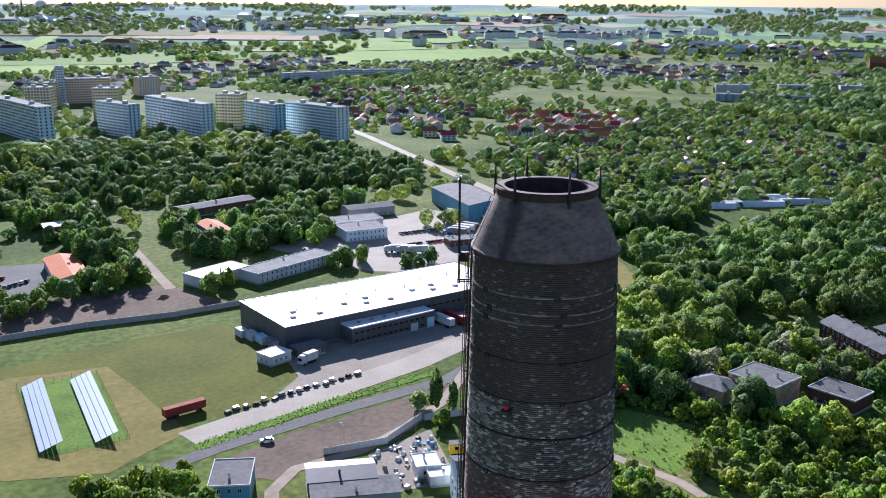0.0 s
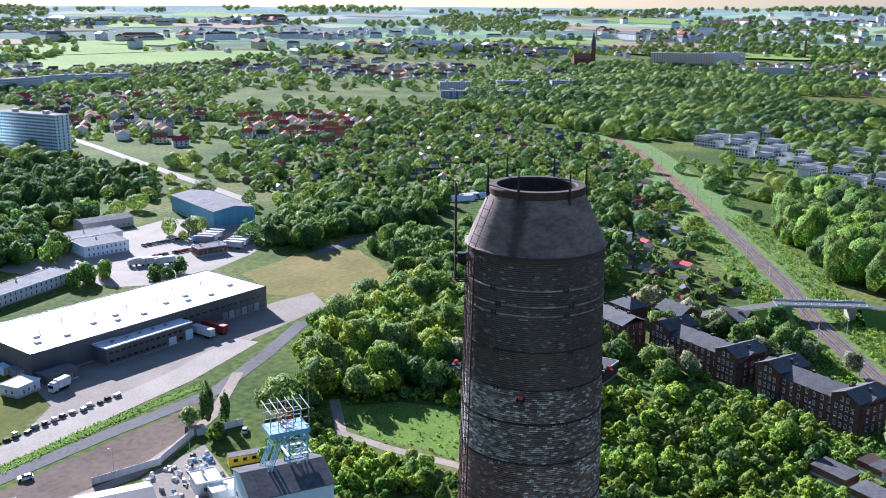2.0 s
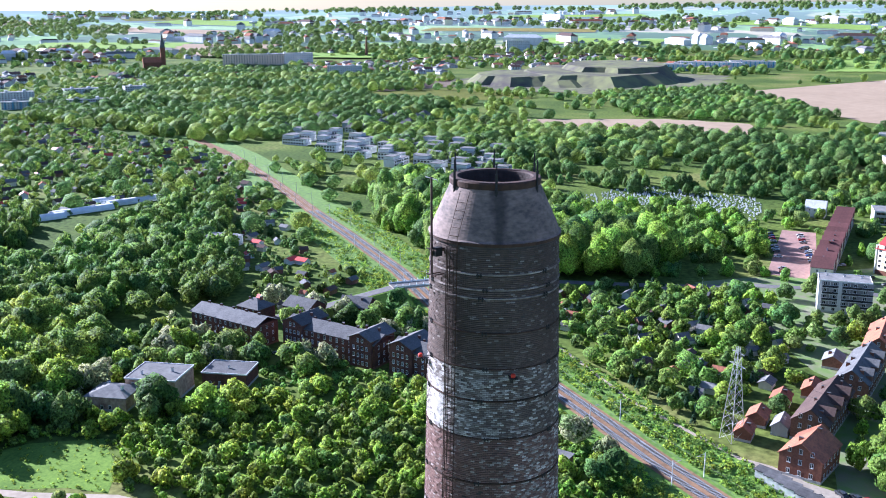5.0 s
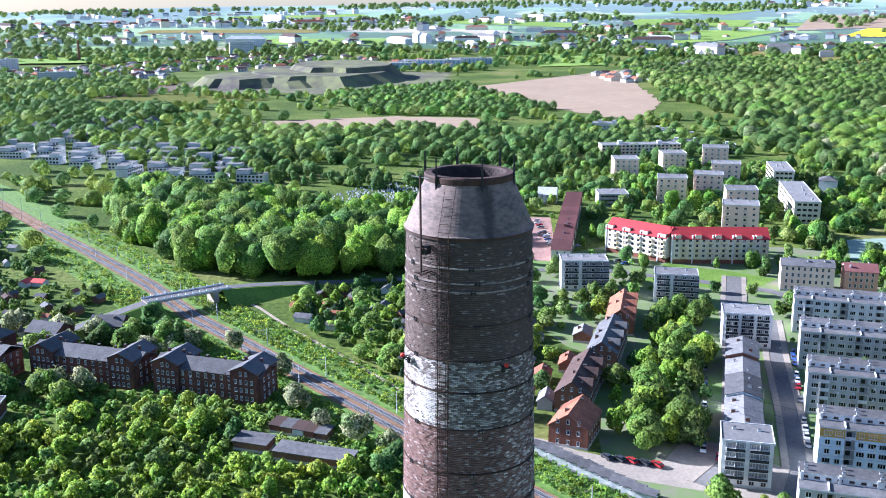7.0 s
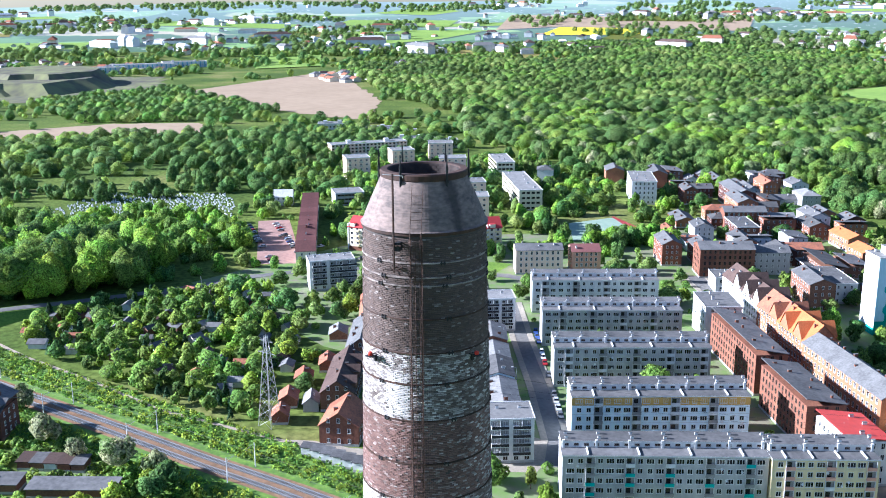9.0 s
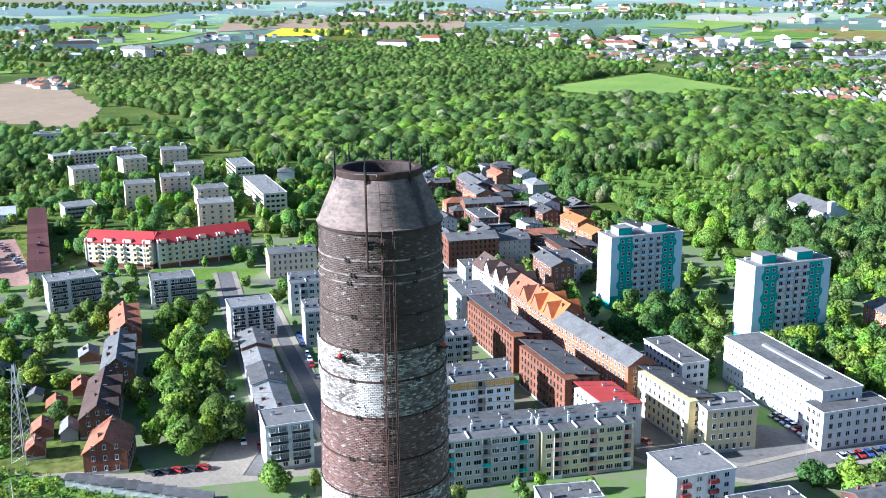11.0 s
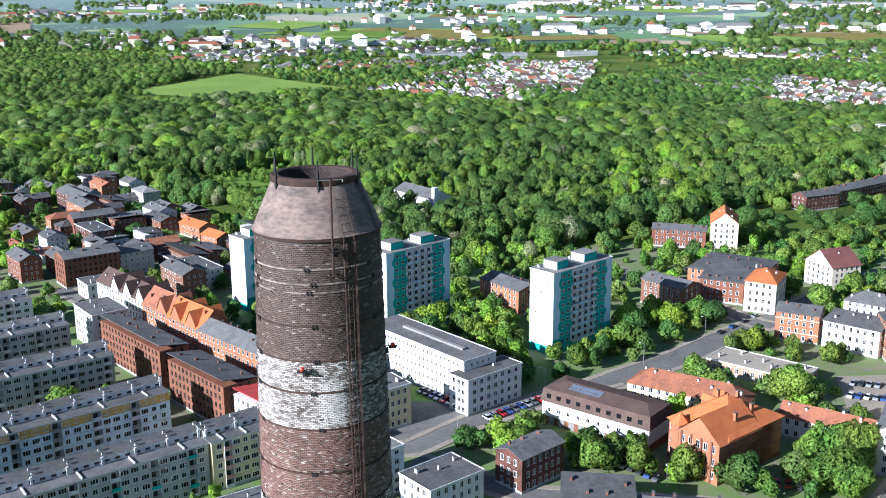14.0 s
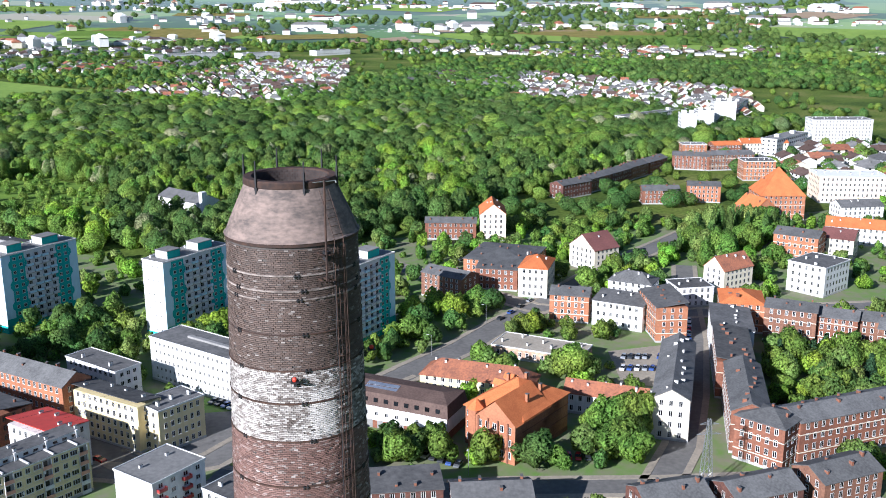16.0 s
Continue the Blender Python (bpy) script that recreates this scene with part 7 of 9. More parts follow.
# taller trees east of the scrub and round the derelict house
for x, y, h in spread([(225, 175), (255, 165), (262, 150), (246, 128), (236, 130), (228, 150)], 9, 5, 9, 13):
    tree(GREEN.choice(("broad", "blossom", "grey", "broad_dark")), x, y, h)
for poly, gap, a, b, ks, seed in (
        ([(330, 245), (352, 250), (372, 296), (430, 262), (520, 262), (600, 252), (520, 205), (425, 166), (360, 150), (336, 180), (326, 215)], 9.5, 8, 14, ("broad", "broad_dark", "tall", "broad"), 21),
        ([(345, 318), (352, 345), (400, 372), (465, 360), (500, 320), (440, 295), (400, 318)], 9, 9, 14, ("broad_dark", "tall", "broad"), 22),
        ([(418, 12), (438, 60), (500, 105), (590, 130), (640, 120), (600, 40), (520, -20), (470, -55), (424, -30)], 12, 15, 25, ("tall", "broad", "bright", "tall", "broad_dark"), 23),
        ([(272, 100), (330, 118), (340, 150), (365, 112), (370, 80), (330, 55), (296, 62)], 11, 8, 12, ("blossom", "broad", "broad_dark", "blossom"), 24),
        ([(232, -22), (248, 10), (268, 12), (252, -12)], 8, 7, 11, ("blossom", "broad", "grey"), 25),
        ([(64, 178), (84, 184), (100, 205), (80, 222), (52, 214)], 6.5, 4, 9, ("bright", "young", "broad"), 26),
        ([(96, 158), (125, 150), (148, 160), (170, 190), (150, 200), (160, 160), (130, 130), (90, 140)], 9, 4, 8, ("bright", "young"), 27),
        ([(60, 365), (170, 395), (160, 420), (125, 402), (70, 420)], 10, 6, 12, ("broad", "tall", "broad_dark"), 28),
        ([(140, 385), (170, 410), (200, 540), (160, 560), (150, 470), (142, 430)], 10, 9, 16, ("tall", "broad_dark", "broad"), 29),
        ([(175, 356), (262, 362), (264, 372), (176, 366)], 8, 8, 12, ("tall", "broad"), 30),
        ([(200, 400), (260, 415), (262, 450), (220, 505), (205, 480)], 11, 10, 15, ("broad_dark", "broad"), 31),
        ([(255, 400), (285, 425), (300, 470), (350, 470), (330, 500), (240, 480)], 12, 9, 15, ("broad_dark", "broad"), 32),
        ([(265, 338), (280, 330), (292, 338), (280, 348)], 8, 6, 9, ("broad_dark",), 33),
        ([(255, -48), (300, 5), (332, 28), (385, 22), (405, -5), (408, -80), (352, -92), (316, -80), (275, -55)], 9.5, 3.5, 8.5, ("broad", "spruce", "bush", "bright", "broad_dark", "tall"), 34),
        ([(252, -100), (306, -122), (312, -136), (292, -140), (252, -122), (240, -108)], 10, 8.5, 12.5, ("bright", "broad", "tall"), 35),
        ([(222, -82), (246, -94), (248, -116), (226, -104), (214, -93)], 8, 9.5, 13.5, ("bright", "broad", "bright", "tall"), 36),
        ([(330, -132), (345, -140), (335, -158), (316, -148)], 8, 9, 12, ("broad",), 37),
        ([(205, -150), (215, -154), (228, -186), (214, -190)], 9, 8, 12, ("broad", "grey", "tall"), 38),
        ([(245, -168), (252, -172), (262, -200), (250, -198)], 10, 8, 13, ("tall", "broad"), 39),
        ([(178, -150), (184, -154), (176, -180), (168, -176)], 9, 5, 8, ("blossom", "bush", "bush"), 40),
        ([(178, -262), (215, -266), (222, -288), (200, -318), (182, -300)], 10, 8, 13, ("broad_dark", "broad", "broad_dark"), 41),
        ([(115, -276), (150, -275), (148, -330), (112, -340), (100, -296)], 10.5, 7, 12, ("broad", "broad_dark", "copper", "bright"), 42),
        ([(52, -290), (85, -278), (80, -340), (60, -352), (52, -330)], 10, 8, 13, ("broad", "broad_dark", "bright"), 43),
        ([(150, -200), (160, -232), (132, -238), (142, -214)], 11, 5, 8, ("broad", "bush"), 44),
        ([(88, -196), (104, -192), (112, -202), (96, -214)], 8, 6, 9, ("broad", "tall"), 45),
        ([(72, -206), (84, -214), (80, -226), (70, -218)], 8, 9, 11, ("broad", "bright"), 46),
        ([(-5, -205), (58, -212), (46, -224), (2, -218)], 9, 9, 12, ("broad_dark", "broad"), 47),
        ([(-22, -228), (8, -232), (2, -250), (-20, -246)], 10, 13, 16, ("broad",), 48),
        ([(-36, -222), (-44, -224), (-42, -296), (-34, -330)], 10, 8, 13, ("tall", "broad_dark"), 49),
        ([(-58, -275), (-110, -285), (-110, -330), (-62, -340)], 10, 7, 12, ("grey", "broad", "spruce", "broad"), 50),
        ([(-20, -290), (8, -286), (16, -296), (-4, -302)], 8, 8, 13, ("grey", "poplar", "broad"), 51),
        ([(-8, -385), (20, -378), (24, -420), (-12, -422)], 9, 9, 14, ("grey", "broad", "tall"), 52),
        ([(-40, -440), (-20, -480), (-70, -560), (-100, -540), (-70, -470)], 13, 13, 19, ("grey", "broad", "poplar"), 53),
        ([(36, -350), (62, -358), (60, -384), (36, -372)], 9, 10, 14, ("broad_dark", "broad"), 54),
        ([(430, -255), (462, -268), (466, -286), (415, -262)], 9, 9, 13, ("broad_dark", "broad"), 55),
        ([(395, -262), (412, -262), (412, -318), (380, -310)], 9, 8, 12, ("broad", "bright", "broad_dark"), 56),
        ([(470, -100), (560, -100), (600, -50), (560, -10), (480, -60)], 12, 9, 14, ("bright", "broad"), 57),
        ([(595, -200), (690, -240), (670, -320), (560, -300), (545, -230)], 14, 9, 13, ("broad", "bright", "broad_dark"), 58),
        ([(405, -140), (372, -205), (385, -205), (412, -150)], 14, 7, 9, ("bright", "grey"), 59),
        ([(268, -60), (236, -50), (262, -20), (310, 8), (300, -30)], 8, 3, 6, ("bush", "broad", "spruce"), 60)):
    for x, y, h in spread(poly, gap, seed, a, b):
        tree(GREEN.choice(ks), x, y, h)
for x, y, h in ((168, 199, 15), (171, 194, 12), (164, 203, 7)):
    tree("poplar" if h > 11 else "grey", x, y, h, wide=1.4)
for x, y, h in ((261, 14, 11), (234, -5, 11), (227, -14, 9), (321, 37, 10), (329, 54, 10), (345, 92, 11), (350, 107, 11), (363, 126, 10), (246, 6, 8), (296, 20, 9)):
    tree("blossom", x, y, h, wide=1.1)
for x, y, h in ((219, -16, 9), (212, -11, 8), (248, 32, 6), (242, 33, 7)):
    tree("broad_dark", x, y, h, wide=1.1)
for x, y, h in ((243, 113, 12), (249, 105, 11), (238, 107, 9), (247, 60, 9), (251, 42, 10), (216, -2, 7), (221, 30, 7), (218, 17, 6)):
    tree("bright", x, y, h, "tall fresh green tree at the edge of the scrub", wide=1.05)
for i in range(9):
    tree("poplar", -52 - i * 4.5, -498 - (i % 2) * 9, 20, wide=1.1)

TOWN = [(425, -20), (560, -110), (720, -200), (700, -390), (540, -400), (330, -440), (190, -400), (120, -490), (-20, -560), (-200, -640), (-140, -190), (60, -150), (150, -100), (230, -60), (330, -60)]
for i, (x, y, h) in enumerate(spread(TOWN, 9.5, 61, 4.5, 10.5, chance=0.62)):
    tree(("broad", "bush", "broad_dark", "bright", "tall", "bush", "grey")[i % 7], x, y, h if i % 7 not in (1, 5) else h * 0.4)
for i, (x, y, h) in enumerate(spread([(-120, -215), (40, -215), (160, -200), (190, -300), (170, -420), (20, -470), (-110, -470)], 9.5, 63, 5, 10.5, chance=0.5)):
    tree(("broad", "tall", "broad_dark", "bright", "broad", "grey")[i % 6], x, y, h)
plant_all()

# ---- woods ----
PARK = [(128, -500), (96, -520), (60, -610), (-43, -823), (-169, -999), (-119, -1034), (-3, -1150), (150, -1180), (400, -1045), (640, -1140), (760, -1030), (900, -900), (985, -700), (1005, -480), (840, -400), (640, -400), (540, -400), (470, -430), (380, -470), (330, -440), (250, -420), (190, -400), (150, -420)]
WOODCLEAR = [(472, -535), (428, -612), (335, -566), (312, -496), (392, -472)]
WOODMEADOW = [(926, -614), (896, -701), (822, -626)]
groves = {}
pick = random.Random(5)
for x, y, h in spread(PARK, 10.8, 71, 8, 16, (WOODCLEAR, WOODMEADOW), free=True):
    v = noise.noise((x * 0.011, y * 0.011, 1.0)) + 0.7 * noise.noise((x * 0.035, y * 0.035, 8.0)) + pick.uniform(-0.28, 0.28)
    if v < -0.78:
        continue
    m = "blossom" if pick.random() < 0.05 else "leafdark" if v < 0.02 else "leaf" if v < 0.5 else "leafbright" if v < 0.72 else "leafgrey"
    groves.setdefault(m, []).append((x, y, h * (1.0 + 0.3 * noise.noise((x * 0.02, y * 0.02, 3.0))) * (1.25 if pick.random() < 0.12 else 1.0)))
for m, label in (("leafdark", "darker trees of the dense park wood"), ("leaf", "dense deciduous park wood in full leaf"), ("leafbright", "fresh bright trees in the park wood"), ("leafgrey", "silvery trees scattered in the park wood"), ("blossom", "flowering chestnuts scattered in the park wood")):
    thicket("park_wood", label, groves.get(m, []), m)
thicket("clearing_bushes", "bushes and young trees in the rough clearing", spread(WOODCLEAR, 7.5, 99, 2.0, 6.5, chance=0.5), "leaf", ("far", "clump"))
far_woods = [
    ([(1010, -480), (1230, -480), (1850, -620), (2400, -1100), (2200, -1900), (1200, -1500), (1120, -1430), (1040, -1060), (930, -880), (1000, -700)], 20, 14, 20),
    ([(850, 330), (1000, 640), (1500, 830), (2000, 760), (1700, 300), (1150, 160), (950, 200)], 20, 13, 19),
    ([(640, -60), (700, 60), (780, 150), (960, 230), (980, 60), (970, -180), (900, -330), (760, -380), (720, -200), (650, -150)], 15, 10, 17),
    ([(150, 560), (250, 565), (330, 525), (430, 505), (470, 640), (450, 730), (370, 790), (220, 840), (140, 700)], 13, 12, 19),
    ([(20, 430), (70, 430), (140, 570), (130, 700), (60, 640)], 13, 10, 16),
    ([(-20, -1190), (160, -1200), (420, -1090), (480, -1250), (380, -1800), (240, -1900), (200, -1740), (150, -1230)], 16, 10, 15),
    ([(-170, -1450), (200, -1780), (300, -1990), (-300, -2000), (-420, -1500)], 20, 12, 18),
    ([(1130, -60), (1400, -30), (1560, -240), (1480, -250), (1140, -300), (1090, -200)], 18, 10, 15),
    ([(700, 800), (1000, 1000), (1500, 1500), (1000, 1500), (700, 1250)], 22, 9, 15),
    ([(600, -1260), (820, -1270), (1100, -1450), (1000, -1900), (800, -1960), (660, -1500)], 22, 8, 14)]
HEATH = [(2233, -881), (2290, -1148), (1969, -1222), (1860, -1128), (2060, -1061), (2080, -913)]
MEADOW = [(1398, 340), (1500, 142), (1340, 60), (1262, 238)]
for i, (poly, gap, a, b) in enumerate(far_woods):
    lots = {}
    for x, y, h in spread(poly, gap * (0.84 if gap > 15 else 0.95), 80 + i, a * 0.6, b * 0.82, (HEATH, MEADOW), free=gap <= 15):
        v = noise.noise((x * 0.006, y * 0.006, 3.0)) + 0.5 * noise.noise((x * 0.03, y * 0.03, 7.0))
        if v > -0.42:
            lots.setdefault("leafdark" if v < 0.12 else "leaf" if v < 0.38 else "leafgrey", []).append((x, y, h * (1 + 0.25 * v)))
    for m, spots in lots.items():
        thicket("far_wood", {"leafdark": "distant dark deciduous wood", "leaf": "distant green deciduous wood", "leafgrey": "distant silvery trees in a wood"}[m], spots, m, ("clump",) if gap > 15 else ("far",))
# rank growth on the railway slopes
k = random.Random(19)
slope = []
for (x0, y0), (x1, y1) in zip(RAIL, RAIL[1:]):
    d = math.hypot(x1 - x0, y1 - y0)
    if math.hypot(x0, y0) > 640:
        continue
    for i in range(int(d * (16 if math.hypot(x0, y0) < 480 else 7))):
        f, o = k.random(), k.choice((-1, 1)) * k.uniform(7, 23)
        x, y = x0 + (x1 - x0) * f - (y1 - y0) / d * o, y0 + (y1 - y0) * f + (x1 - x0) / d * o
        slope.append((x, y, k.uniform(0.6, 1.7)))
yard_weeds = spread(COURT, 2.2, 98, 0.9, 2.8, chance=0.85)
thicket("undergrowth", "weeds and bushes round the brick garages", yard_weeds, "leaf", ("clump",))
edge = spread([(236, 130), (262, 105), (276, 62), (268, 25), (282, 26), (298, 70), (284, 118), (250, 140)], 3.6, 91, 1.2, 3.5, chance=0.85)
thicket("undergrowth", "brambles and saplings beside the brick tenements", edge, "leaf", ("clump",))
verge = spread([(96, 221.5), (96, 227.5), (150, 229), (192, 227), (192, 222), (150, 223)], 1.0, 92, 0.25, 0.6, free=False)
thicket("verge_growth", "rank green grass and weeds on the verge", verge, "leafbright", ("tuft",))
tufts = spread(CLEARING, 2.6, 93, 0.4, 1.0, free=False, chance=0.7)
thicket("verge_growth", "grass tufts in the clearing", tufts, "leafbright", ("tuft",))
thicket("slope_growth", "rank grass tufts and young shoots on railway slopes", slope[::2], "leafbright", ("tuft",))
thicket("slope_growth", "green weeds and brambles on railway slopes", slope[1::2], "leaf", ("tuft",))
# open country with scattered trees and hedges
FIELDS = [[(1491, -240), (1824, -589), (1224, -461), (1000, -360), (1150, -300)], [(1085, 60), (1110, -95), (1080, -190), (985, -175), (980, 30)], [(1645, 229), (2007, 45), (1823, -266), (1564, -220), (1420, -17), (1475, 138)],
          [(1021, -1050), (1100, -1420), (770, -1245), (800, -1030)], [(1900, -1000), (2090, -1010), (2080, -1180), (1880, -1100)], [(1000, 1650), (1250, 1500), (1900, 1600), (1500, 2000)], [(300, 1900), (500, 1700), (900, 1750), (700, 2050)]]
HOMES = [[(689, -1170), (782, -1850), (581, -1950), (403, -1240), (480, -1070)], [(150, -1190), (207, -1700), (-156, -1409), (-140, -1050), (0, -1165)], [(826, 262), (765, 190), (712, 125), (690, 40), (745, 40), (862, 90), (930, 285)]]
k = random.Random(77)
spots = []
while len(spots) < 7000:
    r = 480 + 2150 * k.random() ** 0.8
    a = radians(k.uniform(-106, 77))
    x, y = r * math.cos(a), r * math.sin(a)
    if noise.noise((x * 0.004, y * 0.004, 2.0)) + 0.5 * noise.noise((x * 0.015, y * 0.015, 5.0)) < (-0.2 if r < 1100 else 0.0):
        continue
    if any(inside(x, y, p) for p in FIELDS + HOMES + [PARK]) or not is_free(x, y, 4):
        continue
    spots.append((x, y, k.uniform(5, 12) * (1 + max(0, r - 1400) / 2400)))
belts = []
for x, y, h in spread([(4850 * math.cos(radians(a)), 4850 * math.sin(radians(a))) for a in range(-108, 79, 6)] + [(2350 * math.cos(radians(a)), 2350 * math.sin(radians(a))) for a in range(78, -109, -6)], 48, 78, 15, 22, FIELDS, free=False):
    v = noise.noise((x * 0.0018, y * 0.0018, 4.0)) + 0.6 * noise.noise((x * 0.006, y * 0.006, 6.0))
    if v > 0.16 or (v > 0.08 and k.random() < 0.3):
        belts.append((x, y, h))
thicket("far_belt", "dark belts of woodland across the distant plain", belts, "leafdark", ("clump",))
thicket("scattered_trees", "trees and hedges scattered through the suburbs", spots[::2], "leaf", ("clump",))
thicket("scattered_trees", "darker trees and hedges scattered through the suburbs", spots[1::2], "leafdark", ("clump",))

for i, poly in enumerate(HOMES[:2]):
    thicket("garden_trees", "garden trees between suburban houses", spread(poly, 17, 170 + i, 3.5, 7), ("leaf", "leafdark")[i], ("clump",))
# allotment gardens: bushes, fruit trees and small huts
GARDENS = [[(455, 390), (470, 470), (566, 569), (929, 741), (984, 607), (800, 300), (660, 245), (600, 262), (500, 330), (480, 350)], [(262, -50), (330, 22), (382, 24), (404, -5), (408, -82), (350, -92), (300, -75)], [(392, 175), (430, 130), (560, 190), (650, 240), (610, 250), (425, 163)], [(345, 118), (395, 100), (430, 95), (425, 150), (365, 145)]]
for i, poly in enumerate(GARDENS):
    thicket("garden_bushes", "bushes and fruit trees of allotment gardens", spread(poly, 8.0 if i else 9.5, 120 + i, 1.2, 5.0 if i else 6.5, chance=0.7), ("leaf", "leafbright", "leafdark")[i % 3], ("clump", "clump", "far"))
    thicket("garden_bushes", "darker hedges and conifers of allotment gardens", spread(poly, 15, 140 + i, 2, 5.5), "leafdark", ("far",))
HUTS = [("tileold", "white"), ("bitumenpale", "cream"), ("tilebrown", "brickbrown"), ("bitumen", "brickbrown"), ("bitumenpale", "lightpanel"), ("bitumen", "white"), ("tilebrown", "cream"), ("redsheet", "white"), ("slate", "brickbrown")]
hut_kinds = []
for rm, wm in HUTS:
    w = Shape().box(-2.2, -1.7, 0, 2.2, 1.7, 2.3)
    for sx in (-2.2, 2.2):
        w.face([(sx, -1.7, 2.3), (sx, 1.7, 2.3), (sx, 0, 3.4)][::1 if sx > 0 else -1])
    r = Shape().solid([(-2.6, -2.1, 2.05), (2.6, -2.1, 2.05), (2.6, 0, 3.4), (-2.6, 0, 3.4)], [(-2.6, -2.1, 2.2), (2.6, -2.1, 2.2), (2.6, 0, 3.55), (-2.6, 0, 3.55)], 0, True, True)
    r.solid([(2.6, 2.1, 2.05), (-2.6, 2.1, 2.05), (-2.6, 0, 3.4), (2.6, 0, 3.4)], [(2.6, 2.1, 2.2), (-2.6, 2.1, 2.2), (-2.6, 0, 3.55), (2.6, 0, 3.55)], 0, True, True)
    hut_kinds.append((w.data("wall", [wm]), r.data("roof", [rm])))
k = random.Random(31)
far_huts = []
for poly, gap in zip(GARDENS, (23, 15, 17, 16)):
    for x, y, h in spread(poly, gap, 160 + int(gap), 0.8, 1.5):
        w, r = k.choice(hut_kinds)
        if math.hypot(x, y) > 640:
            far_huts.append((w, r, pose(x, y, 0, 0, 0, k.choice((30, 120, -25, 65))) @ Matrix.Scale(h, 4)))
            continue
        ob = thing("garden_hut", "small allotment hut with a gable roof", "hut", x, y, 0, k.choice((30, 120, -25, 65)), "allotment huts")
        ob.scale = (h, h, 1.0)
        part("wall", w, None, ob), part("roof", r, None, ob)


def join_pieces(name, label, pieces, category):
    """Many small buildings far off as one mesh."""
    verts, faces, mats, slots = [], [], [], []
    for me, at in pieces:
        q = len(verts)
        verts += [tuple(at @ v.co) for v in me.vertices]
        for m in me.materials:
            if m not in slots:
                slots.append(m)
        for p in me.polygons:
            faces.append([q + i for i in p.vertices])
            mats.append(slots.index(me.materials[p.material_index]))
    out = bpy.data.meshes.new(name)
    out.from_pydata(verts, [], faces)
    for m in slots:
        out.materials.append(m)
    out.polygons.foreach_set("material_index", mats)
    return tagged(new(name, out), label, category, kind="stuff")


join_pieces("garden_huts", "many small allotment huts among far gardens", [(m, at) for w, r, at in far_huts for m in (w, r)], "huts")

# ---- far buildings ----
def far_block(label, x, y, yaw, length, width, h, mat, cols, rows, stripes=None):
    ob = thing("apartment_block", label, "apartment block", x, y, 0, yaw, "far housing blocks")
    walls(ob, length, width, h, mat, plinth=0)
    flat_roof(ob, length, width, h, "bitumenpale", "white")
    w = Shape()
    for r in range(rows):
        for c in range(cols):
            xx = -length / 2 + length * (c + 0.5) / cols
            z = h * (r + 0.35) / rows
            w.box(xx - 0.9, -width / 2 - 0.08, z, xx + 0.9, -width / 2 + 0.02, z + 1.4, 0, True)
    e = max(2, int(width / 4))
    for r in range(rows):
        for c in range(e):
            yy = -width / 2 + width * (c + 0.5) / e
            z = h * (r + 0.35) / rows
            for sx in (-1, 1):
                w.box(sx * (length / 2 + 0.04) - 0.05, yy - 0.8, z, sx * (length / 2 + 0.04) + 0.05, yy + 0.8, z + 1.4, 0, True)
    tagged(part("windows", w, "glass", ob, "rows of small dark windows"), kind="stuff")
    if stripes:
        paint = Shape()
        for i in range(int(length / 9)):
            xx = -length / 2 + 4.5 + i * 9
            paint.box(xx - 1.3, -width / 2 - 0.05, 0, xx + 1.3, -width / 2 + 0.01, h, 0, True)
        part("striped_paint", paint, stripes, ob)
    for i in range(2):
        xx = (i - 0.5) * length * 0.5
        part("lift_house", Shape().box(xx - 2, -2, h + 0.28, xx + 2, 2, h + 2.8), "lightpanel", ob)
    keep_free(x, y, yaw, length, width)


far_block("long pale aqua panel block of eleven storeys", 501, 757, -84, 76, 15, 31, "bluepanel", 26, 11, "white")
far_block("yellow and aqua panel block of eleven storeys", 471, 800, -88, 52, 13, 31, "paleblue", 18, 11, "paleyellow")
far_block("yellow and orange tower block", 476, 872, -55, 26, 20, 34, "paleyellow", 8, 11, "peach")
far_block("long grey-blue panel block", 415, 868, -88, 112, 13, 32, "bluepanel", 38, 11, "white")
far_block("pale panel block half hidden by trees", 362, 886, -82, 55, 13, 31, "bluepanel", 18, 11, "white")
far_block("long pale panel block with shaded front", 288, 935, -90, 130, 14, 33, "bluepanel", 44, 11, "white")
far_block("orange and yellow tower block", 352, 1062, -40, 26, 20, 34, "peach", 8, 11, "paleyellow")
far_block("orange and yellow tower block among trees", 404, 1010, -40, 26, 20, 34, "paleyellow", 8, 11, "peach")
far_block("pink tower block beside the estate", 458, 1196, -22, 52, 16, 30, "peach", 16, 10)
far_block("slim aqua tower beside the pink block", 424, 1196, -30, 9, 12, 44, "bluepanel", 3, 14)
far_block("pale tower block beside the estate", 404, 1188, -10, 24, 18, 28, "paleyellow", 8, 9)
far_block("peach and aqua tower block behind the estate", 558, 1246, 2, 30, 18, 24, "peach", 8, 8, "bluepanel")
far_block("long white slab block behind gardens", 830, 1268, -7, 84, 13, 17, "white", 26, 5, "bluepanel")
far_block("long white slab block", 917, 1283, -9, 48, 13, 16, "white", 16, 5, "bluepanel")
far_block("white slab block with aqua bands", 998, 1286, -28, 88, 13, 13, "white", 24, 4, "bluepanel")
far_block("grey unfinished apartment shells on a slope", 1210, 760, -50, 46, 16, 12, "lightpanel", 12, 4)
far_block("grey unfinished apartment shells", 1275, 700, -50, 46, 16, 12, "lightpanel", 12, 4)
far_block("grey unfinished apartment shell", 1330, 640, -50, 40, 16, 12, "lightpanel", 12, 4)
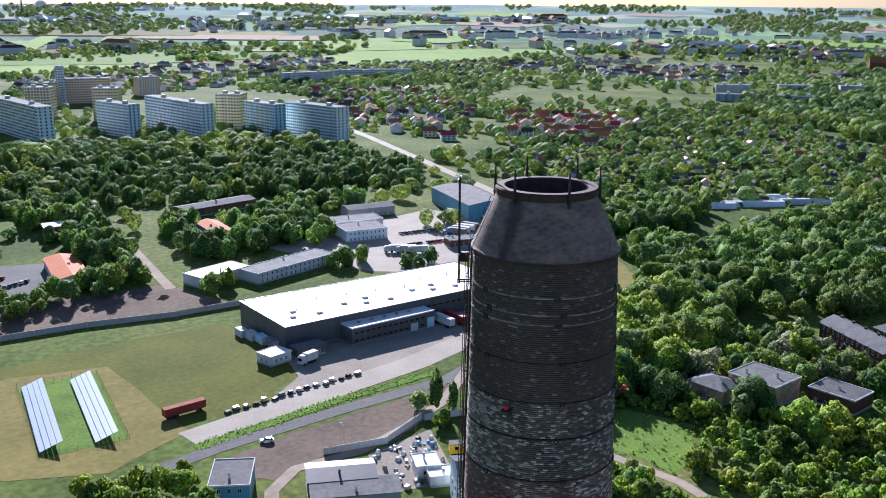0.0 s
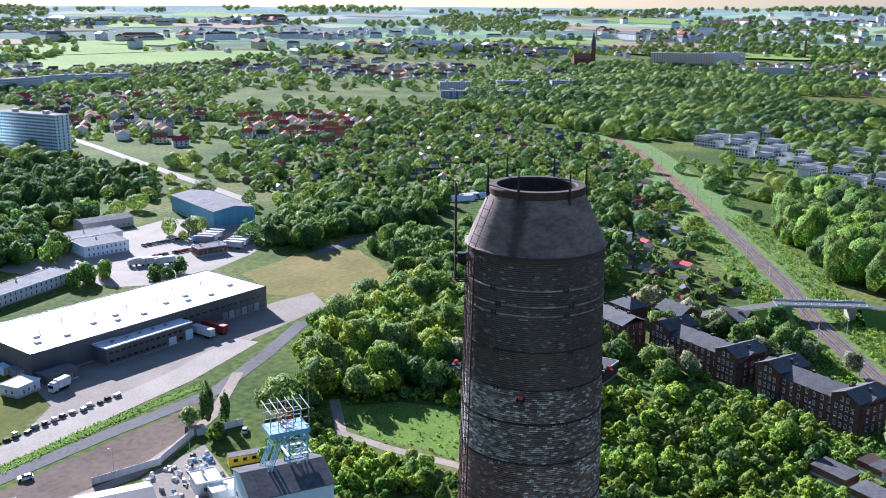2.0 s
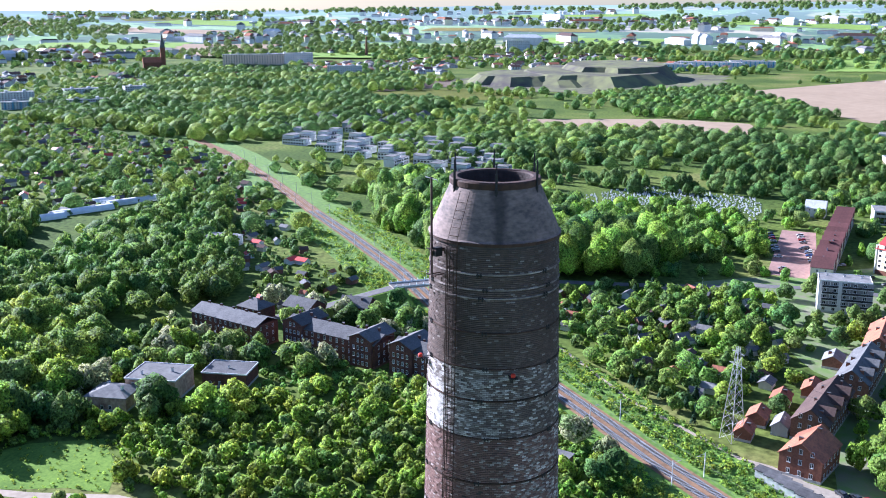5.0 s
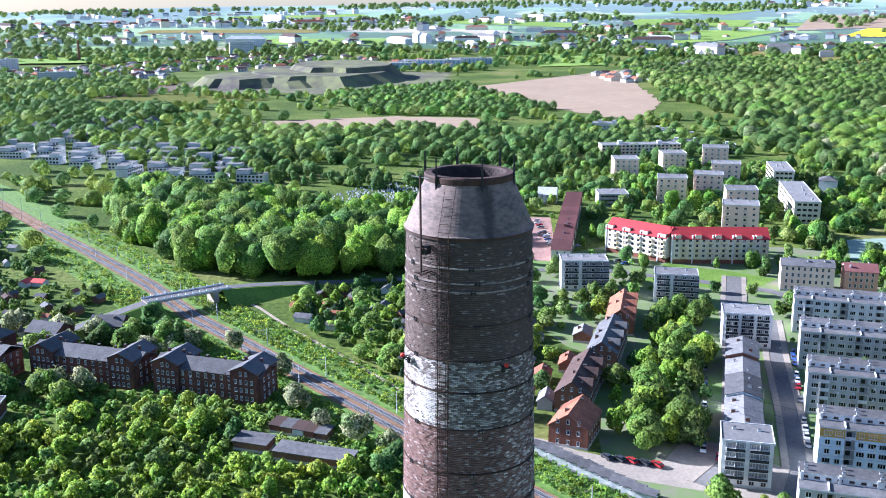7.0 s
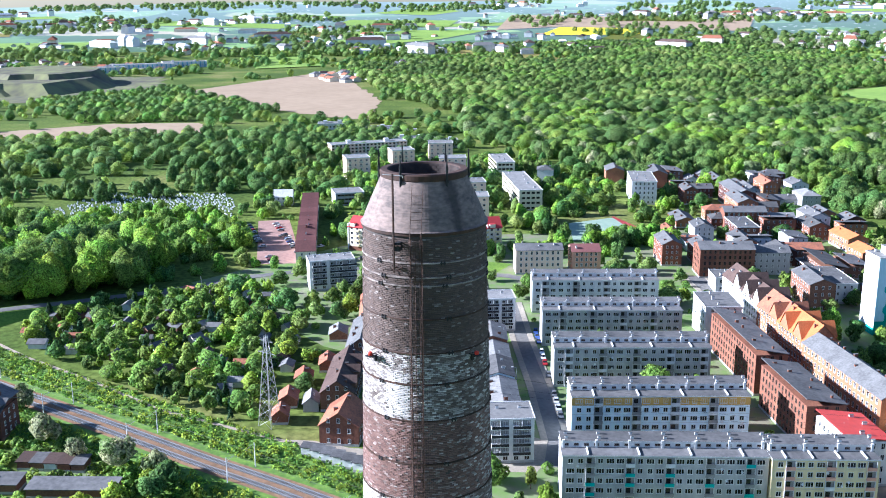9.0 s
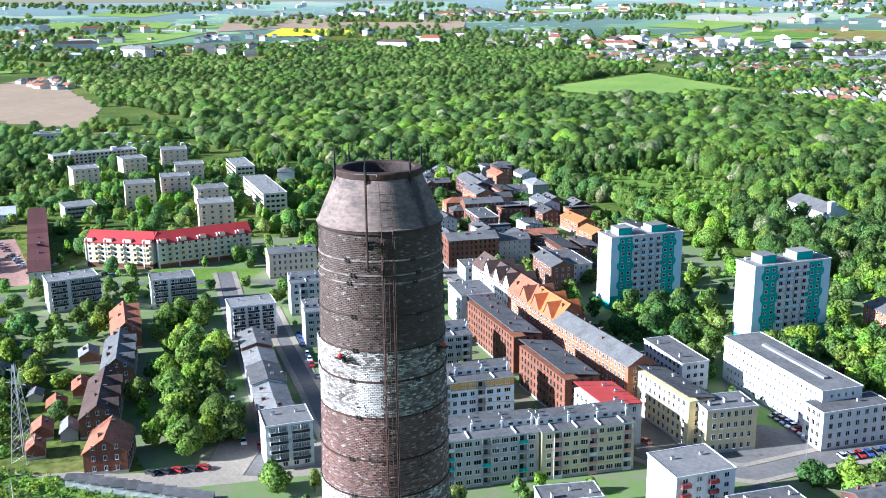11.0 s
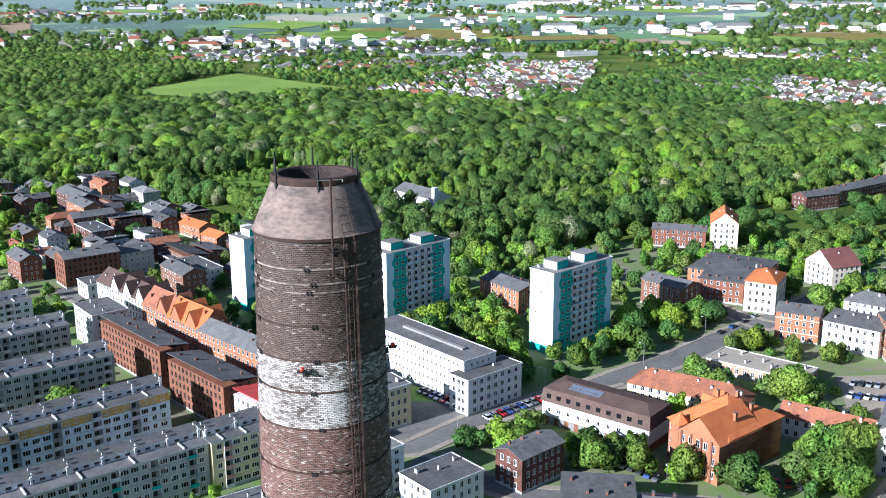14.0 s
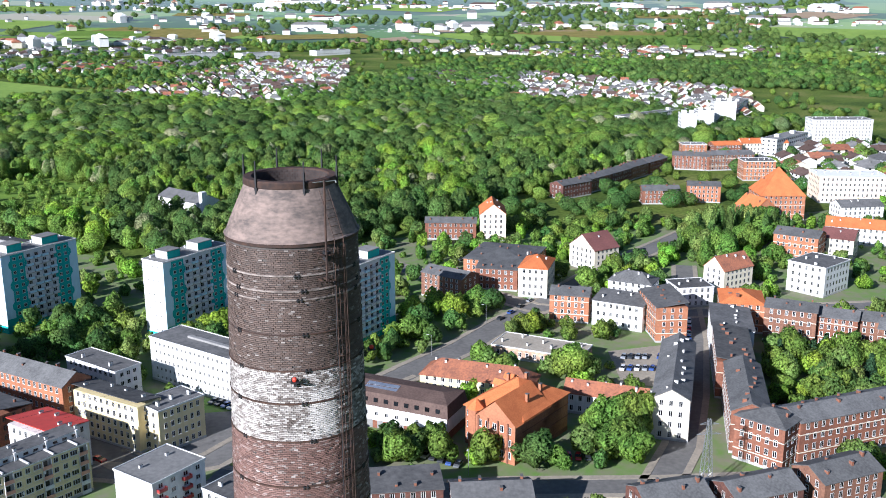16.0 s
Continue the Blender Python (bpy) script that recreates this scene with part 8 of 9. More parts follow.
far_block("white school with blue panels", 1120, 690, -60, 60, 14, 9, "white", 18, 3, "metalblue")
far_block("white school wing with a flat roof", 1160, 630, -60, 50, 14, 9, "white", 16, 3)
far_block("long red-roofed apartment house", 769, -275, -95, 68, 14, 11, "peach", 20, 4, "cream")
far_block("orange tower block on a ridge", 1880, 650, -70, 120, 20, 30, "peach", 24, 10)
far_block("white hospital block by the wood", 1700, 420, -80, 60, 16, 20, "white", 16, 6)
for x, y, l in ((960, -305, 30), (905, -330, 40), (870, -350, 26), (815, -335, 34), (785, -355, 26)):
    far_block("white industrial building with a flat roof", x, y, -110, l, 18, 6, "white", 8, 1)
for x, y, l, w in ((1880, -60, 120, 30), (1980, -150, 130, 40), (2050, -260, 120, 40), (2100, -350, 90, 40)):
    far_block("large white and blue industrial hall", x, y, -95, l, w, 12, "white", 16, 1, "metalblue")
for x, y, l, w in ((960, -1950, 160, 50), (820, -2010, 90, 40), (700, -2150, 90, 30)):
    far_block("large white warehouse on the plain", x, y, -130, l, w, 12, "white", 16, 1)
# church with a spire
ob = thing("church", "brick church with a pointed spire on a wooded ridge", "church", 1821, 834, 0, -60)
part("nave", Shape().box(-20, -8, 0, 14, 8, 16), "brickred", ob)
part("roof", Shape().solid([(-20.5, -8.5, 16), (14.5, -8.5, 16), (14.5, 8.5, 16), (-20.5, 8.5, 16)], [(-20.5, -0.1, 26), (14.5, -0.1, 26), (14.5, 0.1, 26), (-20.5, 0.1, 26)]), "tileold", ob)
part("tower", Shape().box(14, -4.5, 0, 23, 4.5, 44), "brickred", ob)
part("spire", Shape().solid([(13.5, -5, 44), (23.5, -5, 44), (23.5, 5, 44), (13.5, 5, 44)], [(18.5, 0, 72)] * 4, 0, False), "slate", ob)
# white chapel-like hall in the park
ob = house("hall", "white hall with a grey hipped roof in the park", "hall", 264, -522, 152, 40, 17, 8, "white", "gable", 4, "slate", ((0, 8, 1), (2, 8, 1)), 0)
part("tower", Shape().box(20.1, -7, 0, 23.4, -3.5, 15), "white", ob)
house("house", "small grey-roofed house behind the towers", "house", 212, -380, 150, 12, 10, 7, "white", "hip", 4, "slate", ((0, 3, 2), (1, 2, 2)), 1)
# terraces of white flat houses beyond the railway
k = random.Random(9)
for row in range(7):
    for col in range(7):
        x, y = 700 + row * 31 + col * 5 + k.uniform(-3, 3), 50 + col * 31 + row * 6 + k.uniform(-3, 3)
        if not inside(x, y, HOMES[2]):
            continue
        l, up = k.choice((22, 26, 28)), k.choice((-1, 1))
        ob = thing("terrace_house", "white flat-roofed terrace with stepped storeys", "house", x, y, 0, -108 + k.choice((0, 0, 0, 90)), "white terraces")
        part("wall", Shape().box(-l / 2, -5, 0, l / 2, 5, 6.0).box(-l / 2 if up < 0 else 1, -4, 6.0, -1 if up < 0 else l / 2, 5, 8.8), "white", ob)
        part("roof", Shape().box(-l / 2 - 0.2, -5.2, 6.0, l / 2 + 0.2, 5.2, 6.25, 0, True).box(-l / 2 - 0.2 if up < 0 else 0.8, -4.2, 8.8, -0.8 if up < 0 else l / 2 + 0.2, 5.2, 9.05, 0, True), "bitumenpale", ob)
        w = Shape()
        for c in range(int(l / 3)):
            for z in (1.0, 3.8):
                w.box(-l / 2 + 0.8 + c * 3, -5.06, z, -l / 2 + 2.6 + c * 3, -4.95, z + 1.5, 0, True)
        tagged(part("windows", w, "glass", ob), kind="stuff")
# suburban houses
house_kinds = []
for wm, rm, hip in (("white", "tilebrown", 0), ("white", "bitumenpale", 1), ("cream", "tileold", 0), ("white", "tileorange", 0), ("white", "slate", 1), ("lightpanel", "tilered", 0)):
    w = Shape().box(-5.5, -4.5, 0, 5.5, 4.5, 5.6)
    r = Shape()
    rx = 5.9 if not hip else 1.5
    for sx in (-5.5, 5.5):
        if not hip:
            w.face([(sx, -4.5, 5.6), (sx, 4.5, 5.6), (sx, 0, 8.8)][::1 if sx > 0 else -1])
    r.face([(-5.9, -5.1, 5.3), (5.9, -5.1, 5.3), (rx, 0, 9), (-rx, 0, 9)]).face([(5.9, 5.1, 5.3), (-5.9, 5.1, 5.3), (-rx, 0, 9), (rx, 0, 9)])
    if hip:
        r.face([(5.9, -5.1, 5.3), (5.9, 5.1, 5.3), (rx, 0, 9)]).face([(-5.9, 5.1, 5.3), (-5.9, -5.1, 5.3), (-rx, 0, 9)])
    for a in (-3.2, 0.2, 3.4):
        for z in (1, 3.6):
            w.face([(a - 0.6, -4.54, z), (a + 0.6, -4.54, z), (a + 0.6, -4.54, z + 1.3), (a - 0.6, -4.54, z + 1.3)], 1).face([(a + 0.6, 4.54, z), (a - 0.6, 4.54, z), (a - 0.6, 4.54, z + 1.3), (a + 0.6, 4.54, z + 1.3)], 1)
    r.box(1.0, 0.6, 7.2, 1.7, 1.3, 9.8)
    house_kinds.append((w.data("wall", [wm, "glass"]), r.data("roof", [rm])))


SUBURB = []


def suburb(poly, gap, seed, kinds, yaw, chance=0.9, scale=1.0):
    k = random.Random(seed)
    for x, y, h in spread(poly, gap, seed, 0.85, 1.3, jitter=0.3, chance=chance):
        w, r = house_kinds[k.choice(kinds)]
        SUBURB.append((math.hypot(x, y), x, y, yaw + k.choice((0, 90, 0)) + k.uniform(-6, 6), h * scale, w, r))
        TAKEN.append((x, y, 6))


suburb(HOMES[0], 25, 201, (0, 1, 0, 4, 0, 2), -70)
suburb(HOMES[1], 25, 202, (0, 1, 0, 4, 2), -80)
suburb([(640, 520), (800, 600), (860, 700), (760, 760), (640, 640)], 24, 203, (2, 3, 0, 5, 3), -50)
suburb([(560, 640), (760, 800), (900, 1050), (760, 1150), (600, 900)], 30, 204, (0, 2, 1, 5), -40)
suburb([(930, 330), (1080, 330), (1100, 150), (960, 160)], 34, 205, (1, 1, 4), -20)
suburb([(-180, -640), (-60, -720), (-160, -900), (-320, -800), (-300, -640)], 26, 206, (0, 1, 2, 4, 0), -70, scale=1.5)
suburb([(1900, 100), (2200, 400), (2500, 100), (2300, -200)], 48, 207, (0, 1, 2), -70, scale=1.6)
suburb([(900, -2150), (1500, -1750), (1650, -1900), (1000, -2350)], 42, 208, (1, 1, 0), -120, scale=1.7)
suburb([(-300, -2250), (600, -2200), (500, -2450), (-350, -2500)], 46, 209, (1, 1, 0, 2), -90, scale=1.8)
suburb([(600, 1500), (1000, 1350), (1300, 1200), (1500, 1350), (800, 1800)], 44, 210, (1, 2, 0), -40, scale=1.5)
suburb([(1300, 900), (1600, 900), (1700, 1100), (1300, 1250)], 44, 211, (1, 2, 0), -40, scale=1.5)
k = random.Random(52)
for i in range(15):
    r, a = k.uniform(1500, 2500), radians(-100 + 12 * i + k.uniform(-5, 5))
    x, y, w = r * math.cos(a), r * math.sin(a), k.uniform(90, 190)
    suburb([(x + w * math.cos(q * 0.7854) * k.uniform(0.7, 1.3), y + w * math.sin(q * 0.7854) * k.uniform(0.7, 1.3)) for q in range(8)], 40, 230 + i, (1, 1, 0, 4, 2), k.uniform(-60, 60), scale=1.5)
far_block("pale tower of a far power station", 1222, 3453, -60, 60, 50, 62, "bluepanel", 6, 6)
for x, y, l, h, a in ((1015, -3540, 70, 30, 12), (800, -3400, 130, 34, 18), (590, -3460, 90, 32, 24), (560, -2880, 190, 14, 24), (2060, 620, 80, 24, -60), (2525, 165, 60, 36, -80)):
    far_block("white high-rise housing at the edge of the plain", x, y, a, l, 16, h, "white", int(l / 5), int(h / 4))
for x, y, h in ((1265, 3797, 90), (2325, 517, 48)):
    ob = thing("factory_chimney", "slim brick chimney of a far factory", "chimney", x, y, land(x, y))
    part("shaft", Shape().lathe([(3.4, 0), (2.0, h)], 16), "brickbrown", ob)
SUBURB.sort(key=lambda p: p[0])
for _, x, y, a, h, w, r in SUBURB[:70]:
    ob = thing("house", "detached suburban house with a pitched roof", "house", x, y, land(x, y), a, "suburban houses")
    ob.scale = (h, h, 1)
    part("wall", w, None, ob), part("roof", r, None, ob)
join_pieces("far_houses", "many small pale houses of distant suburbs", [(m, pose(x, y, land(x, y), 0, 0, a) @ Matrix.Diagonal((h, h, 1, 1))) for _, x, y, a, h, w, r in SUBURB[70:] for m in (w, r)], "houses")
# towns on the plain
town_kinds = []
for wm, rm in (("white", "bitumenpale"), ("white", "roofwhite"), ("cream", "tileold"), ("lightpanel", "bitumenpale"), ("white", "tilebrown")):
    w = Shape().box(-7, -5, 0, 7, 5, 6.0)
    r = Shape().solid([(-7.4, -5.4, 5.8), (7.4, -5.4, 5.8), (7.4, 5.4, 5.8), (-7.4, 5.4, 5.8)], [(-5, -0.2, 8.2), (5, -0.2, 8.2), (5, 0.2, 8.2), (-5, 0.2, 8.2)])
    town_kinds.append((w.data("wall", [wm]), r.data("roof", [rm])))
k, pieces = random.Random(64), []
for i in range(46):
    r, a = k.uniform(2350, 4500), radians(-103 + 3.9 * i + k.uniform(-2, 2))
    cx, cy, wide = r * math.cos(a), r * math.sin(a), k.uniform(120, 420)
    for j in range(k.randint(22, 52)):
        t, d = k.gauss(0, 1) * wide, k.gauss(0, 1) * 60
        x, y = cx - math.sin(a) * t + math.cos(a) * d, cy + math.cos(a) * t + math.sin(a) * d
        if not 2250 < math.hypot(x, y) < 4850:
            continue
        w, rf = k.choice(town_kinds)
        f = k.choice((1.0, 1.2, 1.5, 1.5, 2.2))
        at = pose(x, y, land(x, y), 0, 0, math.degrees(a) + k.choice((0, 90, 30))) @ Matrix.Diagonal((f * k.choice((1, 1, 1.8, 3.5)), f, f * k.uniform(0.9, 1.7), 1))
        pieces += [(w, at), (rf, at)]
join_pieces("far_town", "pale houses and sheds of distant towns", pieces, "houses")
# old brick quarter behind the tenements
for i, (x, y, yaw, l, w, h, m, r, rm) in enumerate((
        (352, -330, -25, 22, 11, 9, "brickred", "gable", "slate"), (378, -352, -25, 26, 12, 10, "brickdark", "flat", "bitumen"), (400, -372, 64, 24, 12, 11, "brickred", "gable", "slate"),
        (425, -392, -25, 30, 12, 12, "brickorange", "gable", "slate"), (452, -412, -25, 40, 13, 12, "brickdark", "gable", "slate"), (330, -350, 64, 18, 10, 7, "brickbrown", "gable", "tileold"),
        (300, -335, -25, 30, 11, 9, "brickbrown", "shed", "bitumen"), (278, -318, -25, 28, 11, 9, "lightpanel", "flat", "bitumen"), (272, -300, -25, 24, 11, 12, "brickbrown", "gable", "slate"),
        (310, -372, -20, 16, 11, 8, "brickorange", "gable", "tileorange"), (340, -392, -20, 22, 11, 7, "brickorange", "gable", "tileorange"), (285, -365, -20, 22, 12, 8, "brickdark", "gable", "bitumen"),
        (262, -350, -20, 14, 10, 8, "brickorange", "gable", "slate"), (300, -400, -20, 30, 12, 7, "lightpanel", "shed", "bitumen"), (245, -335, -20, 18, 12, 10, "brickred", "flat", "bitumen"),
        (562, -392, 150, 22, 13, 10, "brickorange", "gable", "slate"), (590, -350, 150, 14, 12, 9, "white", "hip", "slate"), (536, -410, 150, 30, 13, 11, "brickorange", "gable", "slate"))):
    house("tenement", "old brick tenement in the quarter by the park", "tenement", x, y, yaw, l, w, h, m, r, 2.4, rm, ((0, int(l / 3)), (2, int(l / 3)), (3, 3)), 2, group="old quarter")
# long street of brick tenements along the park
for x, y, yaw, l, m in ((33, -614, -128, 28, "brickdark"), (20, -640, -119, 30, "brickbrown"), (6, -667, -117, 30, "brickdark"), (-6, -694, -116, 30, "brickbrown"), (-20, -722, -116, 30, "brickred")):
    house("tenement", "long dark brick tenement along the park", "tenement", x, y, yaw, l, 12, 9.5, m, "gable", 2.4, "slate", ((2, 9), (0, 9), (1, 3), (3, 3)), 5, group="park street")
for x, y, yaw, l, w, h in ((-21, -1021, -126, 112, 12, 12), (-52, -902, 11, 14, 14, 25), (-107, -1106, -105, 150, 12, 13), (-132, -846, -121, 62, 14, 14), (-90, -990, 11, 22, 16, 28), (-70, -960, 11, 16, 16, 22)):
    far_block("white flats with small windows near the park", x, y, yaw, l, w, h, "white", max(4, int(l / 4)), int(h / 3))

# ---- railway ----
def along(points, step, start=0.0):
    """Places and directions at even steps along a line."""
    out, rest = [], start
    for (x0, y0), (x1, y1) in zip(points, points[1:]):
        d = math.hypot(x1 - x0, y1 - y0)
        while rest < d:
            f = rest / d
            out.append((x0 + (x1 - x0) * f, y0 + (y1 - y0) * f, math.degrees(math.atan2(y1 - y0, x1 - x0))))
            rest += step
        rest -= d
    return out


track = thing("railway_track", "double railway track on brown ballast", "railway track", kind="structure")
for off in (-2.9, -1.46, 1.46, 2.9):
    s = Shape()
    pts = along(RAIL, 24)
    off_pts = [(x - math.sin(radians(a)) * off, y + math.cos(radians(a)) * off) for x, y, a in pts]
    for (x0, y0), (x1, y1) in zip(off_pts, off_pts[1:]):
        if x0 < 800:
            s.bar((x0, y0, 0.4), (x1, y1, 0.4), 0.075, 4)
    part("rail", s, "steel", track)
s = Shape()
for x, y, a in along(RAIL[4:], 0.75):
    c, q = math.cos(radians(a)), math.sin(radians(a))
    for off in (-2.18, 2.18):
        ring = [(x + c * u - q * (off + v), y + q * u + c * (off + v)) for u, v in ((-0.13, -1.25), (0.13, -1.25), (0.13, 1.25), (-0.13, 1.25))]
        s.solid([(p, r, 0.13) for p, r in ring], [(p, r, 0.32) for p, r in ring])
tagged(part("sleepers", s, "greydark", track, "weathered sleepers"), kind="stuff")
pole = Shape().bar((0, 0, 0), (0, 0, 7.5), 0.16, 6, r2=0.11)
pole_me = pole.data("pole", ["white"])
for i, (x, y, a) in enumerate(along(RAIL, 42)):
    if x > 780:
        continue
    for side in (-1, 1):
        px, py = x - math.sin(radians(a)) * 5.6 * side, y + math.cos(radians(a)) * 5.6 * side
        ob = thing("catenary_mast", "pale concrete railway catenary mast", "mast", px, py, 0.1, a + (180 if side > 0 else 0), "catenary masts")
        part("pole", pole_me, None, ob)
        part("arm", Shape().bar((0, 0, 6.4), (0, 3.0, 6.9), 0.05, 4).bar((0, 0, 7.2), (0, 3.0, 6.9), 0.04, 4), "steel", ob)
for off in (-2.2, 2.2):
    s = Shape()
    pts = [(x - math.sin(radians(a)) * off, y + math.cos(radians(a)) * off) for x, y, a in along(RAIL, 42)]
    for (x0, y0), (x1, y1) in zip(pts, pts[1:]):
        if x0 < 700:
            s.bar((x0, y0, 6.7), (x1, y1, 6.7), 0.025, 3)
    tagged(part("contact_wire", s, "blacksteel"), "overhead contact wire above a railway track", "wire")
# bridge over the railway
ob = thing("road_bridge", "concrete road bridge with pale railings over the railway", "bridge", 386, 62, 0, 118 - 180)
part("deck", Shape().box(-19, -4, 5.4, 19, 4, 6.1, 0, True, mcap=1), ["concrete", "asphalt"], ob)
for side in (-3.9, 3.75):
    part("parapet", Shape().box(-19, side, 6.1, 19, side + 0.15, 6.8), "lightpanel", ob)
    s = Shape()
    for i in range(12):
        s.box(-18 + i * 3.2, side - 0.06, 6.1, -17.8 + i * 3.2, side + 0.2, 7.6)
    part("railing_posts", s, "bluepanel", ob)
for x in (-14, 12):
    part("abutment", Shape().box(x - 1.2, -4, 0, x + 1.2, 4, 5.4), "concrete", ob)
for ramp in ([(340, 126, 0.2), (352, 108, 1.5), (365, 94, 3.2), (379, 75, 6.0)], [(393, 49, 6.0), (401, 33, 4.4), (408, 14, 2.4), (413, -10, 0.6), (415, -26, 0.1)]):
    s = Shape()
    for (x0, y0, z0), (x1, y1, z1) in zip(ramp, ramp[1:]):
        d = Vector((x1 - x0, y1 - y0, 0)).normalized()
        q = Vector((-d.y, d.x, 0))
        a, b = Vector((x0, y0, 0)), Vector((x1, y1, 0))
        rows = [[p + q * w + Vector((0, 0, h)) for w, h in ((-4 - 2 * z, 0.02), (-4, z), (4, z), (4 + 2 * z, 0.02))] for p, z in ((a, z0), (b, z1))]
        for i in range(3):
            s.face((rows[0][i], rows[1][i], rows[1][i + 1], rows[0][i + 1]))
        TAKEN.append(((x0 + x1) / 2, (y0 + y1) / 2, 9))
    ob = part("embankment", s, "lush")
    ob.data.flip_normals()
    tagged(ob, "grassy ramp carrying the bridge road", "embankment", kind="structure")

# ---- mine headframe over its shaft house ----
ob = thing("shaft_house", "grey shaft house with a pitched sheet roof", "shaft house", 138.1, 140.7, 0, -31.4)
walls(ob, 21, 18, 11.5, "bluepanel", 3, base="concrete")
pitched_roof(ob, 21, 18, 11.5, 3, "bitumen", "gable", 0.5)
window_rows(ob, 0, 21, 18, 5, 2, 1.5, 3.6, 1.6, 1.8)
window_rows(ob, 3, 21, 18, 4, 2, 1.5, 3.6, 1.6, 1.8)
keep_free(138, 141, -31, 24, 22)
hf = thing("headframe", "pale blue steel mine headframe with a winding platform", "headframe", 141, 141, 0, -31.4)
SHAFT = [(-0.5, -2.4), (4.3, -2.4), (4.3, 2.4), (-0.5, 2.4)]
for x, y in SHAFT:
    part("post", Shape().bar((x, y, 11), (x, y, 25), 0.26, 4), "bluesteel", hf)
for z in (13.5, 16, 18.5, 21):
    s = Shape()
    for (a, b), (c, d) in zip(SHAFT, SHAFT[1:] + SHAFT[:1]):
        s.bar((a, b, z), (c, d, z), 0.16, 4).bar((a, b, z), (c, d, z + 2.5), 0.08, 4).bar((c, d, z), (a, b, z + 2.5), 0.08, 4)
    part("bracing", s, "bluesteel", hf)
for z in (17.3, 21.2):
    s = Shape()
    for x0, y0, x1, y1 in ((-1.3, -3.3, 5.1, -2.5), (-1.3, 2.5, 5.1, 3.3), (-1.3, -2.5, -0.6, 2.5), (4.4, -2.5, 5.1, 2.5)):
        s.box(x0, y0, z, x1, y1, z + 0.1, 0, True)
    part("walkway", s, "steel", hf)
# raking lattice struts down to the ground
for sy in (-1, 1):
    strut = Shape()
    for d, e in ((-0.55, -0.45), (0.55, -0.45), (-0.55, 0.45), (0.55, 0.45)):
        strut.bar((-2.0 + e, sy * 2.4 + d, 24), (-11.5 + e, sy * 3.2 + d, 0.3), 0.13, 4)
    for i in range(18):
        f, g = i / 18, (i + 1) / 18
        for e in (-0.45, 0.45):
            strut.bar((-2 - 9.5 * f + e, sy * (2.4 + 0.8 * f) - 0.55, 24 - 23.7 * f), (-2 - 9.5 * g + e, sy * (2.4 + 0.8 * g) + 0.55, 24 - 23.7 * g), 0.06, 3)
    part("strut", strut, "bluesteel", hf, "raking lattice strut")
part("platform", Shape().box(-5.6, -3.6, 24.0, 4.8, 3.6, 24.25, 0, True).box(-5.6, -3.7, 23.0, 4.8, -3.5, 24.0, 0, True).box(-5.6, 3.5, 23.0, 4.8, 3.7, 24.0, 0, True).box(-5.7, -3.5, 23.0, -5.5, 3.5, 24.0, 0, True), "bluesteel", hf, "blue steel winding platform")
wheel = Shape()
for i in range(20):
    a, b = i * 0.31416, (i + 1) * 0.31416
    wheel.bar((2 * math.cos(a), 0, 2 * math.sin(a)), (2 * math.cos(b), 0, 2 * math.sin(b)), 0.13, 4)
    if i % 3 == 0:
        wheel.bar((0, 0, 0), (2 * math.cos(a), 0, 2 * math.sin(a)), 0.07, 4)
wheel = wheel.data("winding_wheel", ["redpaint"])
for y in (-1.7, 1.7):
    part("winding_wheel", wheel, None, hf, "red spoked winding wheel", at=pose(-0.4, y, 26.3))
s = Shape()
for i in range(6):
    x = -5.4 + i * 2
    for y in (-3.5, 3.5):
        s.bar((x, y, 24.2), (x, y, 29.6), 0.11, 4)
    s.bar((x, -4.3, 29.9), (x, 4.3, 30.3), 0.12, 4)
for y in (-3.5, 3.5):
    for z in (25.3, 27.4, 29.6):
        s.bar((-5.4, y, z), (4.6, y, z), 0.08, 4)
part("canopy_frame", s, "steel", hf, "pale steel cage over the winding wheels")
part("aerial", Shape().bar((4.6, -3.4, 24), (4.6, -3.4, 39), 0.06, 4), "steel", hf)
ob = thing("works_train", "yellow works wagon parked by the shaft house", "wagon", 155, 169, 0, -34)
part("body", Shape().box(-6, -1.5, 0.9, 6, 1.5, 3.6).box(-6, -1.6, 3.6, 6, 1.6, 3.8, 1, True), ["yellowpaint", "bitumenpale"], ob)
part("undercarriage", Shape().box(-5.5, -1.2, 0.3, 5.5, 1.2, 0.9), "blacksteel", ob)
for i in range(4):
    window_part(window_of(1.2, 0.9, "blacksteel"), ob, pose(-4 + i * 2.6, -1.5, 2.1))

# ---- solar arrays ----
cell = Shape().box(-0.82, -0.5, 0, 0.82, 0.5, 0.045, 1, True, mcap=0).data("solar_panel", ["solar", "steel"])
for (x, y) in ((69.2, 275.5), (84.2, 271.4)):
    ob = thing("solar_array", "long tilted rack of pale solar panels on grass", "solar array", x, y, 0, 76.3, "solar arrays")
    for i in range(54):
        for j in range(4):
            part("solar_panel", cell, None, ob, at=pose(-27 + i * 1.02, -2.7 + j * 1.72, 2.9 - j * 0.62, -20, 0, 0) @ pose(0, 0, 0, 0, 0, 90))
    for i in range(10):
        s = Shape().bar((-26.5 + i * 6, -2.4, 0), (-26.5 + i * 6, -2.4, 2.8), 0.06, 4).bar((-26.5 + i * 6, 2.2, 0), (-26.5 + i * 6, 2.2, 1.1), 0.06, 4)
        part("support", s, "steel", ob)
fence = thing("fence", "dark wire mesh fence round the solar panels", "fence")
FENCE = [(72, 306), (98, 302), (84, 243), (59, 247), (72, 306)]
